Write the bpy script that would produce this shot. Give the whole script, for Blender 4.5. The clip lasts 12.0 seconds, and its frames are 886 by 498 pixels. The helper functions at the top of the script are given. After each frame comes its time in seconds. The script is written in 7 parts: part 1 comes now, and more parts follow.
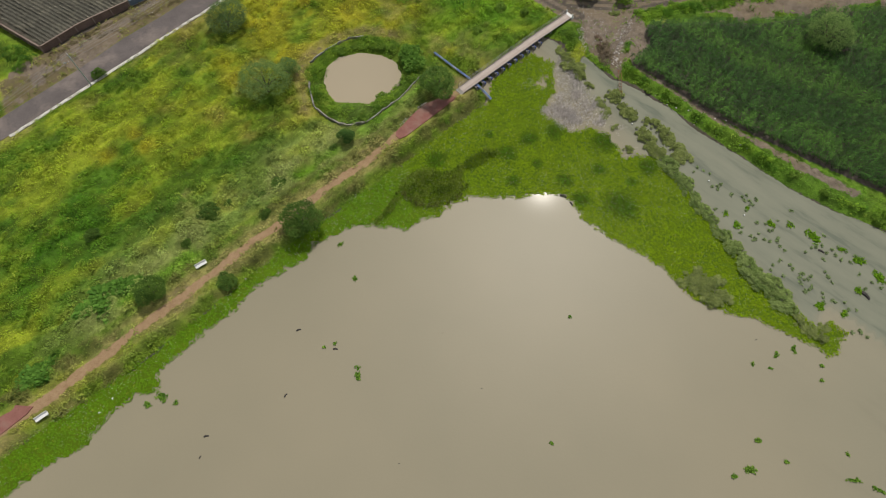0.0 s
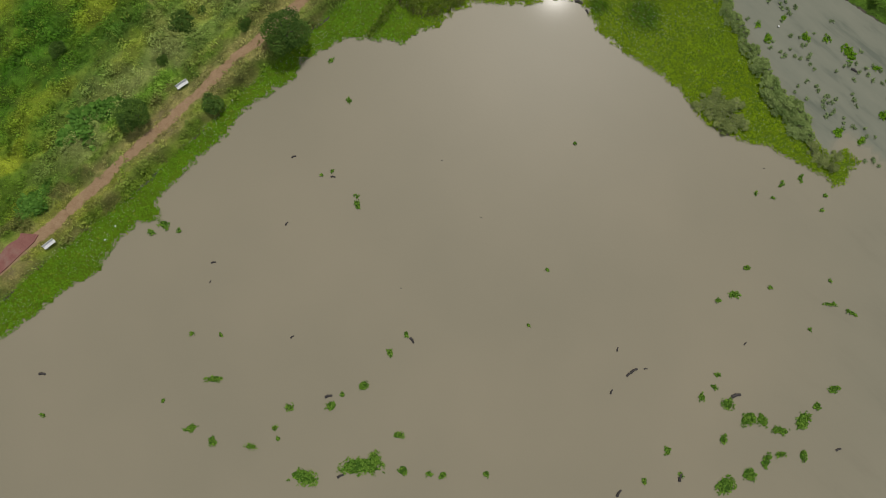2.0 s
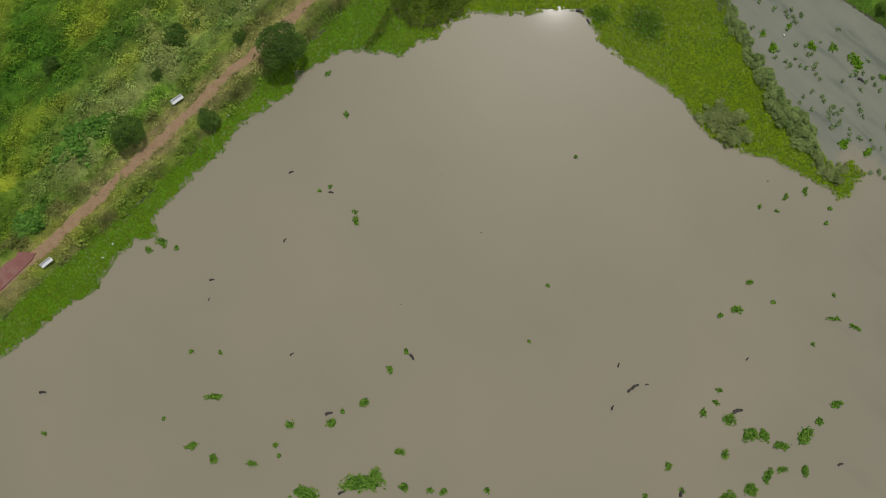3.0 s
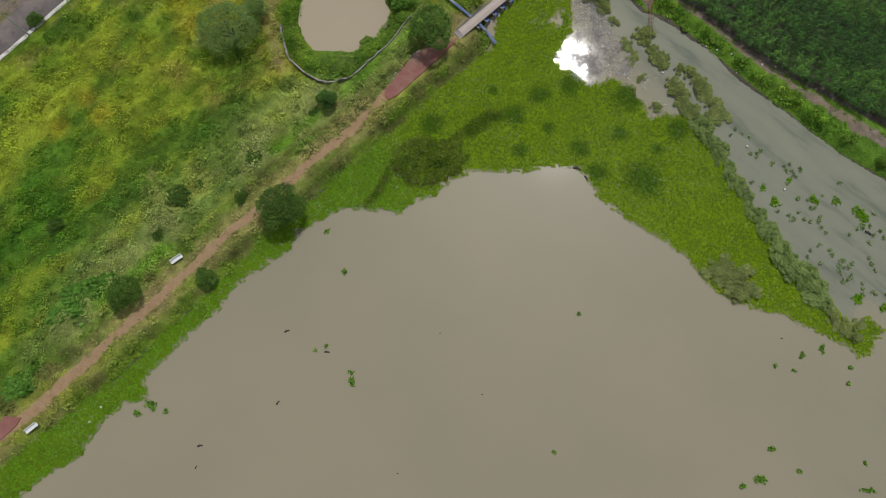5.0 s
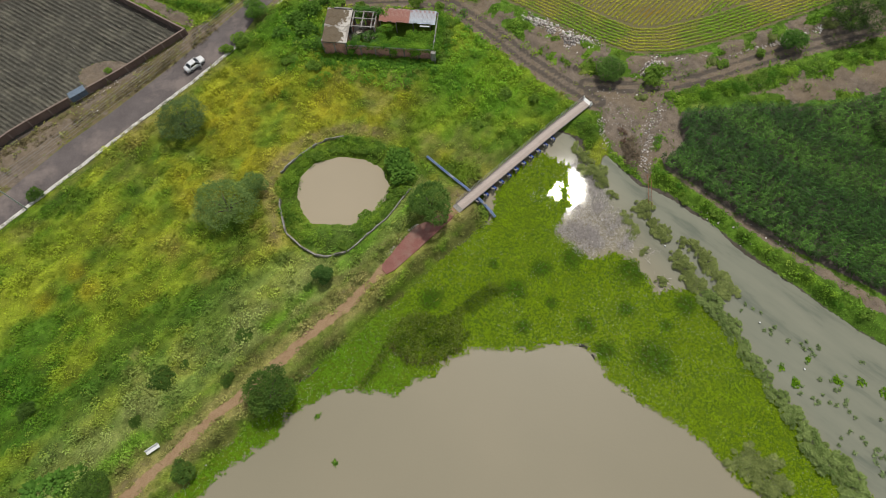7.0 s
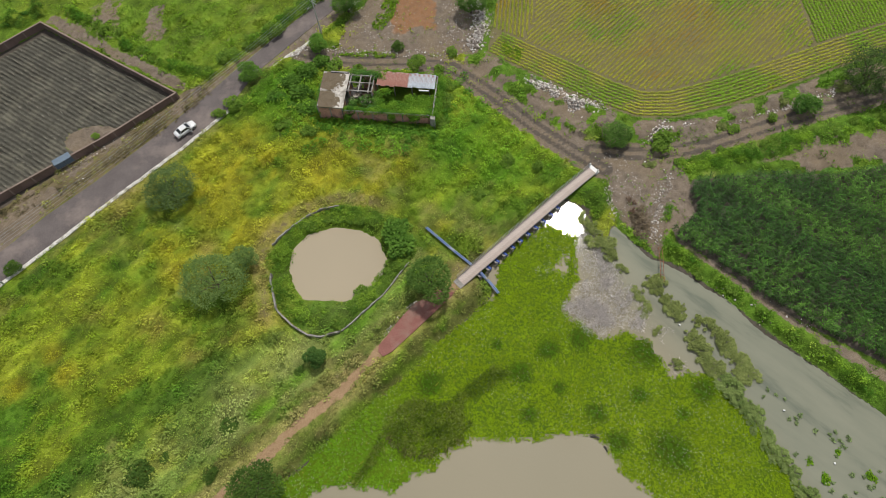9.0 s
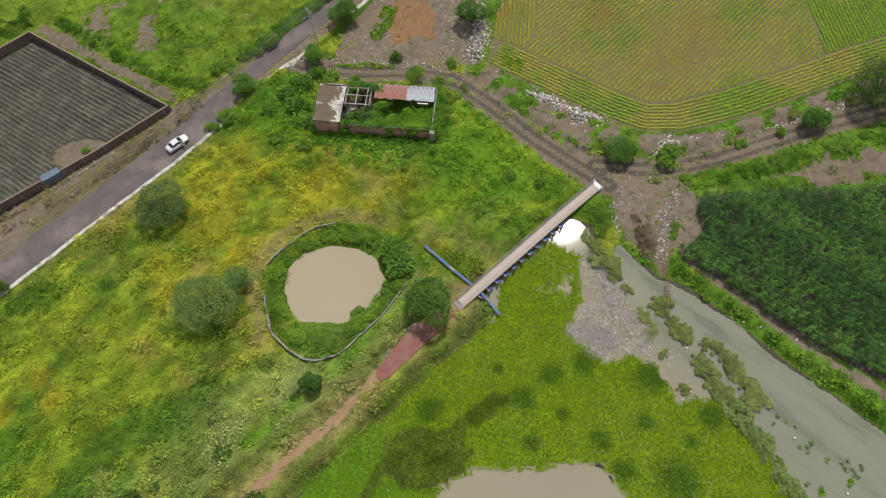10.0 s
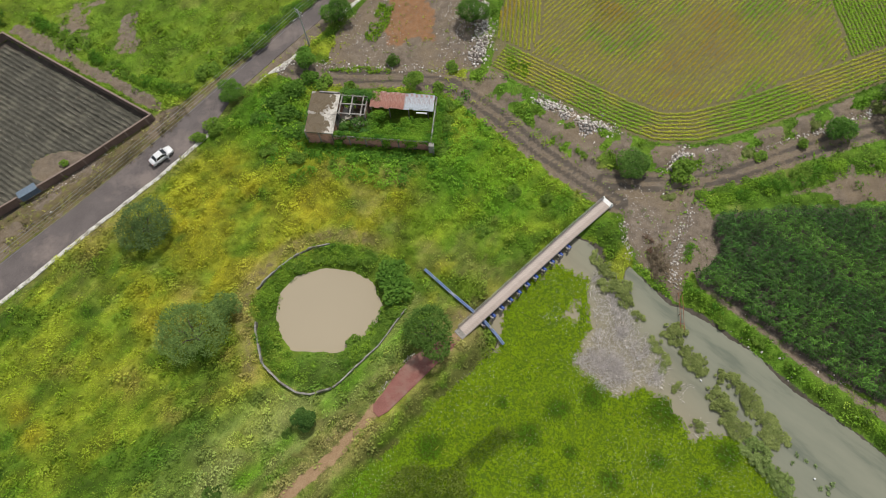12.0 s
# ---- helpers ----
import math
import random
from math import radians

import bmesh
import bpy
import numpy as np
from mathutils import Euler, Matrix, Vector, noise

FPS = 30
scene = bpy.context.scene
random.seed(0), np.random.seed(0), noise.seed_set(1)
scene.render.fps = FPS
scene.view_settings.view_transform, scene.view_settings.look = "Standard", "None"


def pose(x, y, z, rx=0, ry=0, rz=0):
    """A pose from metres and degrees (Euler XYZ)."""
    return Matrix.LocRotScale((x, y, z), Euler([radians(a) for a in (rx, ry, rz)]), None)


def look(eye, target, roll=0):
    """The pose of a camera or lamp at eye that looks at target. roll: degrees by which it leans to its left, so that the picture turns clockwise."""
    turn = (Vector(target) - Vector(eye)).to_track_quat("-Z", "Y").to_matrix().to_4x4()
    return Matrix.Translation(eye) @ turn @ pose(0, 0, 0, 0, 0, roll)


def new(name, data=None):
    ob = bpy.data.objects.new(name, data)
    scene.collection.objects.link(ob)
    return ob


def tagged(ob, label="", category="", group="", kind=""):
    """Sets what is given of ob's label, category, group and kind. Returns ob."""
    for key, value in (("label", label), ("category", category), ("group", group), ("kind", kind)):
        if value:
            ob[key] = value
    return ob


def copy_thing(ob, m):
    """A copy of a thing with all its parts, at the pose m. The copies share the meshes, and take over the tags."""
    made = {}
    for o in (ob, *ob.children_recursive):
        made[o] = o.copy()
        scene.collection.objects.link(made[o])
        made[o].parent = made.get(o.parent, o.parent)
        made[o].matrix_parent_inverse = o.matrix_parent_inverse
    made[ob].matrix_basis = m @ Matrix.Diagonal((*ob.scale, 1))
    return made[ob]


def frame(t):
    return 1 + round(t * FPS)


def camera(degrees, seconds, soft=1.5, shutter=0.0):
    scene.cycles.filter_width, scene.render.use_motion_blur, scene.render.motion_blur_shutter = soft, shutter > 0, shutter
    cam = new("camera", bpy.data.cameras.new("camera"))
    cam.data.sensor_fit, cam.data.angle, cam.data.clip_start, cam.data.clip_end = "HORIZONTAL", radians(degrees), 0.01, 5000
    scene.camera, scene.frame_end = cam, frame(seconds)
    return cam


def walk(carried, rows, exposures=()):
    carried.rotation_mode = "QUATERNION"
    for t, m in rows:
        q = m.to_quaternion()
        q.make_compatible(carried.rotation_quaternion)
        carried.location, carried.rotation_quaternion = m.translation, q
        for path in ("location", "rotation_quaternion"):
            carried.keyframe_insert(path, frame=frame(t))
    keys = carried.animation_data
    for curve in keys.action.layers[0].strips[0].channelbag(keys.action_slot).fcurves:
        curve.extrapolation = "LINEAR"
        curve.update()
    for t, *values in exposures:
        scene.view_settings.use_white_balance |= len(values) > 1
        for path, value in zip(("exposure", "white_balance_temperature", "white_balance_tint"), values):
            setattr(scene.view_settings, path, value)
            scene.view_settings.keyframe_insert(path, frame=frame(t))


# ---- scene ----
cam = camera(72.5, 12.0, 0.7)
PATH = [
    (0, (-2.019, -3.211, 100.32), (-2.043, -2.343, 98.518), -0.7),
    (0.5, (-2.101, -0.676, 100.694), (-2.119, -0.136, 98.769), -1.0),
    (1, (-2.161, 2.002, 100.605), (-2.176, 2.334, 98.633), -1.7),
    (1.5, (-2.114, 4.648, 100.304), (-2.128, 4.855, 98.314), -2.9),
    (2, (-2.245, 7.345, 100.003), (-2.256, 7.48, 98.008), -3.6),
    (2.5, (-2.308, 9.948, 99.742), (-2.317, 10.041, 97.745), -4.9),
    (2.7, (-2.162, 11.028, 99.643), (-2.174, 11.109, 97.645), -7.7),
    (4.3, (0.405, 19.681, 98.303), (0.34, 19.885, 96.315), -17.2),
    (4.5, (0.577, 20.71, 98.258), (0.508, 20.968, 96.276), -14.6),
    (5, (0.684, 23.306, 97.837), (0.612, 23.697, 95.877), -10.1),
    (5.5, (0.521, 25.945, 97.325), (0.452, 26.451, 95.392), -7.6),
    (6, (0.304, 28.751, 96.848), (0.24, 29.356, 94.943), -6.1),
    (6.3, (0.376, 30.381, 96.572), (0.308, 31.042, 94.686), -5.8),
    (6.5, (0.464, 31.358, 96.441), (0.397, 32.052, 94.566), -5.6),
    (7, (0.568, 33.679, 95.969), (0.499, 34.45, 94.125), -5.2),
    (9, (0.475, 42.885, 93.73), (0.406, 43.752, 91.929), -4.8),
    (9.5, (0.318, 45.113, 93.227), (0.252, 45.979, 91.425), -4.7),
    (10, (0.322, 47.442, 92.622), (0.256, 48.302, 90.818), -4.7),
    (10.5, (0.357, 49.836, 92.046), (0.289, 50.683, 90.236), -4.9),
    (11, (0.329, 52.259, 91.554), (0.261, 53.089, 89.736), -5.0),
    (11.5, (0.348, 54.698, 91.094), (0.279, 55.505, 89.265), -5.2),
    (12, (0.268, 57.046, 90.629), (0.199, 57.828, 88.789), -5.4),
]
EXPOSURES = [(0, -0.10, 6580, 9), (0.5, -0.29, 6540, 9), (1, -0.36, 6500, 10), (1.5, -0.42, 6450, 10), (2.5, -0.42, 6300, 10), (4.5, -0.33, 6150, 10), (5.5, -0.24, 6250, 9), (7, -0.05, 6450, 10), (9, 0.09, 6420, 10), (12, 0.11, 6420, 10)]
walk(cam, [(t, look(eye, target, roll)) for t, eye, target, roll in PATH], EXPOSURES)

# ---- world, sun and exposure ----
SUN_EL, SUN_AZ = 60.3, 19.3          # azimuth from +y towards +x
world = bpy.data.worlds.new("overcast_sky")
scene.world = world
world.use_nodes = True
wn = world.node_tree
wn.nodes.clear()
w_out = wn.nodes.new("ShaderNodeOutputWorld")
w_bg = wn.nodes.new("ShaderNodeBackground")
w_sky = wn.nodes.new("ShaderNodeTexSky")
w_sky.sky_type = "NISHITA"
w_sky.sun_disc = False
w_sky.sun_elevation, w_sky.sun_rotation = radians(SUN_EL), radians(SUN_AZ)
w_sky.dust_density, w_sky.air_density = 4.0, 1.0
w_mix = wn.nodes.new("ShaderNodeMix")
w_mix.data_type = "RGBA"
w_mix.inputs["Factor"].default_value = 0.65
w_mix.inputs["B"].default_value = (6.6, 6.9, 7.2, 1)
wn.links.new(w_sky.outputs[0], w_mix.inputs["A"])
wn.links.new(w_mix.outputs["Result"], w_bg.inputs["Color"])
w_bg.inputs["Strength"].default_value = 0.070
wn.links.new(w_bg.outputs[0], w_out.inputs["Surface"])
sun = new("sun", bpy.data.lights.new("sun", "SUN"))
sun.data.energy, sun.data.angle, sun.data.color = 2.65, radians(3.2), (1.0, 0.95, 0.87)
_e, _a = radians(SUN_EL), radians(SUN_AZ)
sun.matrix_world = look((0, 0, 200), (-200 * math.sin(_a) * math.cos(_e), -200 * math.cos(_a) * math.cos(_e), 200 - 200 * math.sin(_e)))

# ---- materials ----
def material(name, rough=0.7, metal=0.0, spec=0.5):
    m = bpy.data.materials.new(name)
    m.use_nodes = True
    b = m.node_tree.nodes["Principled BSDF"]
    b.inputs["Roughness"].default_value, b.inputs["Metallic"].default_value = rough, metal
    b.inputs["Specular IOR Level"].default_value = spec
    return m, m.node_tree, b


def coords(nt, use="Object"):
    return nt.nodes.new("ShaderNodeTexCoord").outputs[use]


def noise_tex(nt, vec, scale, detail=4.0, rough=0.6):
    n = nt.nodes.new("ShaderNodeTexNoise")
    n.inputs["Scale"].default_value, n.inputs["Detail"].default_value, n.inputs["Roughness"].default_value = scale, detail, rough
    if vec is not None:
        nt.links.new(vec, n.inputs["Vector"])
    return n.outputs["Fac"]


def ramp(nt, fac, stops):
    r = nt.nodes.new("ShaderNodeValToRGB")
    e = r.color_ramp.elements
    e[0].position, e[0].color = stops[0][0], (*stops[0][1], 1)
    e[1].position, e[1].color = stops[-1][0], (*stops[-1][1], 1)
    for p, c in stops[1:-1]:
        k = e.new(p)
        k.color = (*c, 1)
    nt.links.new(fac, r.inputs["Fac"])
    return r.outputs["Color"]


def mix(nt, fac, a, b, blend="MIX"):
    n = nt.nodes.new("ShaderNodeMix")
    n.data_type, n.blend_type = "RGBA", blend
    for v, k in ((fac, "Factor"), (a, "A"), (b, "B")):
        if isinstance(v, (int, float)):
            n.inputs[k].default_value = v
        elif isinstance(v, tuple):
            n.inputs[k].default_value = (*v, 1)
        else:
            nt.links.new(v, n.inputs[k])
    return n.outputs["Result"]


def bump(nt, b, height, strength=0.4, dist=0.05):
    n = nt.nodes.new("ShaderNodeBump")
    n.inputs["Strength"].default_value, n.inputs["Distance"].default_value = strength, dist
    nt.links.new(height, n.inputs["Height"])
    nt.links.new(n.outputs["Normal"], b.inputs["Normal"])


def speckled(name, dark, light, scale=3.0, fine=25.0, rough=0.85, stain=None, stain_scale=0.35, relief=0.5, dist=0.03, metal=0.0, spec=0.4, vary=0.0, edge=(0.5, 0.66)):
    """Two tones at two scales with a third stain colour and fine relief."""
    m, nt, b = material(name, rough, metal, spec)
    co = coords(nt)
    big, small = noise_tex(nt, co, scale), noise_tex(nt, co, fine, 3.0, 0.7)
    c = ramp(nt, big, [(0.3, dark), (0.7, light)])
    c = mix(nt, 0.55, c, ramp(nt, small, [(0.3, tuple(v * 0.55 for v in dark)), (0.72, tuple(min(1, v * 1.25) for v in light))]), "MIX")
    if stain:
        s = ramp(nt, noise_tex(nt, co, stain_scale, 5.0, 0.65), [(edge[0], (0, 0, 0)), (edge[1], (1, 1, 1))])
        c = mix(nt, s, c, stain)
    if vary:
        oi = nt.nodes.new("ShaderNodeObjectInfo")
        c = mix(nt, vary, c, ramp(nt, oi.outputs["Random"], [(0, tuple(v * 0.5 for v in dark)), (1, tuple(min(1, v * 1.3) for v in light))]))
    nt.links.new(c, b.inputs["Base Color"])
    bump(nt, b, small, relief, dist)
    return m


def leaf_material(name, rough=0.7, through_light=0.22, gloss=0.12, vary=0.38):
    """Foliage: each leaf has its own tint; some light passes through."""
    m, nt, b = material(name, rough, 0.0, gloss)
    at = nt.nodes.new("ShaderNodeAttribute")
    at.attribute_name = "tint"
    g = nt.nodes.new("ShaderNodeNewGeometry")
    c = mix(nt, vary, at.outputs["Color"], ramp(nt, g.outputs["Random Per Island"], [(0, (0.35, 0.38, 0.35)), (0.6, (0.85, 0.85, 0.8)), (1, (1.35, 1.3, 1.2))]), "MULTIPLY")
    nt.links.new(c, b.inputs["Base Color"])
    t = nt.nodes.new("ShaderNodeBsdfTranslucent")
    nt.links.new(c, t.inputs["Color"])
    mx = nt.nodes.new("ShaderNodeMixShader")
    mx.inputs[0].default_value = through_light
    nt.links.new(b.outputs[0], mx.inputs[1])
    nt.links.new(t.outputs[0], mx.inputs[2])
    nt.links.new(mx.outputs[0], nt.nodes["Material Output"].inputs["Surface"])
    return m


M_LEAF = leaf_material("leaves")
M_MAIZE = leaf_material("maize_leaves", 0.55, 0.12, 0.16, 0.6)
M_WEED = leaf_material("weed_leaves", 0.7, 0.25, 0.12, 0.16)
M_MAT = leaf_material("hyacinth_leaves", 0.7, 0.22, 0.12, 0.15)
M_FLOWER = leaf_material("petals", 0.6, 0.15)
M_ASPHALT = speckled("worn_asphalt", (0.088, 0.074, 0.071), (0.175, 0.150, 0.143), 0.35, 14, 0.9, (0.215, 0.178, 0.160), 0.16, 0.5)
M_KERB = speckled("whitewashed_concrete", (0.42, 0.40, 0.35), (0.78, 0.76, 0.70), 1.3, 12, 0.9, (0.25, 0.23, 0.18), 0.9)
M_SOIL = speckled("dark_ploughed_soil", (0.044, 0.042, 0.032), (0.125, 0.118, 0.092), 0.9, 7, 0.95, (0.15, 0.14, 0.105), 0.3, 1.0, 0.12)
M_CONCRETE = speckled("weathered_concrete", (0.20, 0.185, 0.165), (0.42, 0.40, 0.37), 1.2, 14, 0.9, (0.12, 0.105, 0.09), 0.7)
M_ROOFCON = speckled("mouldy_concrete_roof", (0.30, 0.265, 0.225), (0.66, 0.62, 0.55), 0.6, 9, 0.9, (0.10, 0.075, 0.042), 0.24, edge=(0.44, 0.52))


def roof_material():
    """Pale screed with a brown tidemark where rain stands in the middle of the slab."""
    m, nt, b = material("rain_stained_roof", 0.9, 0.0, 0.3)
    co = coords(nt)
    big, fine = noise_tex(nt, co, 0.9, 5.0, 0.65), noise_tex(nt, co, 9.0, 4.0, 0.7)
    c = mix(nt, 0.5, ramp(nt, big, [(0.40, (0.13, 0.105, 0.075)), (0.52, (0.62, 0.58, 0.52))]), ramp(nt, fine, [(0.3, (0.30, 0.27, 0.23)), (0.7, (0.72, 0.69, 0.63))]))
    for place, lo, hi in (((1.4, 6.5, 4.0), -1.9, -1.4), ((1.0, 1.9, 3.8), -1.9, -0.7)):
        d = nt.nodes.new("ShaderNodeVectorMath")
        d.operation = "DISTANCE"
        nt.links.new(co, d.inputs[0])
        d.inputs[1].default_value = place
        s = nt.nodes.new("ShaderNodeMath")
        s.operation = "MULTIPLY_ADD"
        nt.links.new(big, s.inputs[0])
        s.inputs[1].default_value = -5.0
        nt.links.new(d.outputs["Value"], s.inputs[2])
        c = mix(nt, ramp(nt, s.outputs[0], [(lo, (0.92, 0.92, 0.92)), (hi, (0, 0, 0))]), c, ramp(nt, fine, [(0.3, (0.070, 0.050, 0.024)), (0.7, (0.170, 0.125, 0.072))]))
    nt.links.new(c, b.inputs["Base Color"])
    bump(nt, b, fine, 0.4, 0.03)
    return m


M_ROOFSTAIN = roof_material()
M_BRICK = speckled("red_brick", (0.42, 0.195, 0.145), (0.66, 0.37, 0.29), 1.0, 10, 0.9, (0.15, 0.09, 0.07), 0.8, vary=0.15)
M_WALL = speckled("brown_block_wall", (0.12, 0.082, 0.066), (0.215, 0.150, 0.122), 0.6, 8, 0.92, (0.21, 0.145, 0.12), 0.35)
M_CAP = speckled("wall_coping", (0.18, 0.13, 0.105), (0.32, 0.245, 0.205), 0.8, 9, 0.92)
M_ZINC = speckled("zinc_sheet", (0.36, 0.40, 0.44), (0.60, 0.64, 0.68), 0.8, 8, 0.4, (0.34, 0.12, 0.07), 0.5, 0.2, metal=0.35)
M_RUST = speckled("rusted_sheet", (0.30, 0.115, 0.080), (0.52, 0.29, 0.235), 0.9, 8, 0.75, (0.52, 0.42, 0.38), 0.45, 0.2, metal=0.1)
M_BARK = speckled("bark", (0.06, 0.045, 0.033), (0.16, 0.125, 0.095), 3, 22, 0.95)
M_DECK = speckled("weathered_deck_boards", (0.42, 0.345, 0.30), (0.64, 0.555, 0.50), 0.8, 9, 0.9, (0.36, 0.29, 0.25), 0.6, vary=0.05)
M_GREYWOOD = speckled("grey_timber", (0.17, 0.15, 0.135), (0.36, 0.33, 0.30), 2, 14, 0.9)
M_BLUE = speckled("blue_plastic", (0.020, 0.055, 0.24), (0.05, 0.11, 0.42), 2, 12, 0.5, relief=0.15)
M_PIPE = speckled("blue_painted_pipe", (0.09, 0.14, 0.32), (0.20, 0.29, 0.52), 1.5, 10, 0.55, (0.30, 0.33, 0.40), 1.1, 0.2)
M_GATE = speckled("blue_gate_paint", (0.10, 0.14, 0.20), (0.19, 0.25, 0.31), 1.5, 10, 0.55, relief=0.2)
M_WHITE = speckled("white_paint", (0.70, 0.70, 0.67), (0.86, 0.86, 0.83), 2, 14, 0.6, relief=0.15)
M_CARPAINT = speckled("white_car_paint", (0.76, 0.77, 0.78), (0.84, 0.85, 0.86), 1, 30, 0.22, relief=0.02, spec=0.5)
M_DARK = speckled("black_rubber", (0.015, 0.015, 0.016), (0.035, 0.035, 0.036), 6, 30, 0.85)
M_STEEL = speckled("galvanised_steel", (0.30, 0.31, 0.32), (0.48, 0.49, 0.50), 2, 20, 0.45, metal=0.8, relief=0.1)
def stone_material():
    """Field stone: every stone has its own tone, from earthy grey to chalk."""
    m, nt, b = material("field_stone", 0.92, 0.0, 0.3)
    co = coords(nt)
    g = nt.nodes.new("ShaderNodeNewGeometry")
    fine = noise_tex(nt, co, 9.0, 4.0, 0.7)
    c = ramp(nt, g.outputs["Random Per Island"], [(0, (0.20, 0.165, 0.14)), (0.3, (0.40, 0.355, 0.32)), (0.7, (0.62, 0.58, 0.54)), (1, (0.84, 0.81, 0.77))])
    c = mix(nt, 1.0, c, ramp(nt, fine, [(0.3, (0.6, 0.58, 0.56)), (0.7, (1.2, 1.2, 1.2))]), "MULTIPLY")
    nt.links.new(c, b.inputs["Base Color"])
    bump(nt, b, fine, 0.5, 0.03)
    return m


M_STONE = stone_material()
M_RINGWALL = speckled("old_masonry", (0.12, 0.11, 0.095), (0.44, 0.42, 0.38), 0.7, 6, 0.92, (0.09, 0.08, 0.06), 0.4)
M_REDPAD = speckled("red_cinder_paving", (0.20, 0.078, 0.062), (0.33, 0.150, 0.125), 0.5, 12, 0.93, (0.27, 0.17, 0.135), 0.25)
M_LOG = speckled("waterlogged_wood", (0.022, 0.019, 0.017), (0.07, 0.06, 0.055), 3, 20, 0.6)
M_TWIG = speckled("dead_twigs", (0.20, 0.165, 0.15), (0.36, 0.31, 0.285), 0.6, 9, 0.9)
M_RUSTBAR = speckled("rusty_steel", (0.17, 0.065, 0.035), (0.30, 0.13, 0.07), 2, 14, 0.85)
M_POLE = speckled("pale_cast_concrete", (0.40, 0.40, 0.39), (0.58, 0.58, 0.57), 2, 14, 0.85)
M_WIRE = speckled("bare_aluminium_wire", (0.34, 0.35, 0.36), (0.5, 0.51, 0.52), 2, 14, 0.4, metal=0.6, relief=0.0)
M_LAMPGLASS = speckled("lamp_lens", (0.6, 0.6, 0.58), (0.75, 0.75, 0.72), 3, 30, 0.2, relief=0.02)
M_TAIL = speckled("red_lens", (0.25, 0.01, 0.01), (0.4, 0.03, 0.02), 4, 30, 0.2, relief=0.02)
_m, _nt, _b = material("tinted_glass", 0.05, 0.0, 0.6)
_b.inputs["Base Color"].default_value = (0.02, 0.024, 0.028, 1)
M_GLASS = _m


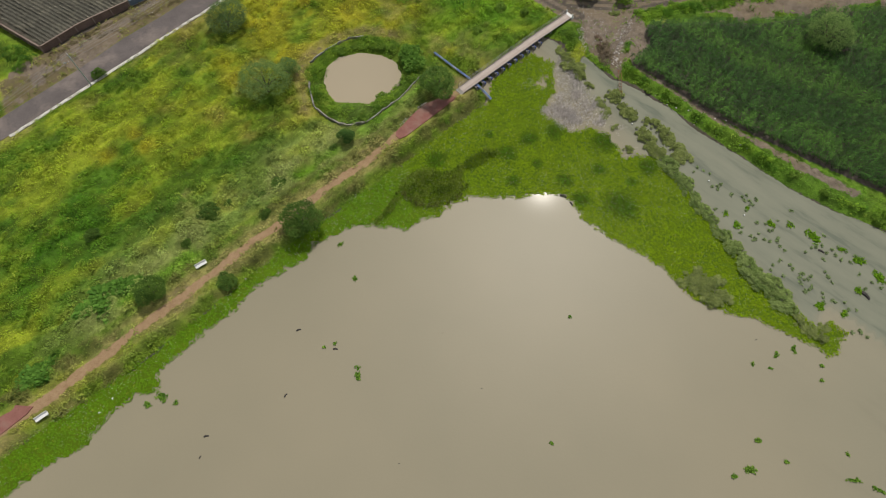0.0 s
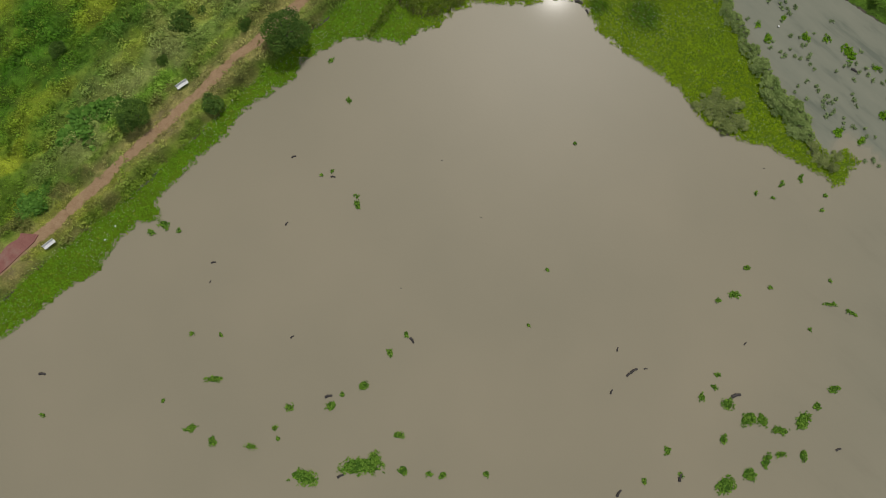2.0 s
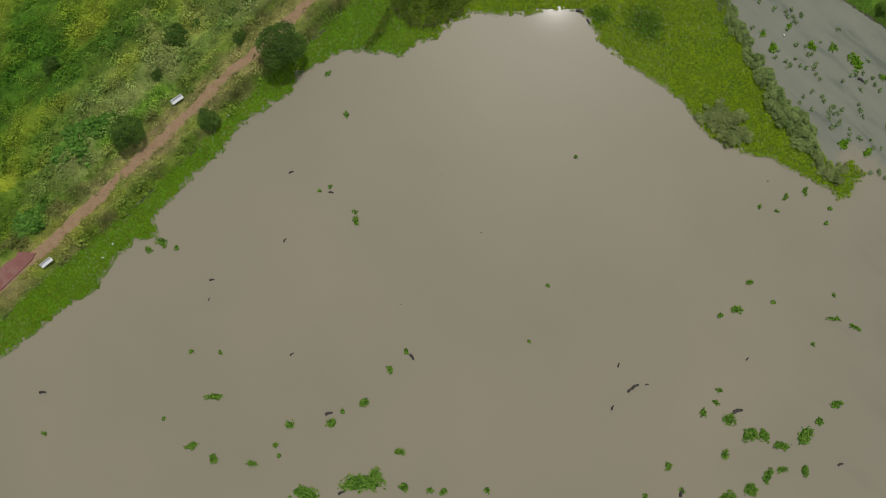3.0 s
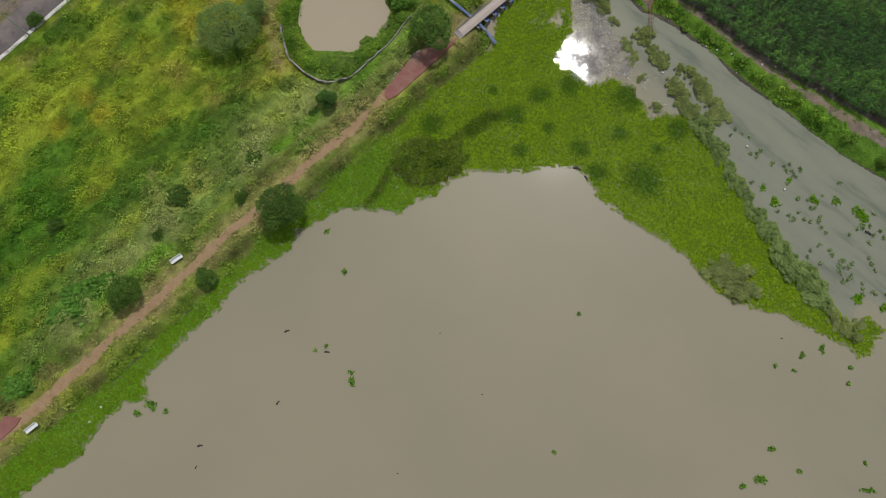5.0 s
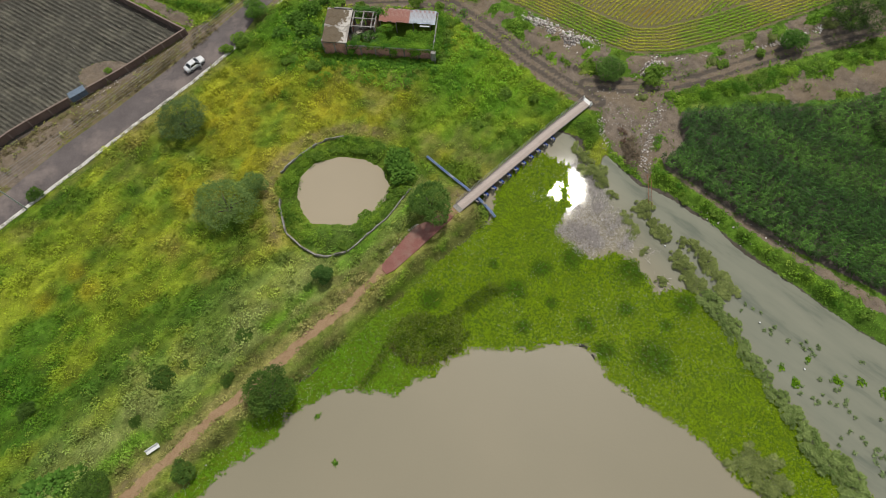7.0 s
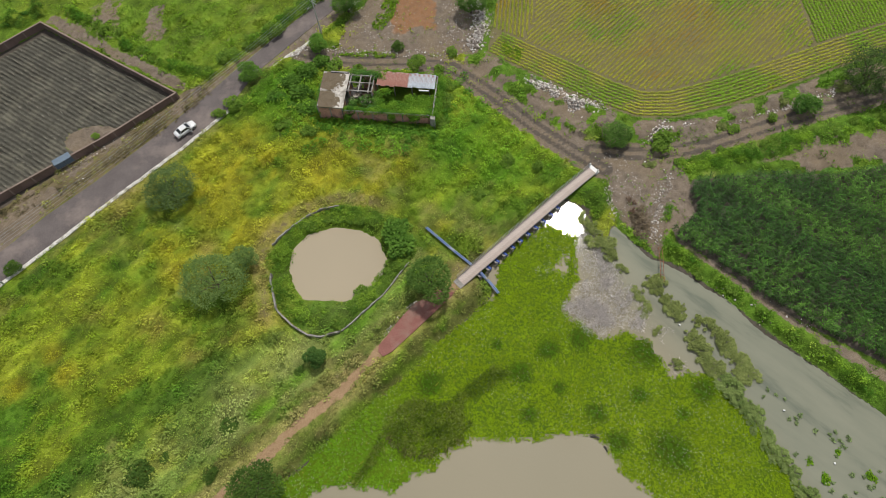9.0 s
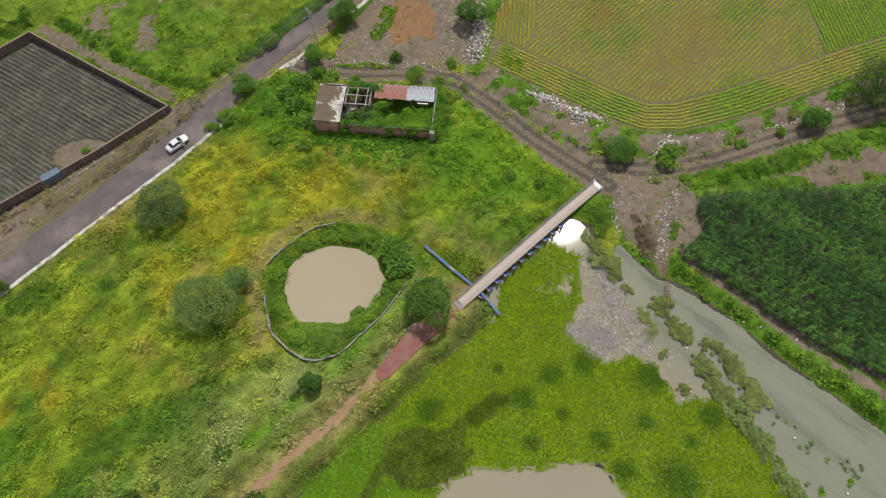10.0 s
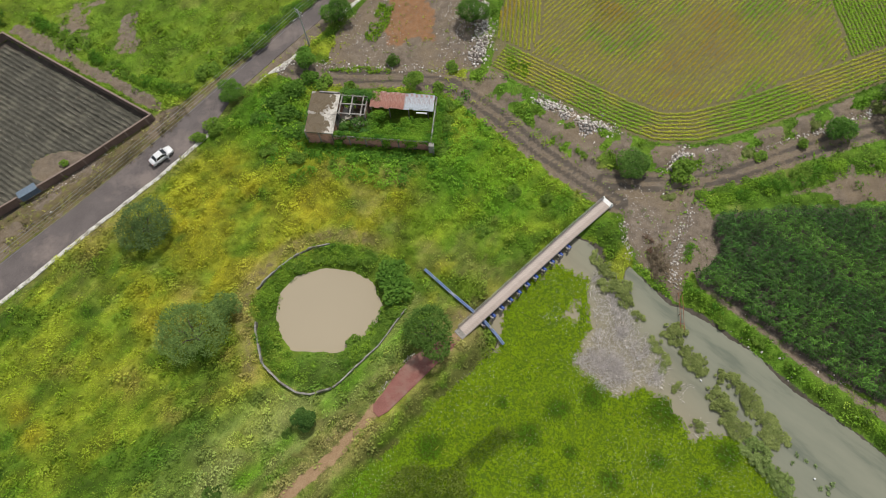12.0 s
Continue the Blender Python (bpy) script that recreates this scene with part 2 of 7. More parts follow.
def ground_material():
    """Earth and turf; the plan's zones say which soil lies where."""
    m, nt, b = material("earth_and_turf", 0.95, 0.0, 0.25)
    co = coords(nt)
    za, zb = nt.nodes.new("ShaderNodeAttribute"), nt.nodes.new("ShaderNodeAttribute")
    za.attribute_name, zb.attribute_name = "zone_a", "zone_b"
    sa, sb = nt.nodes.new("ShaderNodeSeparateColor"), nt.nodes.new("ShaderNodeSeparateColor")
    nt.links.new(za.outputs["Color"], sa.inputs[0])
    nt.links.new(zb.outputs["Color"], sb.inputs[0])
    big, mid, fine = noise_tex(nt, co, 0.12), noise_tex(nt, co, 0.9, 5), noise_tex(nt, co, 6.0, 6, 0.72)
    cover = nt.nodes.new("ShaderNodeAttribute")
    cover.attribute_name = "cover"
    turf = mix(nt, 1.0, cover.outputs["Color"], ramp(nt, mid, [(0.3, (0.72, 0.74, 0.70)), (0.7, (1.22, 1.20, 1.15))]), "MULTIPLY")
    turf = mix(nt, 1.0, turf, ramp(nt, fine, [(0.3, (0.42, 0.45, 0.42)), (0.7, (1.5, 1.45, 1.4))]), "MULTIPLY")
    dirt = ramp(nt, mid, [(0.30, (0.082, 0.060, 0.041)), (0.5, (0.185, 0.140, 0.102)), (0.70, (0.310, 0.245, 0.182))])
    dirt = mix(nt, 0.45, dirt, ramp(nt, fine, [(0.3, (0.060, 0.048, 0.036)), (0.72, (0.29, 0.25, 0.20))]))
    red = mix(nt, 0.5, ramp(nt, mid, [(0.3, (0.27, 0.165, 0.085)), (0.7, (0.42, 0.285, 0.165))]), ramp(nt, fine, [(0.3, (0.19, 0.118, 0.060)), (0.7, (0.47, 0.330, 0.200))]))
    dry = mix(nt, 0.5, ramp(nt, mid, [(0.3, (0.105, 0.082, 0.040)), (0.7, (0.200, 0.160, 0.085))]), ramp(nt, fine, [(0.3, (0.060, 0.048, 0.025)), (0.7, (0.245, 0.195, 0.115))]))
    mud = ramp(nt, mid, [(0.3, (0.060, 0.050, 0.040)), (0.7, (0.125, 0.105, 0.085))])
    orange = mix(nt, 0.5, ramp(nt, mid, [(0.3, (0.20, 0.10, 0.045)), (0.7, (0.34, 0.175, 0.08))]), ramp(nt, fine, [(0.3, (0.16, 0.07, 0.03)), (0.7, (0.40, 0.22, 0.11))]))
    field = mix(nt, 0.5, ramp(nt, mid, [(0.3, (0.135, 0.118, 0.050)), (0.7, (0.215, 0.185, 0.090))]), ramp(nt, fine, [(0.3, (0.085, 0.075, 0.032)), (0.7, (0.25, 0.22, 0.115))]))
    dirt = mix(nt, ramp(nt, big, [(0.42, (0, 0, 0)), (0.62, (0.7, 0.7, 0.7))]), dirt, ramp(nt, fine, [(0.3, (0.10, 0.075, 0.045)), (0.7, (0.30, 0.23, 0.15))]))
    grit = ramp(nt, noise_tex(nt, co, 16.0, 2.0, 0.8), [(0.60, (0, 0, 0)), (0.70, (1, 1, 1))])
    dirt = mix(nt, grit, dirt, (0.40, 0.36, 0.31))
    orange = mix(nt, ramp(nt, fine, [(0.5, (0, 0, 0)), (0.62, (0.8, 0.8, 0.8))]), orange, dirt)
    c = turf
    for w, col in ((sa.outputs[2], dry), (sb.outputs[2], field), (sa.outputs[0], dirt), (sa.outputs[1], red), (sb.outputs[0], mud), (sb.outputs[1], orange)):
        soft = nt.nodes.new("ShaderNodeMath")
        soft.operation = "ADD"
        nt.links.new(w, soft.inputs[0])
        off = nt.nodes.new("ShaderNodeMath")
        off.operation = "MULTIPLY_ADD"
        nt.links.new(mid, off.inputs[0])
        off.inputs[1].default_value, off.inputs[2].default_value = 1.2, -0.6
        nt.links.new(off.outputs[0], soft.inputs[1])
        edge = ramp(nt, soft.outputs[0], [(0.36, (0, 0, 0)), (0.62, (1, 1, 1))])
        c = mix(nt, edge, c, col)
    nt.links.new(c, b.inputs["Base Color"])
    bump(nt, b, fine, 0.7, 0.12)
    return m


def water_material():
    """Silty brown water; the plan's 'ripple' says how far the wind reaches it."""
    m, nt, b = material("silty_water", 0.08, 0.0, 0.5)
    b.inputs["IOR"].default_value = 1.33
    co = coords(nt)
    at = nt.nodes.new("ShaderNodeAttribute")
    at.attribute_name = "ripple"
    sp = nt.nodes.new("ShaderNodeSeparateColor")
    nt.links.new(at.outputs["Color"], sp.inputs[0])
    cloud = noise_tex(nt, co, 0.035, 3.0, 0.5)
    pond = ramp(nt, cloud, [(0.3, (0.265, 0.238, 0.165)), (0.7, (0.295, 0.260, 0.180))])
    flow = nt.nodes.new("ShaderNodeMapping")
    flow.vector_type = "TEXTURE"
    flow.inputs["Rotation"].default_value, flow.inputs["Scale"].default_value = (0, 0, radians(-41)), (4.5, 1.0, 1.0)
    nt.links.new(co, flow.inputs["Vector"])
    chan = ramp(nt, noise_tex(nt, flow.outputs[0], 0.30, 5.0, 0.62), [(0.34, (0.150, 0.165, 0.125)), (0.46, (0.212, 0.220, 0.164)), (0.7, (0.242, 0.246, 0.184))])
    basin = ramp(nt, cloud, [(0.3, (0.37, 0.315, 0.225)), (0.7, (0.41, 0.345, 0.245))])
    nt.links.new(mix(nt, sp.outputs[2], mix(nt, sp.outputs[1], pond, chan), basin), b.inputs["Base Color"])
    mp = nt.nodes.new("ShaderNodeMapRange")
    nt.links.new(sp.outputs[0], mp.inputs[0])
    mp.inputs[3].default_value, mp.inputs[4].default_value = 0.055, 0.42
    nt.links.new(mp.outputs[0], b.inputs["Roughness"])
    n = nt.nodes.new("ShaderNodeBump")
    n.inputs["Distance"].default_value = 0.02
    nt.links.new(noise_tex(nt, co, 2.2, 3.0, 0.6), n.inputs["Height"])
    sc = nt.nodes.new("ShaderNodeMath")
    sc.operation = "MULTIPLY"
    sc.inputs[1].default_value = 0.5
    nt.links.new(sp.outputs[0], sc.inputs[0])
    nt.links.new(sc.outputs[0], n.inputs["Strength"])
    nt.links.new(n.outputs["Normal"], b.inputs["Normal"])
    return m


M_GROUND, M_WATER = ground_material(), water_material()

# ---- plan: lines and areas in metres ----
WET = [(-160, -75), (-110, -28), (-75.5, 3.9), (-66.6, 12.0), (-57.5, 19.5), (-48.4, 28.1), (-39.3, 37.3), (-32, 44.5), (-25.5, 51), (-18.6, 56.6), (-10.4, 63.8),
       (-3.4, 70.9), (2.1, 76.1), (5.4, 79.8), (4.2, 83.2), (9.0, 90.6), (14.6, 95.8), (17.4, 97.6), (19.5, 97.0), (22.4, 95.3), (22.8, 88.6), (24.6, 87.2), (26.3, 92.0), (29.3, 88.8), (32.6, 85.6),
       (36.2, 84.1), (41, 80), (45.5, 75.3), (51.2, 69.7), (55.4, 66.1), (62.5, 59.3), (70.8, 53.8), (79, 49.7), (145, 15), (145, -145), (-160, -145)]
BASIN = [(-29.6, 84.6), (-29.0, 88.4), (-26.8, 91.1), (-22.5, 92.7), (-17.4, 92.1), (-14.3, 89.8), (-12.7, 86.0), (-13.5, 82.8), (-15.3, 80.8), (-18.5, 78.8), (-22.3, 78.7), (-26.1, 78.9), (-27.9, 80.6)]
RING = [(-32.0, 81.8), (-33.1, 87.0), (-31.1, 90.8), (-27.5, 94.1), (-21.6, 96.3), (-15.5, 95.7), (-9.4, 92.7), (-6.9, 88.8), (-8.7, 85.1), (-12.8, 79.5), (-18.1, 74.2), (-22.5, 72.1), (-27.2, 73.8), (-30.4, 76.7)]
SHORE = [(-110, -34), (-75.4, -2.4), (-69.1, 2.4), (-65.5, 5.9), (-60.0, 9.2), (-57.4, 13.4), (-53.8, 17.2), (-49.6, 18.4), (-50.7, 21.5), (-47.5, 24.4), (-42.5, 30.0), (-39.5, 32.3), (-37.7, 35.6), (-32.2, 40),
         (-28.3, 42.3), (-27.1, 45.6), (-23.5, 47.5), (-20, 49.7), (-15.7, 49.3), (-10.3, 48.7), (-8.6, 50.3), (-4.2, 52.1), (-0.6, 55.1), (4, 56), (11.2, 55.9), (14.8, 57),
         (19.3, 56.8), (20.8, 55.4), (22, 52.4), (25.5, 48.9), (32.6, 44.5), (36.2, 42), (38.2, 38.5), (41.3, 35.6), (45, 33.6), (51.3, 32), (55.3, 29.9), (58.8, 27.8), (62.1, 25.1), (64.6, 26.9), (66.6, 30), (64.4, 32.2)]
MAT_EAST = [(61.5, 31.4), (59.5, 33.5), (58.4, 36.2), (55.8, 39.1), (53.1, 42.9), (50.3, 46.7), (48.0, 50.2), (45.2, 56.0), (42, 61.5), (38.3, 66), (34.7, 66.7), (32.4, 65.6), (31.5, 68.1), (29.8, 71.7), (26.4, 73.6),
            (22.2, 71.8), (19.2, 74.9), (16.8, 77.0), (18.2, 79.2), (20.2, 82.8), (19.6, 86.7), (20.2, 90.4), (17.5, 91.6), (14.8, 93.2), (9, 88.6), (6, 84.5), (5.2, 79.5)]
MAT = SHORE + MAT_EAST + [(x - 0.9, y + 0.9) for x, y in WET[12:0:-1]]
PATH_LINE = [(-110, -22), (-76, 9), (-67.3, 16.7), (-57.5, 26.6), (-48.4, 35.2), (-39.3, 44.5), (-33.3, 50), (-26.9, 56.3), (-19.0, 63.3), (-11.5, 71.3), (-4.3, 77.8), (0, 81.4)]
ROAD_L = [(-107, 61), (-94, 74.1), (-82.8, 85.9), (-75.0, 95.2), (-67.8, 102.2), (-59.4, 111.4), (-50.4, 122.0), (-45.6, 128.2), (-33.4, 143.0), (-12, 167.5), (38, 232)]
ROAD_R = [(-101, 60), (-91.5, 69), (-78.0, 83.4), (-69.3, 92.6), (-61.8, 100.6), (-52.8, 109.8), (-45.4, 118.4), (-41.4, 127.2), (-29.8, 141.0), (-8.5, 165), (42, 229)]
PLOUGH = [(-88.7, 141.3), (-55.8, 122.2), (-90.6, 90.8), (-122.4, 110.6)]
CORN = [(39.9, 97.6), (41.2, 100.6), (51.9, 101.6), (63.7, 101.4), (72.5, 102.3), (80, 105), (130, 108), (130, 34), (80.6, 57.5), (68.0, 65.0), (59.5, 70.2), (51.3, 75.7), (45.7, 80.8), (39.9, 86.3), (36.4, 88.4), (36.2, 90.6), (38.4, 91.2), (40.6, 94.0)]
BEAN = [(5.6, 131.4), (14.2, 125.8), (26.6, 117.8), (33.6, 114.5), (40.9, 114.3), (51.9, 117.2), (63.5, 121.6), (75.3, 126.2), (110, 138), (150, 200), (20, 200), (9, 150)]
CLEARING = [(25.1, 104.4), (33, 107), (40.2, 104.1), (40.6, 97.6), (40.8, 94), (38.4, 91.6), (36, 91), (33, 86.5), (28.6, 91.3), (26.0, 98.4)]
YARD = [(-24.0, 140.7), (-25.5, 132.1), (-12.9, 131.6), (-1.4, 130), (4.5, 131.5), (4, 138), (5, 150), (-17, 152)]
TRACK_A = [(-32, 132.8), (-29.1, 131.3), (-19.7, 130.0), (-10.5, 129.8), (-1.4, 127.7), (6.2, 121.1), (13.4, 113.5), (20.3, 107.6), (26.0, 103.2)]
TRACK_B = [(24, 107.4), (34.6, 106.2), (45.0, 107.9), (56.0, 111.8), (67.1, 115.5), (80.4, 119.1), (140, 140)]
BENCHES = [(-46.8, 40.7, 36), (-67.6, 13.6, 40)]
BRIDGE = [(-0.1, 81.4), (16.7, 96.7), (23.7, 102.8)]


# ---- plane geometry ----
def inside(poly, x, y):
    r = np.zeros(x.shape, bool)
    p = np.array(poly, float)
    q = np.roll(p, -1, 0)
    for (ax, ay), (bx, by) in zip(p, q):
        if ay != by:
            r ^= ((ay > y) != (by > y)) & (x < (bx - ax) * (y - ay) / (by - ay) + ax)
    return r


def line_dist(line, x, y, closed=False):
    p = np.array(line, float)
    q = np.roll(p, -1, 0) if closed else p[1:]
    best = np.full(x.shape, 1e9)
    for (ax, ay), (bx, by) in zip(p, q):
        dx, dy = bx - ax, by - ay
        t = np.clip(((x - ax) * dx + (y - ay) * dy) / (dx * dx + dy * dy + 1e-9), 0, 1)
        best = np.minimum(best, np.hypot(x - ax - t * dx, y - ay - t * dy))
    return best


def signed(poly, x, y):
    """Distance to the outline, positive outside."""
    return np.where(inside(poly, x, y), -1, 1) * line_dist(poly, x, y, True)


def value_noise(x, y, size, seed):
    x, y = np.asarray(x) / size + 1000, np.asarray(y) / size + 1000
    i, j = np.floor(x).astype(np.int64), np.floor(y).astype(np.int64)
    u, v = x - i, y - j
    u, v = u * u * (3 - 2 * u), v * v * (3 - 2 * v)

    def h(a, b):
        n = (a * 374761393 + b * 668265263 + seed * 974634777) & 0x7FFFFFFF
        n = ((n ^ (n >> 13)) * 1274126177) & 0x7FFFFFFF
        return ((n ^ (n >> 16)) & 0xFFFF) / 65535.0
    return (h(i, j) * (1 - u) + h(i + 1, j) * u) * (1 - v) + (h(i, j + 1) * (1 - u) + h(i + 1, j + 1) * u) * v


def fbm(x, y, size, seed, octaves=4):
    s, a, t = 0, 1.0, 0
    for k in range(octaves):
        s, t = s + a * value_noise(x, y, size / 2 ** k, seed + k), t + a
        a *= 0.55
    return s / t


def step(v, a, b):
    t = np.clip((v - a) / (b - a), 0, 1)
    return t * t * (3 - 2 * t)


def along(line, spacing, closed=False):
    """Points and headings at even steps along a line."""
    p = [Vector(v) for v in line] + ([Vector(line[0])] if closed else [])
    out, left = [], 0.0
    for a, b in zip(p, p[1:]):
        n = (b - a).length
        s = left
        while s < n:
            out.append(((a + (b - a) * (s / n)), math.atan2((b - a).y, (b - a).x)))
            s += spacing
        left = s - n
    return out


def land(x, y):
    """Height of the ground."""
    x, y = np.asarray(x, float), np.asarray(y, float)
    wob = (fbm(x, y, 4.0, 7, 3) - 0.5) * 1.6
    d = signed(WET, x, y) + wob
    z = np.where(d > 0, 0.04 + 0.72 * step(d, 0, 3.0), -0.8 * step(-d, 0, 2.0))
    db = signed(BASIN, x, y) + wob * 0.6
    rise = np.where(db > 0, 0.02 + 0.8 * step(db, 0, 4.0), -0.6 * step(-db, 0, 2.0))
    z = np.minimum(z, np.where(db < 4, rise, 9))
    dry = np.clip(np.minimum(d, db) / 3, 0, 1)
    z += dry * (0.35 * np.exp(-(line_dist(PATH_LINE, x, y) / 3.0) ** 2) + 0.35 * (fbm(x, y, 9.0, 3, 4) - 0.5))
    return z


def canopy(x, y):
    """How high the weeds stand: mounds and hollows."""
    x, y = np.asarray(x, float), np.asarray(y, float)
    u, v = (x + y) * 0.7071, (y - x) * 0.7071
    tall = 0.5 + 0.5 * step(fbm(x, y, 14.0, 401, 3), 0.38, 0.62)
    bank = 0.55 * step(fbm(u / 2.6, v, 2.4, 411, 3), 0.40, 0.62) + 0.45 * step(fbm(u / 1.3, v, 1.5, 413, 3), 0.40, 0.64)
    h = (0.95 + 0.5 * np.exp(-((line_dist(PATH_LINE, x, y) - 9) / 10.0) ** 2)) * 1.25 * bank * tall + 0.35 * value_noise(x, y, 1.2, 421)
    clear = np.minimum.reduce([signed(WET, x, y) - 1.0, signed(BASIN, x, y) - 0.6, line_dist(PATH_LINE, x, y) - 1.6, signed(ROAD_L + ROAD_R[::-1], x, y) - 1.6,
                               line_dist(TRACK_A, x, y) - 2.8, line_dist(TRACK_B, x, y) - 2.6, signed(CLEARING, x, y) - 0.6, signed(YARD, x, y) - 0.6, signed(BEAN, x, y) - 0.5,
                               signed(CORN, x, y) - 0.5, signed(PLOUGH, x, y) - 1.2, line_dist(BRIDGE, x, y) - 1.6, signed([(-27.0, 115.4), (-4.4, 113.4), (-3.0, 126.6), (-26.0, 127.8)], x, y) - 1.4, line_dist(RING, x, y, True) - 0.7, line_dist([(-6.0, 91.6), (6.1, 79.5)], x, y) - 0.7, np.where(y > 130, 0.5, 9.0), np.hypot(x - BENCHES[0][0], y - BENCHES[0][1]) - 1.6, np.hypot(x - BENCHES[1][0], y - BENCHES[1][1]) - 1.6])
    return h * step(clear, 0, 1.4)


def land_at(x, y):
    return float(land(np.array([x]), np.array([y]))[0])


# ---- mesh helpers ----
def mesh_arrays(name, verts, faces, mats, tint=None, smooth=False):
    """A mesh from arrays of corners and equal-sided faces."""
    me = bpy.data.meshes.new(name)
    verts, faces = np.asarray(verts, np.float32), np.asarray(faces, np.int32)
    n, k = faces.shape
    me.vertices.add(len(verts))
    me.vertices.foreach_set("co", verts.ravel())
    me.loops.add(n * k)
    me.loops.foreach_set("vertex_index", faces.ravel())
    me.polygons.add(n)
    me.polygons.foreach_set("loop_start", np.arange(0, n * k, k, dtype=np.int32))
    if smooth:
        me.polygons.foreach_set("use_smooth", np.ones(n, bool))
    me.update(calc_edges=True)
    me.materials.append(mats)
    if tint is not None:
        paint(me, "tint", tint)
    return me


def paint(me, name, rgb):
    a = me.attributes.new(name, "FLOAT_COLOR", "POINT")
    rgb = np.asarray(rgb, np.float32)
    a.data.foreach_set("color", np.c_[rgb, np.ones(len(rgb), np.float32)].ravel())


def part(name, bm, mat, parent=None, label="", smooth=False):
    """Links a bmesh as one mesh object under a thing or a part."""
    me = bpy.data.meshes.new(name)
    bm.to_mesh(me)
    bm.free()
    if smooth:
        for p in me.polygons:
            p.use_smooth = True
    me.materials.append(mat)
    ob = new(name, me)
    ob.parent = parent
    return tagged(ob, label)


def mesh_part(name, me, parent=None, label=""):
    ob = new(name, me)
    ob.parent = parent
    return tagged(ob, label)


def thing(name, m, label, category, group="", kind=""):
    ob = new(name)
    ob.matrix_world = m
    return tagged(ob, label, category, group, kind)


def box(bm, size, m=None, bevel=0.0):
    """A block centred on m, its edges broken."""
    r = bmesh.ops.create_cube(bm, size=1.0, matrix=(m or Matrix()) @ Matrix.Diagonal((*size, 1)))
    if bevel:
        es = list({e for v in r["verts"] for e in v.link_edges})
        bmesh.ops.bevel(bm, geom=es, offset=bevel, segments=1, affect="EDGES", profile=0.5)
    return bm


def block(size, m=None, bevel=0.0):
    return box(bmesh.new(), size, m, bevel)


def tube(bm, a, b, r0, r1=None, sides=8):
    """A tapered round bar from a to b."""
    a, b = Vector(a), Vector(b)
    d = b - a
    m = Matrix.Translation((a + b) / 2) @ d.to_track_quat("Z", "Y").to_matrix().to_4x4()
    bmesh.ops.create_cone(bm, cap_ends=True, segments=sides, radius1=r0, radius2=r0 if r1 is None else r1, depth=d.length, matrix=m)
    return bm


def bar(a, b, r0, r1=None, sides=8):
    return tube(bmesh.new(), a, b, r0, r1, sides)


def strip(left, right, z0, z1, name, mat, label, category, lift=None):
    """A slab between two lines with real sides; its top follows the land if lift is given."""
    n = len(left)
    top, bot = [], []
    for (ax, ay), (bx, by) in zip(left, right):
        for x, y in ((ax, ay), (bx, by)):
            z = z1 if lift is None else land_at(x, y) + lift
            top.append((x, y, z))
            bot.append((x, y, z0))
    v = top + bot
    f = []
    for i in range(n - 1):
        a = 2 * i
        f += [(a, a + 1, a + 3, a + 2), (2 * n + a, 2 * n + a + 2, 2 * n + a + 3, 2 * n + a + 1), (a, a + 2, 2 * n + a + 2, 2 * n + a), (a + 1, 2 * n + a + 1, 2 * n + a + 3, a + 3)]
    me = bpy.data.meshes.new(name)
    me.from_pydata(v, [], f)
    bm = bmesh.new()
    bm.from_mesh(me)
    bmesh.ops.recalc_face_normals(bm, faces=bm.faces)
    bm.to_mesh(me)
    bm.free()
    me.materials.append(mat)
    return tagged(new(name, me), label, category, kind="structure")


# ---- foliage ----
def leaves(pos, heading, tilt, length, width, fold=0.25, curl=0.0):
    """One folded, four-cornered leaf a row, rooted at pos, pointing to heading, raised by tilt."""
    ch, sh, ct, st = np.cos(heading), np.sin(heading), np.cos(tilt), np.sin(tilt)
    d = np.c_[ch * ct, sh * ct, st]
    s = np.c_[-sh, ch, np.zeros_like(ch)]
    up = np.cross(d, s)
    L, W = length[:, None], width[:, None]
    mid = pos + d * L * 0.5
    v = np.stack([pos, mid + s * W * 0.5 + up * W * fold, pos + d * L - np.array([0, 0, 1.0]) * L * curl, mid - s * W * 0.5 + up * W * fold], 1)
    return v.reshape(-1, 3)


def leaf_faces(n):
    return np.arange(4 * n, dtype=np.int32).reshape(-1, 4)


def scatter(rng, poly, density, keep=None):
    p = np.array(poly)
    x0, y0, x1, y1 = *p.min(0), *p.max(0)
    x0, x1, y0, y1 = max(x0, VIEW[0]), min(x1, VIEW[1]), max(y0, VIEW[2]), min(y1, VIEW[3])
    n = int((x1 - x0) * (y1 - y0) * density)
    x, y = rng.uniform(x0, x1, n), rng.uniform(y0, y1, n)
    ok = inside(poly, x, y)
    x, y = x[ok], y[ok]
    if keep is not None:
        ok = rng.random(len(x)) < keep(x, y)
        x, y = x[ok], y[ok]
    return x, y


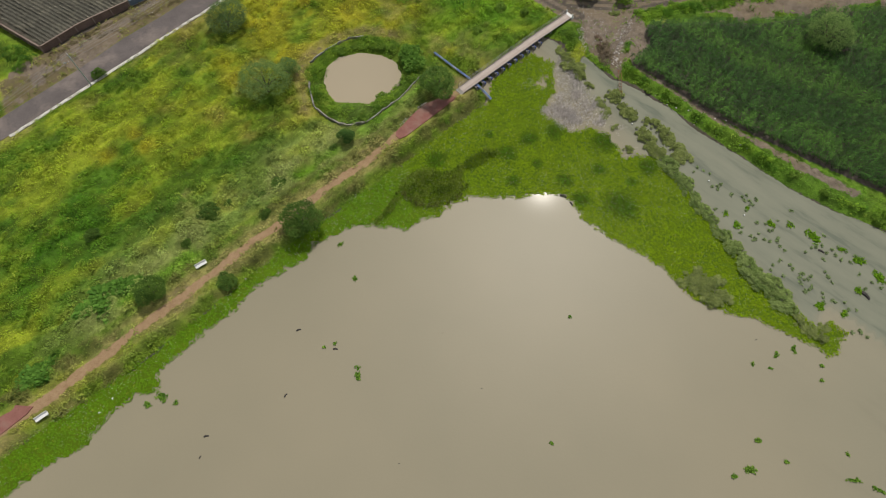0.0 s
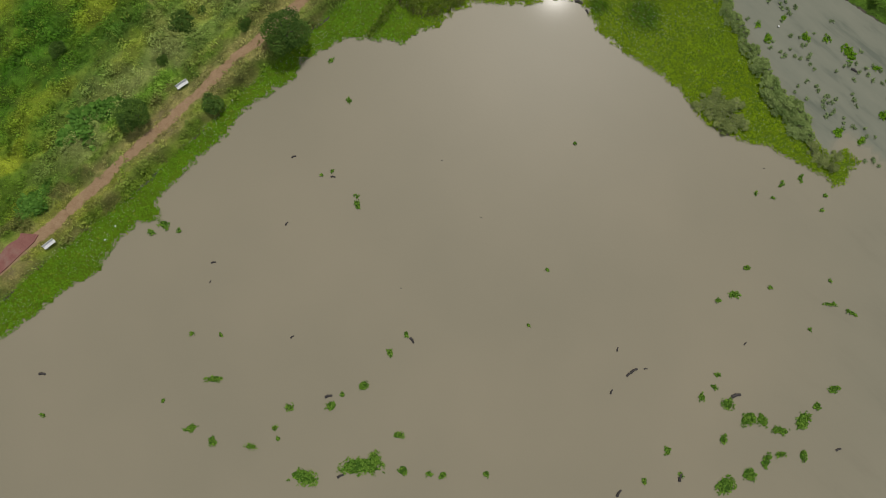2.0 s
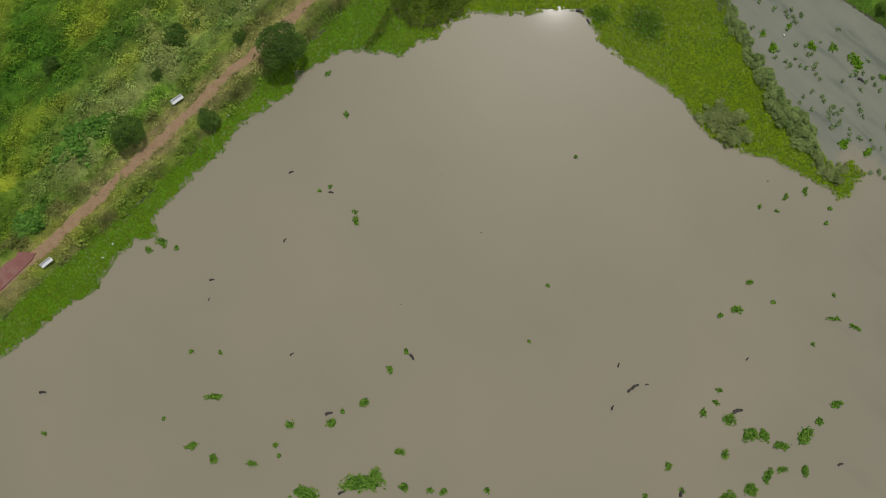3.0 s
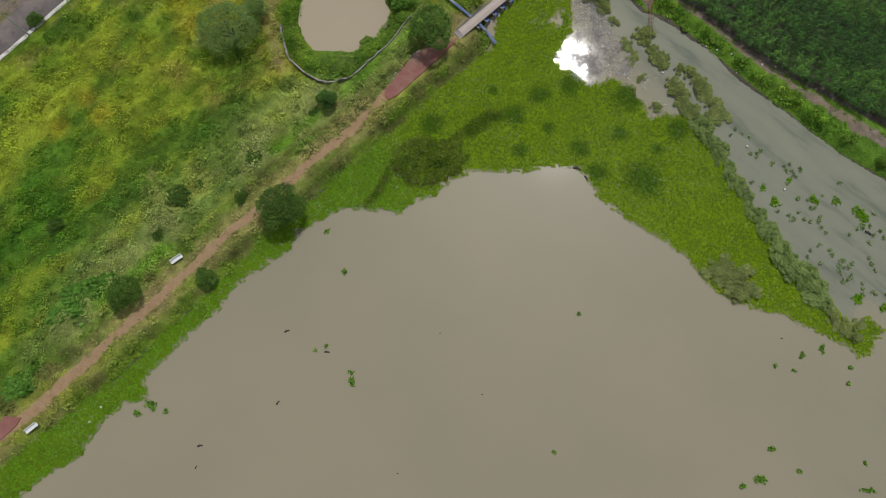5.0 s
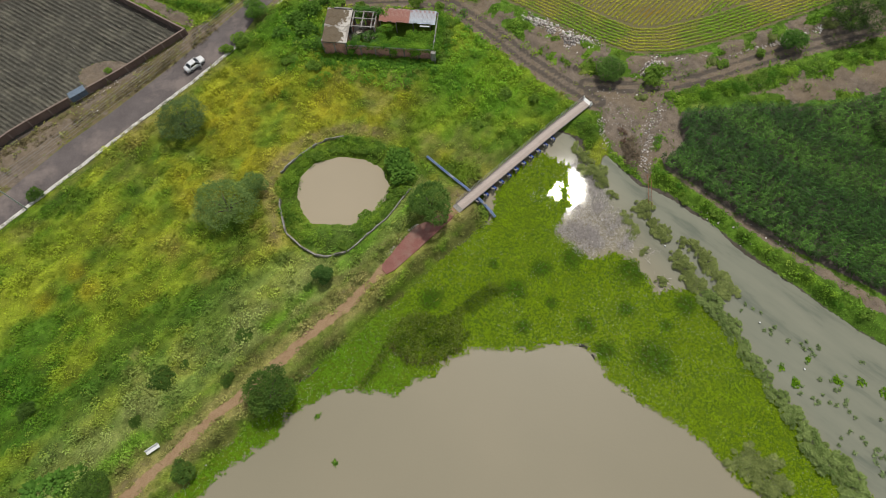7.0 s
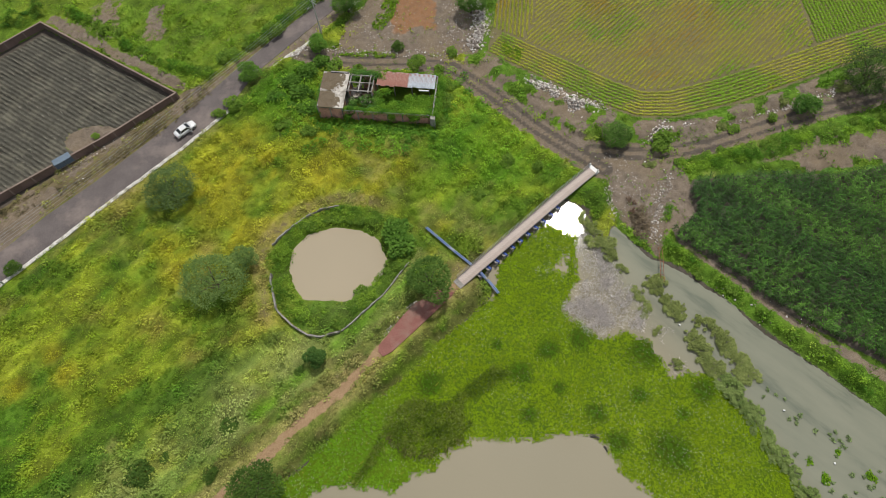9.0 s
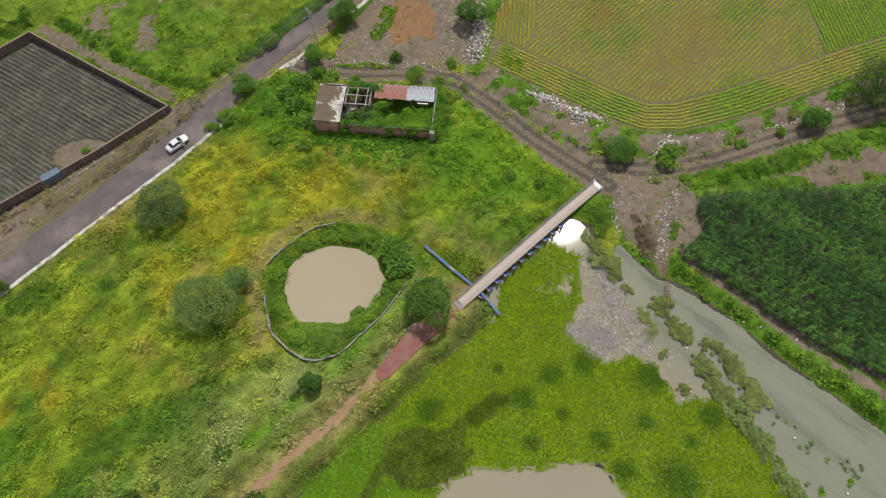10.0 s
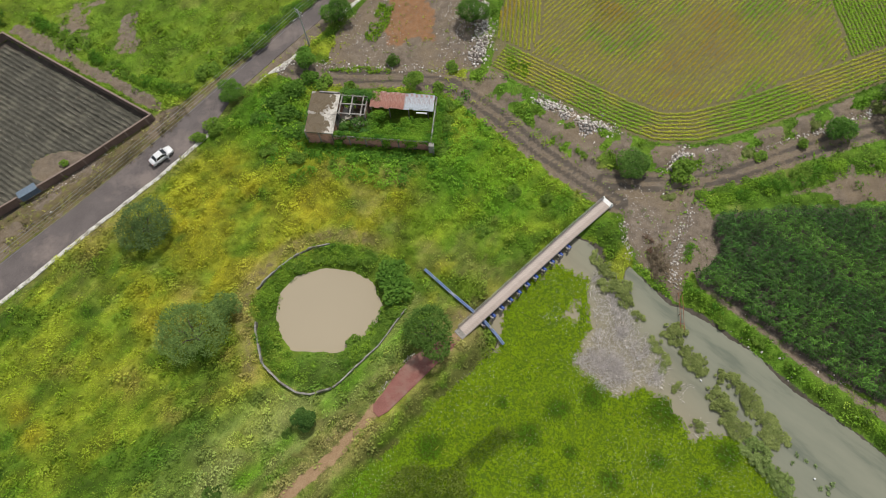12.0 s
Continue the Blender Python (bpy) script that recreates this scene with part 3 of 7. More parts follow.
def tufts(rng, x, y, z, per, length, width, tilt, colours, spread=0.12, fold=0.25, curl=0.1, jitter=0.3):
    """Clumps of leaves at the given roots; colours is one tint a clump."""
    n = len(x)
    i = np.repeat(np.arange(n), per)
    k = len(i)
    h = rng.uniform(0, 2 * np.pi, k)
    size = rng.uniform(0.6, 1.3, n)[i] * rng.uniform(0.75, 1.25, k)
    pos = np.c_[x[i] + rng.normal(0, spread, k), y[i] + rng.normal(0, spread, k), np.asarray(z)[i] + rng.uniform(-0.02, 0.06, k)]
    ln = (np.asarray(length)[i] if np.ndim(length) else length) * size
    v = leaves(pos, h, rng.uniform(tilt[0], tilt[1], k), ln, (np.asarray(width)[i] if np.ndim(width) else width) * size, fold, curl)
    c = np.asarray(colours)[i] * rng.uniform(1 - jitter, 1 + jitter, (k, 1))
    return v, np.repeat(c, 4, 0)


def stuff(name, v, c, label, category, mat=None):
    me = mesh_arrays(name, v, leaf_faces(len(v) // 4), mat or M_LEAF, np.clip(c, 0, 1))
    return tagged(new(name, me), label, category, kind="stuff")


def blend(a, b, t):
    return np.array(a) * (1 - t[:, None]) + np.array(b) * t[:, None]


VIEW = (-112.0, 108.0, -40.0, 172.0)     # the stretch of the plan that carries plants

# ---- zones of the ground ----
ROAD = ROAD_L + ROAD_R[::-1]
WALL_A = [(-91.2, 91.2), (-84.4, 98.4), (-75.7, 105.0), (-66.6, 111.9), (-55.6, 121.6)]
WALL_B = [(-55.6, 121.6), (-72.4, 131.6), (-88.7, 141.5)]
WALL_C = [(-88.7, 141.5), (-122.6, 110.9)]
WALL_D = [(-91.2, 91.2), (-122.6, 110.4)]
BARE = [(39, 104.5), (44, 104.6), (56, 107), (68, 110), (82, 112), (110, 116), (110, 108), (75, 103), (60, 102), (41, 101.5), (37, 96), (37.5, 89), (44.5, 82), (53, 75), (62, 67.5), (76, 57.5), (75, 56), (61, 66), (51.6, 74.0), (43.2, 82.0), (36.6, 87.6), (35.2, 97)]
BANK = [(3.5, 132.5), (5.4, 131.2), (14.2, 125.8), (26.6, 117.8), (33.6, 114.4), (45, 114), (56, 118), (70, 123.5), (82, 127), (84, 122), (67, 117), (45, 109), (34, 107.5), (27, 105.5), (20.3, 109), (13.4, 115), (6.2, 122.5), (0, 128.5)]
VERGE = ROAD_L[1:9] + [(-52, 124), (-56.5, 122.2)] + WALL_A[::-1] + [(-98, 82)]


def zones(x, y):
    wob = (fbm(x, y, 3.0, 21, 4) - 0.5) * 3.0
    big = fbm(x, y, 16.0, 33, 4)
    d_track = np.minimum(line_dist(TRACK_A, x, y) - 2.4, line_dist(TRACK_B, x, y) - 2.2)
    d_dirt = np.minimum.reduce([d_track, signed(CLEARING, x, y), signed(YARD, x, y) + 0.5, signed([(-41.4, 127.2), (-29.8, 141), (-20, 152), (-16, 153.5), (-25, 142.8), (-31.3, 134.9), (-37.6, 129)], x, y), signed(BARE, x, y) + 2.2 * step(fbm(x, y, 4.0, 59, 3), 0.48, 0.62) * (y > 98), signed(BANK, x, y) + 5 * np.clip(fbm(x, y, 3.5, 57, 3) - 0.52, 0, 1) * 6, np.maximum(signed(VERGE, x, y), (0.60 - fbm(x, y, 5, 55, 3)) * 16), np.hypot((x + 70.5) / 6.0, (y - 112.0) / 3.6) * 4 - 4, line_dist([(-55.4, 124.2), (-71.2, 133.7), (-87.6, 143.6)], x, y) - 1.1])
    dirt = step(-(d_dirt + wob * 0.6), -0.8, 0.9)
    d_path = line_dist(PATH_LINE, x, y)
    red = step(-(d_path - 0.84 + wob * 0.4), -0.5, 0.5)
    near_ring = np.abs(signed(RING, x, y) - 1.6)
    dry = np.clip(step(fbm(x, y, 11.0, 61, 4), 0.62, 0.76) * 0.6 + step(-(near_ring - 1.4 + wob * 0.5), -0.6, 0.8) * (signed(RING, x, y) > 0) * step(np.maximum(y - 84, -x - 29.5), 0, 3) * step(-x, 10, 16)
                  + 0.8 * step(-(line_dist(ROAD_R, x, y) - 2.5 + wob), -1.5, 1.5) * step(fbm(x, y, 7.0, 71, 3), 0.45, 0.62)
                  + 0.6 * step(-(d_path - 2.6 + wob), -1.2, 1.0) + 1.7 * step(-signed(VERGE, x, y), -0.5, 0.5), 0, 1.7)
    mud = step(-(signed(WET, x, y) - 0.3), -0.5, 0.6)
    ruts = np.minimum(np.abs(line_dist(TRACK_A, x, y) - 0.95), np.abs(line_dist(TRACK_B, x, y) - 0.95)) + 0.7 * fbm(x, y, 9, 77, 2)
    mud = np.maximum(mud, 0.72 * step(-ruts, -1.5, -0.35))
    mud = np.maximum(mud, 0.9 * step(-signed(CORN, x, y), -0.6, 0.6))
    mud = np.maximum(mud, 0.95 * (inside(PLOUGH, x, y) & (np.hypot((x + 70.5) / 6.0, (y - 112.0) / 3.6) > 1)))
    orange = 0.8 * step(-(np.maximum(np.abs(x + 9.3) - 4.2, np.abs(y - 143.5) - 5.6) + wob * 1.6), -1.6, 1.2)
    field = step(-signed(BEAN, x, y), -0.5, 0.5)
    upper = step(-(np.hypot((x + 62) / 22, (y - 146) / 13) * 3 - 3 + wob), -0.5, 1.5) * step(fbm(x, y, 5.0, 81, 4), 0.46, 0.62)
    return dict(dirt=np.maximum(dirt, upper * 0.7), red=red, dry=dry, mud=mud, orange=orange, field=field, big=big, wob=wob, d_path=d_path)


def gold(x, y):
    return yellow_weight(x, y) * (0.15 + 0.85 * step(fbm(x, y, 6.0, 121, 4), 0.42, 0.57))


def yellow_weight(x, y):
    a = np.exp(-(((x + 38) / 22) ** 2 + ((y - 97) / 15) ** 2)) + 0.35 * np.exp(-(((x + 62) / 15) ** 2 + ((y - 70) / 11) ** 2)) + 0.55 * np.exp(-(((x + 14) / 12) ** 2 + ((y - 103) / 6) ** 2)) \
        + 0.8 * np.exp(-(((x + 34) / 14) ** 2 + ((y - 108) / 8) ** 2))
    return np.clip(a, 0, 1)


LIME, YELLOW, DARK, PALE, STRAW = (0.460, 0.560, 0.045), (0.60, 0.53, 0.035), (0.105, 0.245, 0.022), (0.450, 0.520, 0.165), (0.54, 0.45, 0.18)


def spots(x, y, rows):
    """Soft-edged round areas: x, y, radius."""
    w = np.zeros(x.shape)
    for sx, sy, r in rows:
        w = np.maximum(w, np.exp(-((x - sx) ** 2 + (y - sy) ** 2) / (r * r)))
    return w


DARK_DRIFTS = [(-78, 43, 9), (-72, 50, 8), (-65, 57, 7), (-54, 61, 5), (-60, 72, 4), (-74, 78, 5), (-58, 83, 4), (-9.4, 97.4, 5), (-27, 108.5, 4), (-20, 110, 4), (-48, 70, 4)]
GOLD_DRIFTS = [(-49.7, 87, 3.4), (-48.1, 83.5, 3), (-40.6, 91, 3.6), (-35.5, 105, 4.6), (-26, 102.4, 4), (-17.6, 100, 3.4), (0.6, 104, 2.8), (-70.4, 64, 2.4), (-62.5, 66, 2.2), (-41, 111, 4.4), (-2.5, 93, 2.4), (-41, 106, 4),
               (-11.7, 105.7, 3.4), (-66, 69.5, 2), (-47, 100.5, 4.5), (-55, 92, 3)]
DRY_DRIFTS = [(-42.5, 69.5, 2.4), (-61.8, 77, 2.4), (-50, 74, 2.5), (-38, 73, 2.5), (-36, 78, 2.0), (-60.7, 96, 3.4), (-57.9, 101.6, 3), (-33.6, 84, 3), (-31.8, 75, 3), (-33, 91, 3), (-44, 88, 2.5), (-64, 90, 2.5)]


WEST_SIDE = PATH_LINE + [(-20, 100), (-130, 20)]     # the meadow's side of the footpath


def meadow_colour(x, y, g):
    """Tint of the weeds: drifts of their kinds, drawn out along the footpath."""
    u, v = (x + y) * 0.7071, (y - x) * 0.7071
    streak = fbm(u / 2.8, v, 3.0, 703, 4)
    tone = 0.5 * fbm(u / 1.6, v, 9.0, 113, 4) + 0.5 * streak
    c = blend((0.160, 0.315, 0.026), LIME, step(tone, 0.36, 0.60))
    ragged = step(fbm(u / 2.0, v, 3.4, 711, 4), 0.36, 0.60)

    def lay(c, w, tint):
        w = np.clip(w, 0, 1)[:, None]
        return c * (1 - w) + np.array(tint) * w
    c = lay(c, 0.8 * step(fbm(u / 2.4, v, 6.0, 103, 4), 0.52, 0.66) * (1 - 0.5 * yellow_weight(x, y)), DARK)
    c = lay(c, 0.85 * spots(x, y, DARK_DRIFTS) * (0.4 + 0.6 * ragged), (0.085, 0.250, 0.014))
    d = line_dist(PATH_LINE, x, y)
    west = inside(WEST_SIDE, x, y) * step(x, -74, -62)
    c = lay(c, 0.90 * west * np.exp(-((d - 8) / 6.0) ** 2) * (0.5 + 0.5 * step(fbm(x, y, 5.0, 117, 3), 0.35, 0.58)), PALE)
    c = lay(c, 0.8 * west * np.exp(-((d - 5.6) / 1.4) ** 2) * step(fbm(u / 2.5, v, 5.0, 717, 3), 0.44, 0.58), (0.200, 0.440, 0.022))
    c = lay(c, 0.50 * gold(x, y) * step(x, -72, -52), YELLOW)
    c = lay(c, (0.72 + 0.10 * step(y, 76, 92)) * spots(x, y, GOLD_DRIFTS) * ragged, (0.58, 0.52, 0.035))
    c = lay(c, 0.70 * np.exp(-(((x - 5) / 13) ** 2 + ((y - 108) / 11) ** 2)), (0.180, 0.430, 0.020))
    c = lay(c, 0.75 * np.exp(-(((x + 33) / 10) ** 2 + ((y - 121) / 7) ** 2)), (0.130, 0.340, 0.018))
    c = lay(c, 0.75 * np.exp(-((d - 2.0) / 1.6) ** 2) * step(fbm(u / 2, v, 2.6, 727, 3), 0.34, 0.54), (0.52, 0.47, 0.18))
    east = (signed(WET, x, y) < 9) * (x < 4) * step(d, 1.5, 3.0)
    c = lay(c, 0.75 * east, (0.200, 0.350, 0.034))
    c = lay(c, 0.80 * east * step(fbm(u / 1.6, v, 2.4, 737, 3), 0.42, 0.58), (0.235, 0.235, 0.070))
    c = lay(c, 0.65 * spots(x, y, DRY_DRIFTS) * (0.2 + 0.8 * step(streak, 0.40, 0.56)), (0.47, 0.385, 0.095))
    c = lay(c, 0.88 * np.maximum(step(y + 0.9 * x, 126, 130) * (x > 1), (x > 27.0) * 1.0), (0.175, 0.345, 0.034))
    c = lay(c, 0.72 * inside(RING, x, y), (0.160, 0.310, 0.034))
    c = lay(c, 0.70 * step(y - 0.9 * x, 168, 174), (0.230, 0.385, 0.034))
    c = lay(c, np.minimum(zones(x, y)["dry"], 1) * (0.30 + 0.5 * g.random(len(x))), STRAW)
    return c


# ---- ground, water ----
def axis(lo, hi, pitch, far):
    core = np.arange(lo, hi + pitch, pitch)
    ext = np.array([6, 16, 36, 80, 170, 380, 900, far])
    return np.r_[lo - ext[::-1], core, core[-1] + ext]


def build_ground():
    gx, gy = axis(VIEW[0], VIEW[1], 0.66, 2200), axis(VIEW[2], VIEW[3], 0.66, 2200)
    X, Y = np.meshgrid(gx, gy)
    x, y = X.ravel(), Y.ravel()
    z = land(x, y)
    road = signed(ROAD, x, y)
    z = np.where(road < 1.5, 0.62 + (z - 0.62) * np.clip(road / 1.5, 0, 1), z)
    z = np.where(signed(PLOUGH, x, y) < 0, 0.5, z)
    z = z + 0.75 * canopy(x, y)
    n, m = len(gx), len(gy)
    i = (np.arange(m - 1)[:, None] * n + np.arange(n - 1)[None]).ravel()
    me = mesh_arrays("ground", np.c_[x, y, z], np.c_[i, i + 1, i + n + 1, i + n], M_GROUND, smooth=True)
    q = zones(x, y)
    paint(me, "zone_a", np.c_[q["dirt"], q["red"], q["dry"] * 0.38])
    paint(me, "cover", np.clip(meadow_colour(x, y, np.random.default_rng(9)) * (0.30 + 0.48 * value_noise(x, y, 1.7, 431))[:, None], 0, 1))
    paint(me, "zone_b", np.c_[q["mud"], q["orange"], q["field"]])
    tagged(new("ground", me), "uneven green and brown open ground", "ground", kind="structure")


def build_water():
    gx = np.r_[-420, -300, -210, np.arange(-160, -40, 3.0), np.arange(-40, 80, 1.2), np.arange(80, 146, 3.0), 200, 300, 420]
    gy = np.r_[-420, -300, -220, np.arange(-146, -40, 4.0), np.arange(-40, 20, 3.0), np.arange(20, 112, 1.2)]
    X, Y = np.meshgrid(gx, gy)
    x, y = X.ravel(), Y.ravel()
    n, m = len(gx), len(gy)
    i = (np.arange(m - 1)[:, None] * n + np.arange(n - 1)[None]).ravel()
    me = mesh_arrays("pond_water", np.c_[x, y, np.zeros(len(x))], np.c_[i, i + 1, i + n + 1, i + n], M_WATER, smooth=True)
    pond_in = step(-(signed(SHORE + [(90, 10), (140, -30), (145, -145), (-160, -145)], x, y) - 2.5), -0.5, 0.5)
    open_pond = pond_in * (1 - 0.5 * np.exp(-((x - 15.5) ** 2 + (y - 58.0) ** 2) / 14.0))
    chan = step(x + 0.62 * y, 70, 84) * (1 - pond_in)
    paint(me, "ripple", np.c_[open_pond, np.clip(chan + 0.35 * step(x, 40, 90), 0, 1), (np.hypot(x + 21, y - 86) < 14).astype(float)])
    tagged(new("pond_water", me), "still silty brown pond water", "water", kind="structure")


build_ground()
build_water()

# ---- road, kerb, walls ----
strip(ROAD_L, ROAD_R, 0.3, 0.70, "road", M_ASPHALT, "worn grey-brown asphalt lane", "road")


def offset(line, d):
    out = []
    for i, p in enumerate(line):
        a, b = Vector(line[max(0, i - 1)]), Vector(line[min(len(line) - 1, i + 1)])
        t = (b - a).normalized()
        out.append((p[0] - t.y * d, p[1] + t.x * d))
    return out


def sweep(line, width, z0, height, name, mat, pitch=0.6, rough=0.05, seed=1, closed=False, top=None):
    """A wall or kerb with an uneven top along a line."""
    rng = np.random.default_rng(seed)
    st = along(line, pitch, closed)
    if not closed:
        st.append((Vector(line[-1]), st[-1][1]))
    sec = [(-width / 2, 0), (-width / 2, 0.86), (-width * 0.36, 1), (width * 0.36, 1), (width / 2, 0.86), (width / 2, 0)]
    v, f = [], []
    for k, (p, h) in enumerate(st):
        nx, ny = -math.sin(h), math.cos(h)
        base = z0 if z0 is not None else land_at(p.x, p.y) - 0.25
        hh = height + rng.normal(0, rough)
        for o, t in sec:
            o2 = o * (1 + rng.normal(0, rough))
            v.append((p.x + nx * o2, p.y + ny * o2, base + hh * t))
    n, s = len(st), len(sec)
    for k in range(n if closed else n - 1):
        a, b = k * s, ((k + 1) % n) * s
        f += [(a + j, b + j, b + j + 1, a + j + 1) for j in range(s - 1)]
    if not closed:
        f += [tuple(range(s)), tuple(range((n - 1) * s, n * s))[::-1]]
    me = bpy.data.meshes.new(name)
    me.from_pydata(v, [], f)
    bm = bmesh.new()
    bm.from_mesh(me)
    bmesh.ops.recalc_face_normals(bm, faces=bm.faces)
    bm.to_mesh(me)
    bm.free()
    me.materials.append(mat)
    return new(name, me)


tagged(sweep(offset(ROAD_R[1:9], -0.45)[:6] , 0.75, 0.45, 0.42, "kerb", M_KERB, 0.9, 0.05, 3), "whitewashed concrete kerb, chipped and partly overgrown", "kerb", kind="structure")
tagged(sweep([(-37.6, 129.0), (-34.9, 131.8), (-31.3, 134.9), (-28.0, 139.0), (-25.0, 142.8), (-16, 153.5)], 0.8, 0.45, 0.42, "kerb", M_KERB, 0.9, 0.05, 4), "whitewashed concrete kerb beside the lane", "kerb", kind="structure")


def boundary_wall(line, name, seed):
    w = tagged(sweep(line, 0.22, 0.2, 2.1, name, M_WALL, 3.0, 0.02, seed), "brown block wall with concrete posts and coping", "wall", kind="structure")
    cap = sweep(line, 0.34, 2.28, 0.10, "coping", M_CAP, 3.0, 0.01, seed + 1)
    cap.parent = w
    for p, h in along(line, 4.2):
        post = part("post", block((0.3, 0.34, 2.25), Matrix.Translation((p.x, p.y, 1.30)) @ Matrix.Rotation(h, 4, "Z"), 0.02), M_CAP, w)
    return w


boundary_wall(WALL_A[:3] , "wall_south", 11)
boundary_wall([(-72.6, 107.3)] + WALL_A[3:], "wall_east", 13)
boundary_wall(WALL_B, "wall_north", 15)
boundary_wall(WALL_C, "wall_west", 17)
boundary_wall(WALL_D, "wall_far", 19)
tagged(sweep([(-32.1, 83.2), RING[0], RING[13], RING[12], (-24.6, 72.3), RING[11], (-19.6, 73.0)], 0.32, None, 0.95, "basin_wall", M_RINGWALL, 0.7, 0.10, 23), "low grey masonry wall round the basin", "wall", kind="structure")
tagged(sweep([(-19.4, 73.1), RING[10], RING[9], (-10.4, 83.0), (-8.8, 85.2)], 0.24, None, 0.62, "basin_wall", M_RINGWALL, 0.6, 0.14, 25), "low broken masonry wall half hidden by weeds", "wall", kind="structure")
tagged(sweep([(-32.6, 88.6), RING[2], RING[3], (-24.5, 95.6), RING[4]], 0.26, None, 0.8, "basin_wall", M_RINGWALL, 0.7, 0.12, 24), "low grey masonry wall, broken and overgrown", "wall", kind="structure")


def gate():
    g = thing("wall_gate", Matrix.Translation((-74.0, 106.25, 0.62)) @ Matrix.Rotation(radians(37.5), 4, "Z"), "closed blue sheet-metal gate in the brown wall", "gate")
    for s in (-1, 1):
        leaf = part("gate_leaf", block((1.75, 0.06, 1.7), Matrix.Translation((s * 0.9, 0, 0.93)), 0.01), M_GATE, g)
        for dz in (0.15, 0.9, 1.7):
            part("rail", block((1.7, 0.1, 0.07), Matrix.Translation((s * 0.9, 0, dz)), 0.01), M_GATE, leaf)
    part("roof_sheet", block((3.3, 1.3, 0.04), Matrix.Translation((0, 0.1, 1.92)) @ Matrix.Rotation(radians(8), 4, "X"), 0.01), M_GATE, g, "blue sheet canopy")
    for s in (-1, 1):
        part("gate_post", block((0.28, 0.3, 1.85), Matrix.Translation((s * 1.98, 0, 0.9)), 0.02), M_CAP, g)


gate()


def ploughed_field():
    """Soil thrown up in parallel ridges."""
    d = Vector((34.6, -21.0)).normalized()
    n = Vector((-d.y, d.x))
    o = Vector((-55.8, 121.4))
    s, t = np.arange(-78, 6, 0.6), np.arange(-328, 7) * (0.88 / 6)
    S, T = np.meshgrid(s, t)
    x, y = o.x + d.x * S + n.x * T, o.y + d.y * S + n.y * T
    wig = (fbm(x, y, 6, 91, 4) - 0.5) * 0.4
    ridge = np.cos((T + wig) * 2 * math.pi / 0.88)
    sd = signed(PLOUGH, x, y)
    rise = step(np.minimum(-sd - 0.6, (np.hypot((x + 70.5) / 5.8, (y - 112.0) / 3.4) - 0.86 + 0.3 * (fbm(x, y, 3, 5, 3) - 0.5)) * 4), 0, 1.2)
    z = 0.38 + rise * (0.32 + 0.13 * ridge * (0.45 + 1.0 * fbm(x, y, 2.5, 97, 2)) + 0.40 * (fbm(x, y, 0.8, 93, 3) - 0.5))
    ok = rise > 0
    idx = np.arange(S.size).reshape(S.shape)
    f = np.stack([idx[:-1, :-1], idx[:-1, 1:], idx[1:, 1:], idx[1:, :-1]], -1).reshape(-1, 4)
    f = f[ok.ravel()[f].all(1)]
    use, inv = np.unique(f, return_inverse=True)
    me = mesh_arrays("ploughed_field", np.c_[x.ravel(), y.ravel(), z.ravel()][use], inv.reshape(-1, 4), M_SOIL, smooth=True)
    tagged(new("ploughed_field", me), "dark ploughed field with parallel furrows", "field", kind="structure")


ploughed_field()


def stubble():
    """Pale straw left in lines along the ridges."""
    g = np.random.default_rng(44)
    d = Vector((34.6, -21.0)).normalized()
    n = Vector((-d.y, d.x))
    row = -0.88 * g.integers(0, 55, 34000)
    along_row = g.uniform(-78, 6, 34000)
    x = -55.8 + d.x * along_row + n.x * row + g.normal(0, 0.07, 34000)
    y = 121.4 + d.y * along_row + n.y * row + g.normal(0, 0.07, 34000)
    ok = (signed(PLOUGH, x, y) < -1.2) & (g.random(34000) < 0.14 + 1.0 * step(value_noise(x, y, 6.0, 9) * 0.5 + value_noise(along_row, row * 7, 3.0, 19) * 0.5, 0.55, 0.8)) & (np.hypot((x + 70.5) / 6.5, (y - 112.0) / 4.0) > 1)
    x, y = x[ok], y[ok]
    m = len(x)
    head = np.full(m, math.atan2(d.y, d.x)) + g.normal(0, 0.12, m)
    v = leaves(np.c_[x, y, np.full(m, 0.95)], head, g.uniform(-0.05, 0.08, m), g.uniform(0.4, 1.5, m), g.uniform(0.05, 0.12, m), 0.1, 0)
    stuff("straw_stubble", v, np.repeat(blend((0.12, 0.11, 0.085), (0.33, 0.31, 0.26), g.random(m) ** 1.6), 4, 0), "pale straw stubble along the furrows", "stubble")


def pad(poly, name, label):
    bm = bmesh.new()
    vs = [bm.verts.new((x, y, land_at(x, y) + 0.16)) for x, y in poly]
    f = bm.faces.new(vs)
    r = bmesh.ops.extrude_face_region(bm, geom=[f])
    for v in r["geom"]:
        if isinstance(v, bmesh.types.BMVert):
            v.co.z -= 0.5
    bmesh.ops.recalc_face_normals(bm, faces=bm.faces)
    tagged(part(name, bm, M_REDPAD), label, "pavement", kind="structure")


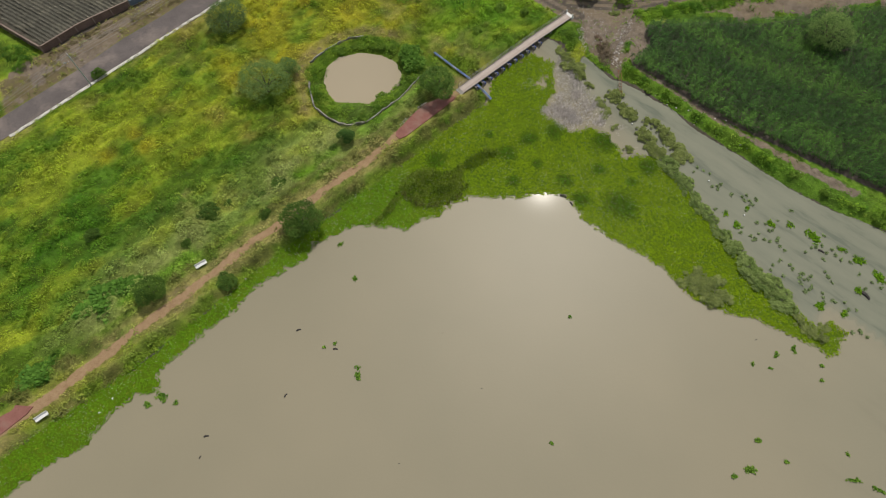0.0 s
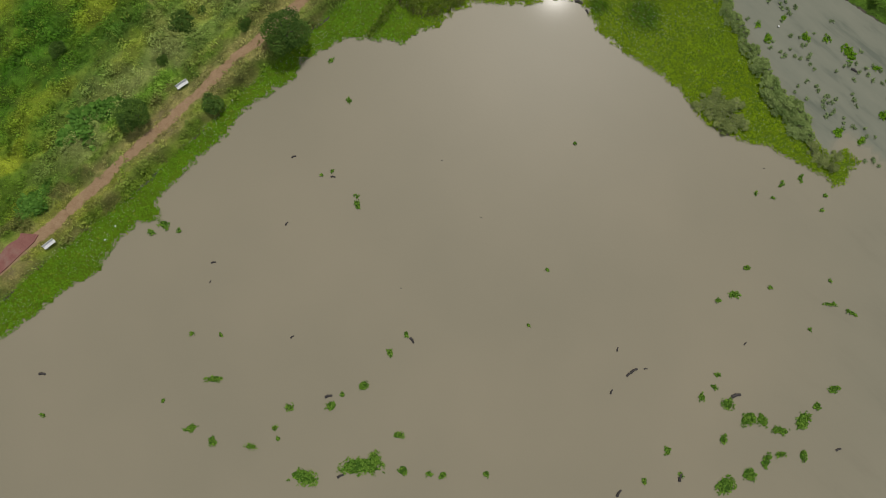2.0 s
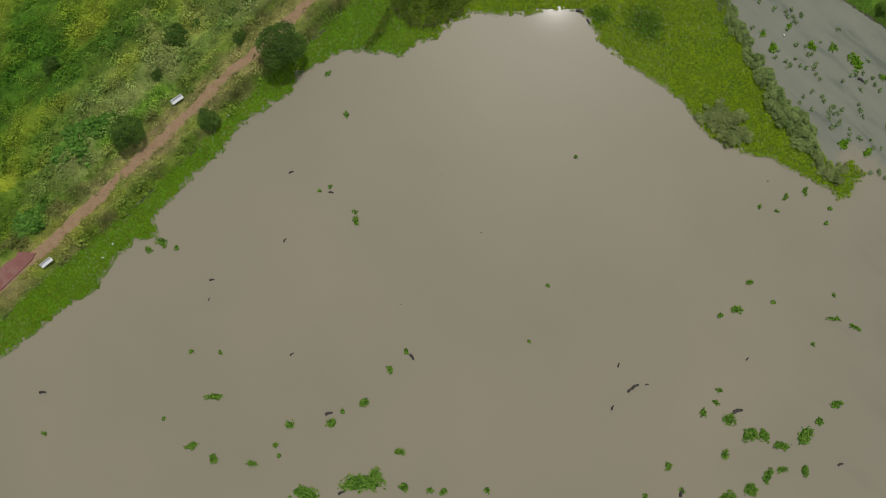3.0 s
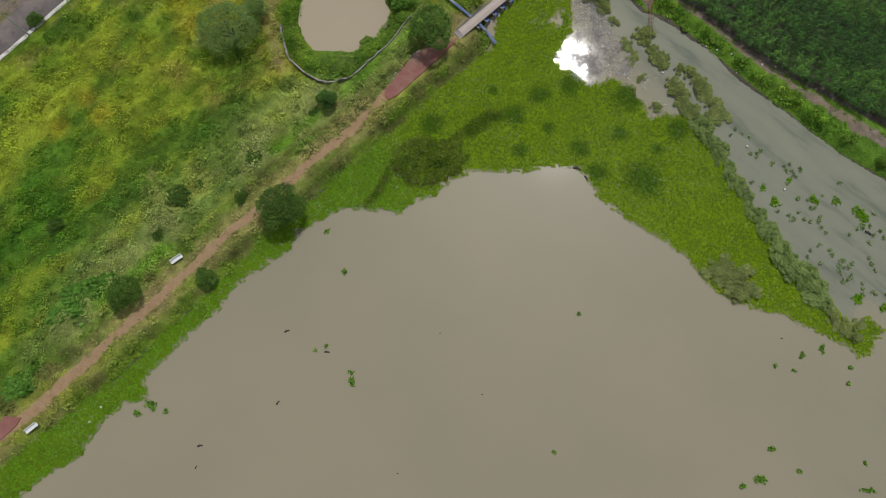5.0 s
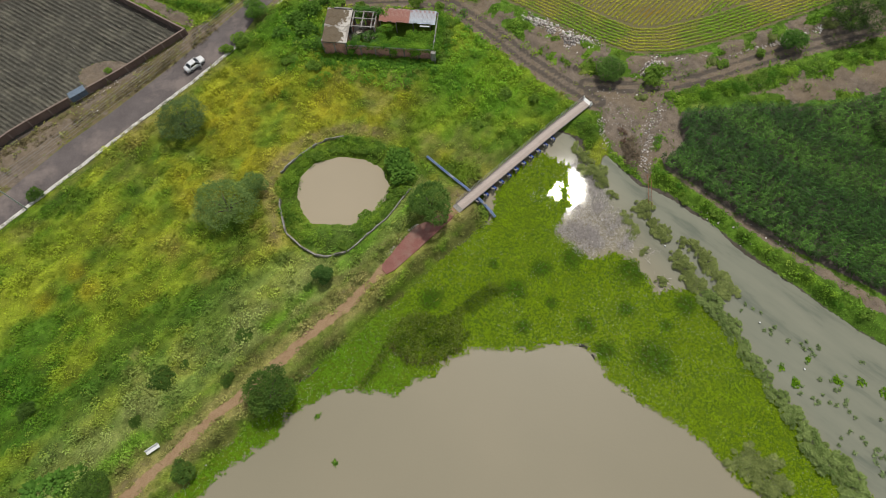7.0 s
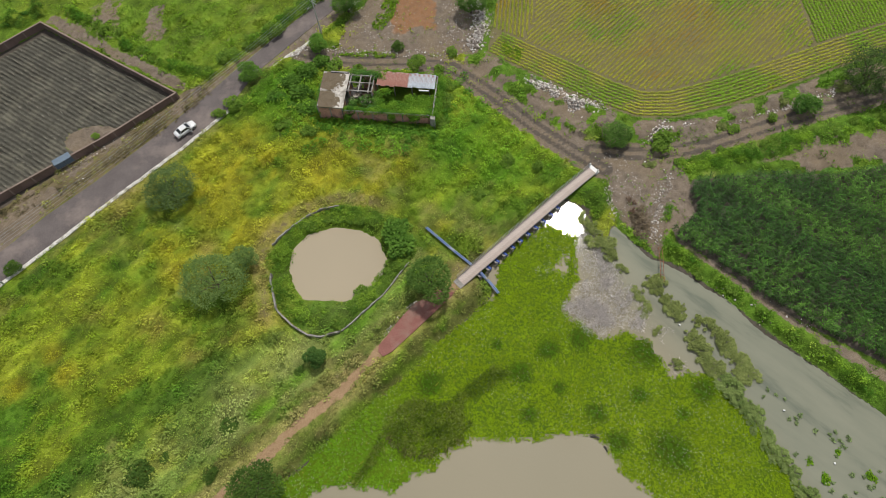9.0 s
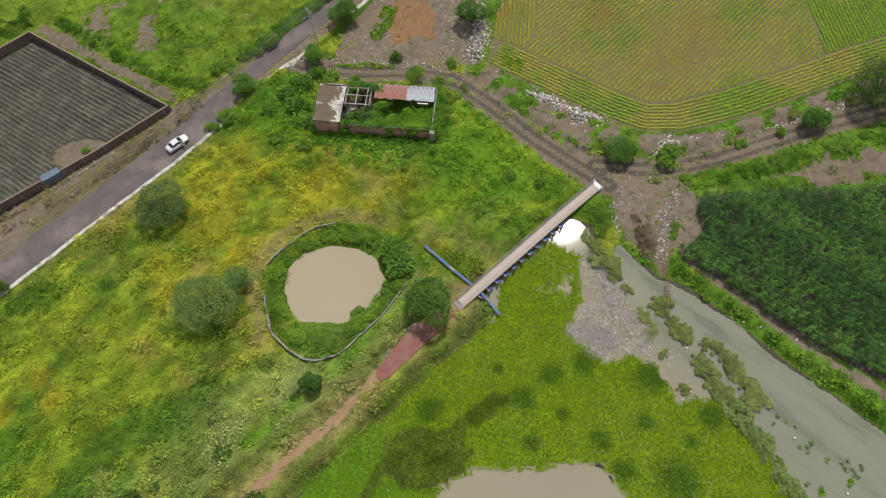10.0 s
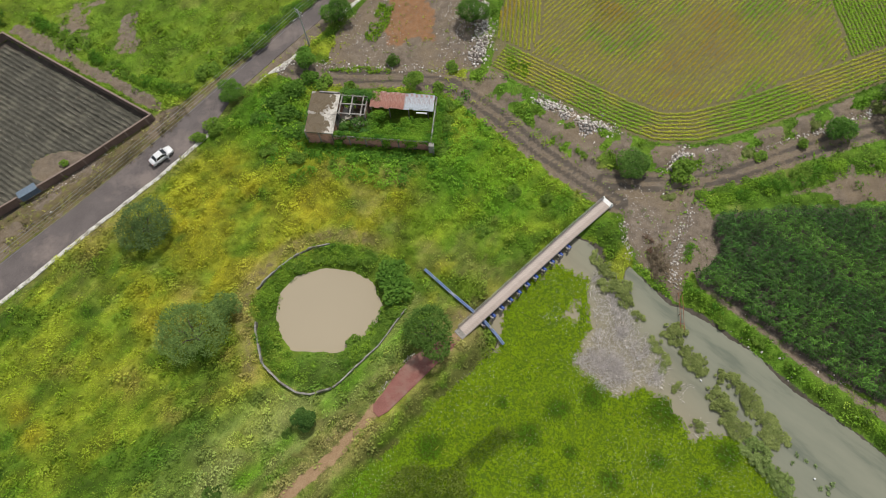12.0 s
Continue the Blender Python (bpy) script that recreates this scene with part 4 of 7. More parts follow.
PAD_BRIDGE = [(-13.2, 69.6), (-12.4, 68.8), (-11.0, 69.6), (-7.5, 73.0), (-3.2, 77.3), (-1.2, 79.4), (-3.0, 80.4), (-5.0, 79.0), (-7.8, 77.6), (-10.0, 75.0), (-12.2, 71.8), (-13.2, 70.6)]
PAD_BENCH = [(-79.5, 5.0), (-75.0, 9.0), (-70.0, 14.0), (-69.4, 15.2), (-72.6, 15.4), (-76.0, 14.6), (-81.0, 10.0)]
pad(PAD_BRIDGE, "pavement", "red cinder paved stretch of the footpath")
pad(PAD_BENCH, "pavement", "red cinder paved stretch by the bench")

# ---- plants that cannot be counted ----
rng = np.random.default_rng(5)
HOUSE = [(-27.0, 116.0), (-4.4, 113.4), (-3.0, 126.6), (-26.0, 127.8)]


def clumps(g, x, y, z, r, h, per, colours, leaf=0.60, jitter=0.12):
    """Rounded bushy weeds: leaves laid over a low dome, one tint a plant."""
    n = len(x)
    i = np.repeat(np.arange(n), per)
    k = len(i)
    a = g.uniform(0, 6.283, k)
    th = np.arccos(1 - g.random(k) * 0.92)
    st, ct = np.sin(th), np.cos(th)
    rr, hh = r[i] * g.uniform(0.75, 1.15, k), h[i] * g.uniform(0.7, 1.15, k)
    ln = leaf * r[i] * g.uniform(0.6, 1.25, k)
    head = a + g.normal(0, 0.5, k)
    p = np.c_[x[i] + rr * st * np.cos(a) - 0.4 * ln * np.cos(head), y[i] + rr * st * np.sin(a) - 0.4 * ln * np.sin(head), z[i] + hh * ct]
    v = leaves(p, head, -0.75 * th + 0.35 + g.normal(0, 0.35, k), ln, ln * 0.62, 0.2, 0.08)
    c = colours[i] * g.uniform(1 - jitter, 1 + jitter, (k, 1))
    return v, np.repeat(c, 4, 0)


def meadow():
    def keep(x, y):
        q = zones(x, y)
        bare = np.maximum.reduce([q["dirt"] * 0.93, q["red"], q["field"], q["orange"], np.minimum(q["dry"], 1) * 0.35, 0.8 * inside(VERGE, x, y)])
        off = (signed(WET, x, y) < 0.4) | (signed(BASIN, x, y) < 0.4) | (signed(ROAD, x, y) < 0.7) | inside(PLOUGH, x, y) | (signed(CORN, x, y) < 0.9) | inside(HOUSE, x, y) | (signed(PAD_BRIDGE, x, y) < 0.35) | (signed(PAD_BENCH, x, y) < 0.35) | (line_dist(BRIDGE, x, y) < 1.7) | (np.hypot(x - BENCHES[0][0], y - BENCHES[0][1]) < 1.3) | (np.hypot(x - BENCHES[1][0], y - BENCHES[1][1]) < 1.3)
        return np.where(off, 0, 1 - bare)
    whole = [(VIEW[0], VIEW[2]), (VIEW[1], VIEW[2]), (VIEW[1], 160), (VIEW[0], 160)]
    x, y = scatter(rng, whole, 3.6, keep)
    far = (y > 148) | (x < -94) | (x > 85)
    ok = ~far | (rng.random(len(x)) < 0.4)
    x, y = x[ok], y[ok]
    up = canopy(x, y)
    c = meadow_colour(x, y, rng)
    spec = value_noise(x, y, 1.6, 431) * 0.6 + value_noise(x, y, 0.7, 441) * 0.4
    c = c * (0.46 + 1.05 * spec)[:, None]
    tall = 0.55 + 0.9 * step(fbm(x, y, 3.0, 131, 3), 0.45, 0.75)
    v, col = tufts(rng, x, y, land(x, y) + up * 0.8, 5, 0.36 * tall, 0.15 * np.sqrt(tall), (0.25, 1.35), c, 0.19, jitter=0.15)
    stuff("meadow_plants", v, col, "knee-high green weeds and yellow-flowered grass", "meadow plants", M_WEED)
    # bushy weeds, crowded in drifts with hollows between
    g = np.random.default_rng(71)

    def crowd(a, b2):
        uu, vv = (a + b2) * 0.7071, (b2 - a) * 0.7071
        return keep(a, b2) * (0.25 + 0.75 * step(fbm(uu / 2.0, vv, 2.4, 751, 3), 0.40, 0.56)) * np.where((b2 > 146) | (a < -92) | (a > 45), 0.3, 1) * np.where((b2 > 130) | (b2 - 0.9 * a > 185), 0.35, 1)
    x, y = scatter(g, whole, 1.75, crowd)
    size = 0.24 + 0.30 * g.random(len(x)) + 0.34 * step(fbm(x, y, 5.0, 761, 3), 0.46, 0.68)
    size = np.where(y > 130, size * 0.7, size)
    c = meadow_colour(x, y, g)
    kind = g.random(len(x))
    c = np.where((kind < 0.11)[:, None], c * 0.5 + np.array((0.035, 0.095, 0.010)), c)
    c = np.where(((kind > 0.90) & (line_dist(PATH_LINE, x, y) > 3))[:, None], c * 0.6 + np.array((0.18, 0.20, 0.03)), c)
    c = c * (0.44 + 0.55 * value_noise(x, y, 1.5, 771) + 0.45 * g.random(len(x)))[:, None]
    v, col = clumps(g, x, y, land(x, y) + 0.72 * canopy(x, y) - 0.04, size, size * g.uniform(0.75, 1.35, len(x)), 20, c, 0.47)
    stuff("bushy_weeds", v, col, "crowded bushy green and yellow weeds", "weeds", M_WEED)
    # tall growth round the ruin
    ring = [(-40, 128), (-32, 108), (-3, 106), (14, 104), (22, 103), (12, 114), (1, 127), (-18, 130.5)]
    x, y = scatter(g, ring, 1.0, lambda a, b2: keep(a, b2) * (signed(HOUSE, a, b2) > 0.5) * step(fbm(a, b2, 4, 161, 3), 0.36, 0.52) * (0.25 + 0.75 * step(-signed(HOUSE, a, b2), -9, -4)))
    c = blend((0.075, 0.225, 0.018), (0.250, 0.480, 0.036), np.clip(step(fbm(x, y, 3.0, 171, 3), 0.3, 0.65) + g.normal(0, 0.2, len(x)), 0, 1))
    size = g.uniform(0.45, 1.1, len(x))
    t, o = g.random(190), g.random(190)
    fx, fy = -26.9 + 22.6 * t + 0.1 * o, 115.6 - 2.3 * t - 0.2 - 3.0 * o ** 1.4
    x, y, size = np.r_[x, fx], np.r_[y, fy], np.r_[size, g.uniform(0.5, 1.0, 190)]
    c = np.r_[c, blend((0.055, 0.170, 0.016), (0.170, 0.360, 0.030), g.random(190))]
    v, col = clumps(g, x, y, land(x, y) + 0.6 * canopy(x, y), size, size * 1.15, 34, c, 0.42)
    stuff("ruin_weeds", v, col, "waist-high bright green weeds round the ruin", "weeds")


def grass_patches():
    g = np.random.default_rng(66)
    for poly in ([(-18.4, 139), (-16.2, 138), (-13.4, 143), (-12.6, 148), (-15.6, 148)], [(-26, 131.6), (-13, 130.6), (-12, 131.6), (-20, 132.4)], [(8.2, 131.6), (12, 129), (13, 132), (9.6, 136)]):
        x, y = scatter(g, poly, 11, lambda a, b2: step(fbm(a, b2, 1.8, 471, 3), 0.36, 0.5))
        v, col = tufts(g, x, y, land(x, y), 6, 0.36, 0.16, (0.2, 1.2), blend((0.14, 0.30, 0.02), (0.28, 0.44, 0.03), g.random(len(x))), 0.15)
        stuff("grass_patch", v, col, "patch of fresh grass on the bare yard", "grass")


stubble()
meadow()
grass_patches()

DARK_SPOTS = [(13.6, 70.0, 2.0), (18.7, 71.8, 2.2), (5.6, 70.9, 1.0), (28.6, 69.4, 2.9), (30.4, 54.8, 3.4), (22.9, 55.8, 2.0), (20.1, 60.3, 1.7), (-5.1, 64.7, 2.2), (9.0, 66.4, 2.1), (36.7, 63.5, 2.2), (26.8, 62.8, 1.5), (10, 60, 1.4), (15, 64, 1.2), (33, 60, 1.2)]


POOL_GAP = [(16.4, 85.2), (17.5, 86.0), (17.9, 84.6), (17.3, 83.1), (16.4, 83.2), (16.0, 84.1)]


def ragged_edge(x, y):
    return (fbm(x, y, 1.6, 181, 3) - 0.5) * 1.6 + (value_noise(x, y, 0.8, 183) - 0.5) * 0.9


def mat_edge(x, y):
    return np.maximum(signed(MAT, x, y), -signed(POOL_GAP, x, y)) + ragged_edge(x, y)


def lush_spots(x, y):
    """Where the raft grows in dark round tufts."""
    lush = np.zeros(len(x))
    for sx, sy, sr in DARK_SPOTS:
        lush = np.maximum(lush, 1 - step(np.hypot(x - sx, (y - sy) * 1.05) / (1.2 * sr) + 0.5 * (fbm(x, y, 1.3, 221, 3) - 0.5), 0.35, 1.15))
    return lush


def hyacinth():
    # leaf litter and roots that hold the raft together
    gx, gy = np.arange(-112, 70, 0.45), np.arange(-36, 96, 0.45)
    X, Y = np.meshgrid(gx, gy)
    ok = (mat_edge(X.ravel(), Y.ravel()) < -0.25)
    idx = np.arange(X.size).reshape(X.shape)
    f = np.stack([idx[:-1, :-1], idx[:-1, 1:], idx[1:, 1:], idx[1:, :-1]], -1).reshape(-1, 4)
    f = f[ok[f].all(1)]
    use, inv = np.unique(f, return_inverse=True)
    x, y = X.ravel()[use], Y.ravel()[use]
    v = np.c_[x, y, 0.03 + 0.08 * fbm(x, y, 1.2, 191, 3)]
    c = blend((0.070, 0.135, 0.006), (0.140, 0.220, 0.008), fbm(x, y, 2.0, 201, 3))
    c = c * (1 - 0.45 * lush_spots(x, y))[:, None]
    me = mesh_arrays("hyacinth_raft", v, inv.reshape(-1, 4), M_LEAF, c, True)
    tagged(new("hyacinth_raft", me), "dense floating raft of water plants along the shore", "water plants", kind="stuff")
    x, y = scatter(rng, MAT, 14.0, lambda a, b2: np.where(signed(POOL_GAP, a, b2) + 2.4 * (fbm(a, b2, 0.9, 187, 3) - 0.5) > 0, 1.0, 0.3))
    e = signed(MAT, x, y) + ragged_edge(x, y)
    ok = e < 0.05
    x, y, e = x[ok], y[ok], e[ok]
    east = step(x + 0.5 * y, 10, 30)
    c = blend((0.165, 0.345, 0.012), (0.255, 0.385, 0.006), np.clip(east + 0.5 * (fbm(x, y, 7, 211, 4) - 0.5), 0, 1))
    lush = lush_spots(x, y)
    c = c * (1 - 0.78 * lush[:, None]) + np.array((0.048, 0.165, 0.008)) * 0.78 * lush[:, None]
    c = c * (0.86 + 0.28 * value_noise(x, y, 1.1, 451))[:, None]
    c = np.where((rng.random(len(x)) < 0.02)[:, None], np.array((0.36, 0.40, 0.04)), c)
    v, col = tufts(rng, x, y, 0.06 + 0.05 * lush, 5, 0.175, 0.14, (0.15, 0.9), c, 0.09, 0.2, 0.05, 0.10)
    stuff("hyacinth_leaves", v, col, "bright olive-green water hyacinth covering the water", "water plants", M_MAT)
    x, y = scatter(rng, MAT, 4.5, lambda a, b2: (mat_edge(a, b2) < -0.3) * (0.15 + 0.85 * step(fbm(a, b2, 8, 231, 3), 0.35, 0.6)))
    c = np.tile((0.82, 0.84, 0.58), (len(x), 1))
    v, col = tufts(rng, x, y, np.full(len(x), 0.28), 3, 0.062, 0.054, (0.2, 1.1), c, 0.03, 0.1, 0, 0.1)
    stuff("hyacinth_flowers", v, col, "small pale flowers scattered over the water hyacinth", "flowers", M_FLOWER)


hyacinth()


def reeds():
    """The drowned grass island in the raft, with the torn trail beside it."""
    island = [(-12.0, 58.4), (-9.2, 61.8), (-4.5, 62.2), (-0.5, 61.2), (1.2, 58.6), (-0.6, 55.6), (-3.0, 54.0), (-8.0, 53.8), (-11.0, 55.4)]

    def w(x, y):
        a = signed(island, x, y) + 1.4 * (fbm(x, y, 2, 241, 3) - 0.5)
        b2 = line_dist([(-16, 50.6), (-13.8, 52.6), (-12.4, 55.6), (-11, 58)], x, y) - 0.6
        c2 = line_dist([(-1, 61.4), (2.4, 64.2), (6, 66.5)], x, y) - 1.1 + 1.4 * (fbm(x, y, 1.5, 243, 2) - 0.5)
        return 1 - step(np.minimum.reduce([a, b2, c2]), -0.3, 0.3)
    x, y = scatter(rng, [(-20, 49), (8, 49), (8, 70), (-20, 70)], 16, lambda a, b2: w(a, b2) * (mat_edge(a, b2) < -0.5))
    c = blend((0.130, 0.205, 0.024), (0.240, 0.315, 0.050), step(fbm(x, y, 1.6, 251, 3), 0.3, 0.7))
    rim = np.exp(-((signed(island, x, y) + 0.2) / 0.45) ** 2) * (y < 57)
    c = c * (1 - 0.6 * rim[:, None]) + np.array((0.15, 0.115, 0.055)) * 0.6 * rim[:, None]
    v, col = tufts(rng, x, y, np.full(len(x), 0.1), 4, 0.75, 0.09, (0.7, 1.4), c, 0.1, 0.1, 0.2)
    stuff("reed_grass", v, col, "dull green drowned grass standing in the raft", "reeds")


reeds()


def dead_brush():
    """Bare grey-brown twigs standing out of the shallow water."""
    area = [(16.2, 77.2), (18.4, 73.6), (22.1, 71.4), (26.0, 73.2), (29.2, 73.0), (30.2, 75.5), (28.4, 79.5), (27.6, 83.0), (25.2, 86.0), (24.0, 89.5), (21.6, 92.6), (20.0, 90.2), (19.4, 87.2), (20.2, 83), (18.2, 79.6)]
    x, y = scatter(rng, area, 26.0, lambda a, b2: (0.25 + 0.75 * step(fbm(a, b2, 2.4, 261, 4), 0.43, 0.62)) * step(-signed(area, a, b2) + 2.4 * (fbm(a, b2, 2.0, 263, 3) - 0.5), -0.3, 1.6))
    k = np.concatenate([scatter(rng, [(cx - 2, cy - 2), (cx + 2, cy - 2), (cx + 2, cy + 2), (cx - 2, cy + 2)], 2.0, lambda a, b2: np.exp(-((a - cx) ** 2 + (b2 - cy) ** 2) / 1.5)) for cx, cy in ((13.9, 84.3), (31.5, 72.5), (33.5, 66.8), (29, 77))], 1)
    x, y = np.r_[x, k[0]], np.r_[y, k[1]]
    c = blend((0.52, 0.475, 0.46), (0.80, 0.755, 0.735), rng.random(len(x)))
    v, col = tufts(rng, x, y, np.full(len(x), -0.05), 8, 0.85, 0.034, (0.1, 1.4), c, 0.24, 0.1, 0.1)
    stuff("dead_brush", v, col, "bare grey dead brush standing in shallow water", "brush")


dead_brush()


def maize():
    d = Vector((21, -16)).normalized()
    n = Vector((-d.y, d.x))
    s, t = np.arange(-70, 110, 0.48), np.arange(-70, 60, 0.92)
    S, T = np.meshgrid(s, t)
    x = 45 + d.x * S + n.x * T + rng.normal(0, 0.07, S.shape)
    y = 84 + d.y * S + n.y * T + rng.normal(0, 0.07, S.shape)
    x, y = x.ravel(), y.ravel()
    ok = (signed(CORN, x, y) + (fbm(x, y, 2, 271, 3) - 0.5) * 1.2 < -0.2) & (x < 109) & (y > 36)
    ok &= ~(fbm(x, y, 2.2, 281, 3) > 0.78) & (rng.random(len(x)) < 0.95)
    x, y, sel = x[ok], y[ok], np.nonzero(ok)[0]
    z = land(x, y)
    hgt = 1.5 + 0.6 * fbm(x, y, 6, 291, 3)
    per = 20
    i = np.repeat(np.arange(len(x)), per)
    k = np.tile(np.arange(per), len(x))
    lvl = 0.30 + 0.78 * k / per
    ang = rng.uniform(0, 6.28, len(x))[i] + k * 2.45 + rng.normal(0, 0.3, len(i))
    pos = np.c_[x[i], y[i], z[i] + hgt[i] * lvl]
    tone = blend((0.038, 0.106, 0.016), (0.082, 0.188, 0.024), np.clip(step(fbm(S.ravel()[sel] * 0.35, T.ravel()[sel], 5, 301, 4), 0.34, 0.76) + rng.normal(0, 0.15, len(x)), 0, 1))
    ln = rng.uniform(0.38, 0.72, len(i))
    v = leaves(pos, ang, rng.uniform(-0.2, 0.8, len(i)), ln, ln * 0.24, 0.35, 0.3)
    tone = tone * rng.uniform(0.42, 1.5, len(x))[:, None]
    stuff("maize_crop", v, np.repeat(tone[i] * rng.uniform(0.65, 1.35, (len(i), 1)), 4, 0), "dense dark green maize in close rows", "crop", M_MAIZE)


maize()


def bean_rows():
    """Straight rows; bands of other rows turn along the south, west and east edges."""
    g = np.random.default_rng(88)
    south = BEAN[:9]
    west_line = [(11.8, 133.0), (15.2, 139.4), (16.0, 147.8), (17.0, 158)]
    X, Y = [], []
    for k in range(8):
        p = np.array([q[:] for q, _ in along(offset(south, 0.8 + 0.76 * k), 0.17)])
        X.append(p[:, 0]), Y.append(p[:, 1])
    hx, hy = np.concatenate(X), np.concatenate(Y)

    def rows(cx, cy, turn, pitch, keep):
        a = radians(turn)
        S, T = np.meshgrid(np.arange(-60, 60, 0.16), np.arange(-50, 50, pitch))
        T = T + 0.10 * (value_noise(S, T * 9, 5.0, 797) - 0.5)
        x, y = (cx + math.cos(a) * S - math.sin(a) * T).ravel(), (cy + math.sin(a) * S + math.cos(a) * T).ravel()
        ok = inside(BEAN, x, y) & (line_dist(south, x, y) > 7.0) & (y < 154) & (x < 98)
        x, y = x[ok], y[ok]
        side = np.interp(y, [q[1] for q in west_line], [q[0] for q in west_line])
        ok = keep(x, y, side)
        return x[ok], y[ok]
    mx, my = rows(40, 136, 46, 0.86, lambda x, y, s: (x > s + 0.5) & (x < 70.3))
    wx, wy = rows(11, 141, 84.5, 0.82, lambda x, y, s: x < s)
    ex, ey = rows(80, 138, 94, 0.74, lambda x, y, s: x > 70.9)
    x, y = np.r_[mx, wx, ex, hx], np.r_[my, wy, ey, hy]
    block_ = np.r_[np.zeros(len(mx)), np.ones(len(wx)), np.full(len(ex), 2), np.full(len(hx), 3)]
    vigour = 0.65 * fbm(x, y, 10, 311, 4) + 0.35 * fbm(x, y, 3, 313, 3)
    vigour = vigour + np.where(block_ == 2, 0.25, 0) + np.where(block_ == 3, 0.05, 0) + 0.12 * spots(x, y, [(58, 130, 9), (52, 123, 7), (20, 134, 5)]) - 0.14 * spots(x, y, [(36, 122, 3), (63, 136, 5), (65, 128, 3), (19, 139, 5), (46, 134, 7)])
    ok = inside(BEAN, x, y) & (g.random(len(x)) < np.clip(0.92 + 1.6 * (vigour - 0.40), 0.7, 1))
    x, y, vigour, block_ = x[ok], y[ok], vigour[ok], block_[ok]
    x, y = x + g.normal(0, 0.04, len(x)), y + g.normal(0, 0.04, len(x))
    tone = blend((0.520, 0.520, 0.050), (0.250, 0.430, 0.030), step(vigour + 0.03 * g.normal(size=len(x)), 0.46, 0.70))
    ripe = spots(x, y, [(45.5, 134, 5), (48.4, 140, 5), (38.7, 124.6, 3), (37.6, 131.5, 4), (58, 119, 3), (9, 146, 4), (30, 145, 5)]) * step(fbm(x, y, 2.5, 321, 3), 0.36, 0.6)
    tone = tone * (1 - 0.8 * ripe[:, None]) + np.array((0.50, 0.33, 0.03)) * 0.8 * ripe[:, None]
    size = np.clip(0.10 + 0.20 * vigour, 0.17, 0.26) * g.uniform(0.85, 1.15, len(x))
    v, col = clumps(g, x, y, land(x, y) + 0.06, size, size * 0.9, 5, tone * 1.05, 1.3, 0.10)
    stuff("bean_crop", v, col, "rows of yellowing low crop plants on brown soil", "crop", M_WEED)


bean_rows()


# ---- trees and bushes ----
def crown_mesh(name, seed, n, r, h, low, leaf, dark, light, lobes=18, ragged=0.25, open_=0.0, slim=0.6):
    """Leaves on the outside of many uneven lobes, thinner below."""
    g = np.random.default_rng(seed)
    a = g.uniform(0, 6.283, lobes)
    q = np.sqrt(g.random(lobes)) * (0.68 + 0.3 * open_)
    lc = np.c_[np.cos(a) * q * r, np.sin(a) * q * r, low + (h - low) * (0.28 + 0.5 * (1 - q ** 2) * g.uniform(0.55, 1.1, lobes))]
    lr = r * g.uniform(0.26, 0.46, lobes) * (1 - 0.45 * open_)
    i = g.choice(lobes, n, p=lr ** 2 / (lr ** 2).sum())
    d = g.normal(size=(n, 3))
    d[:, 2] = np.where(d[:, 2] < 0, d[:, 2] * 0.6, d[:, 2])
    d /= np.linalg.norm(d, axis=1)[:, None]
    rad = lr[i] * (1 - ragged * g.random(n) ** 1.5 + 0.12 * g.normal(size=n))
    p = lc[i] + d * rad[:, None] * np.array([1, 1, 0.75])
    deep = (np.linalg.norm((p[:, None] - lc[None]) / np.array([1, 1, 0.75]), axis=2) < lr[None] * 0.78).sum(1)
    ok = (deep < 2) & (p[:, 2] > low * 0.5)
    p, d, i = p[ok], d[ok], i[ok]
    k = len(p)
    ln = leaf * g.uniform(0.6, 1.3, k)
    v = leaves(p, np.arctan2(d[:, 1], d[:, 0]) + g.normal(0, 0.7, k), g.uniform(-0.5, 0.9, k), ln, ln * slim, 0.2, 0.15)
    tone = np.clip(g.random(lobes)[i] * 0.55 + 0.45 * g.random(k), 0, 1)
    return mesh_arrays(name, v, leaf_faces(k), M_LEAF, np.repeat(blend(dark, light, tone), 4, 0))


def trunk_bm(seed, r, h, low):
    g = random.Random(seed)
    bm = bmesh.new()
    tr = 0.045 * r + 0.06
    fork = Vector((g.uniform(-0.15, 0.15), g.uniform(-0.15, 0.15), low * 0.8 + 0.4))
    tube(bm, (0, 0, -0.2), fork, tr * 1.25, tr * 0.85, 9)
    for k in range(6):
        a = k * 1.05 + g.uniform(-0.3, 0.3)
        e = Vector((math.cos(a) * r * 0.5, math.sin(a) * r * 0.5, low + (h - low) * g.uniform(0.4, 0.75)))
        mid = fork.lerp(e, 0.5) + Vector((0, 0, 0.12 * r))
        tube(bm, fork, mid, tr * 0.65, tr * 0.42, 7)
        tube(bm, mid, e, tr * 0.42, tr * 0.12, 6)
    return bm


def tree(x, y, r, h, low, n, leaf, dark, light, label, seed, ragged=0.25, lobes=18):
    t = thing("tree", Matrix.Translation((x, y, land_at(x, y) - 0.05)), label, "tree")
    part("trunk", trunk_bm(seed, r, h, low), M_BARK, t)
    mesh_part("crown", crown_mesh("crown", seed, n, r, h, low, leaf, dark, light, lobes, ragged), t)
    return t


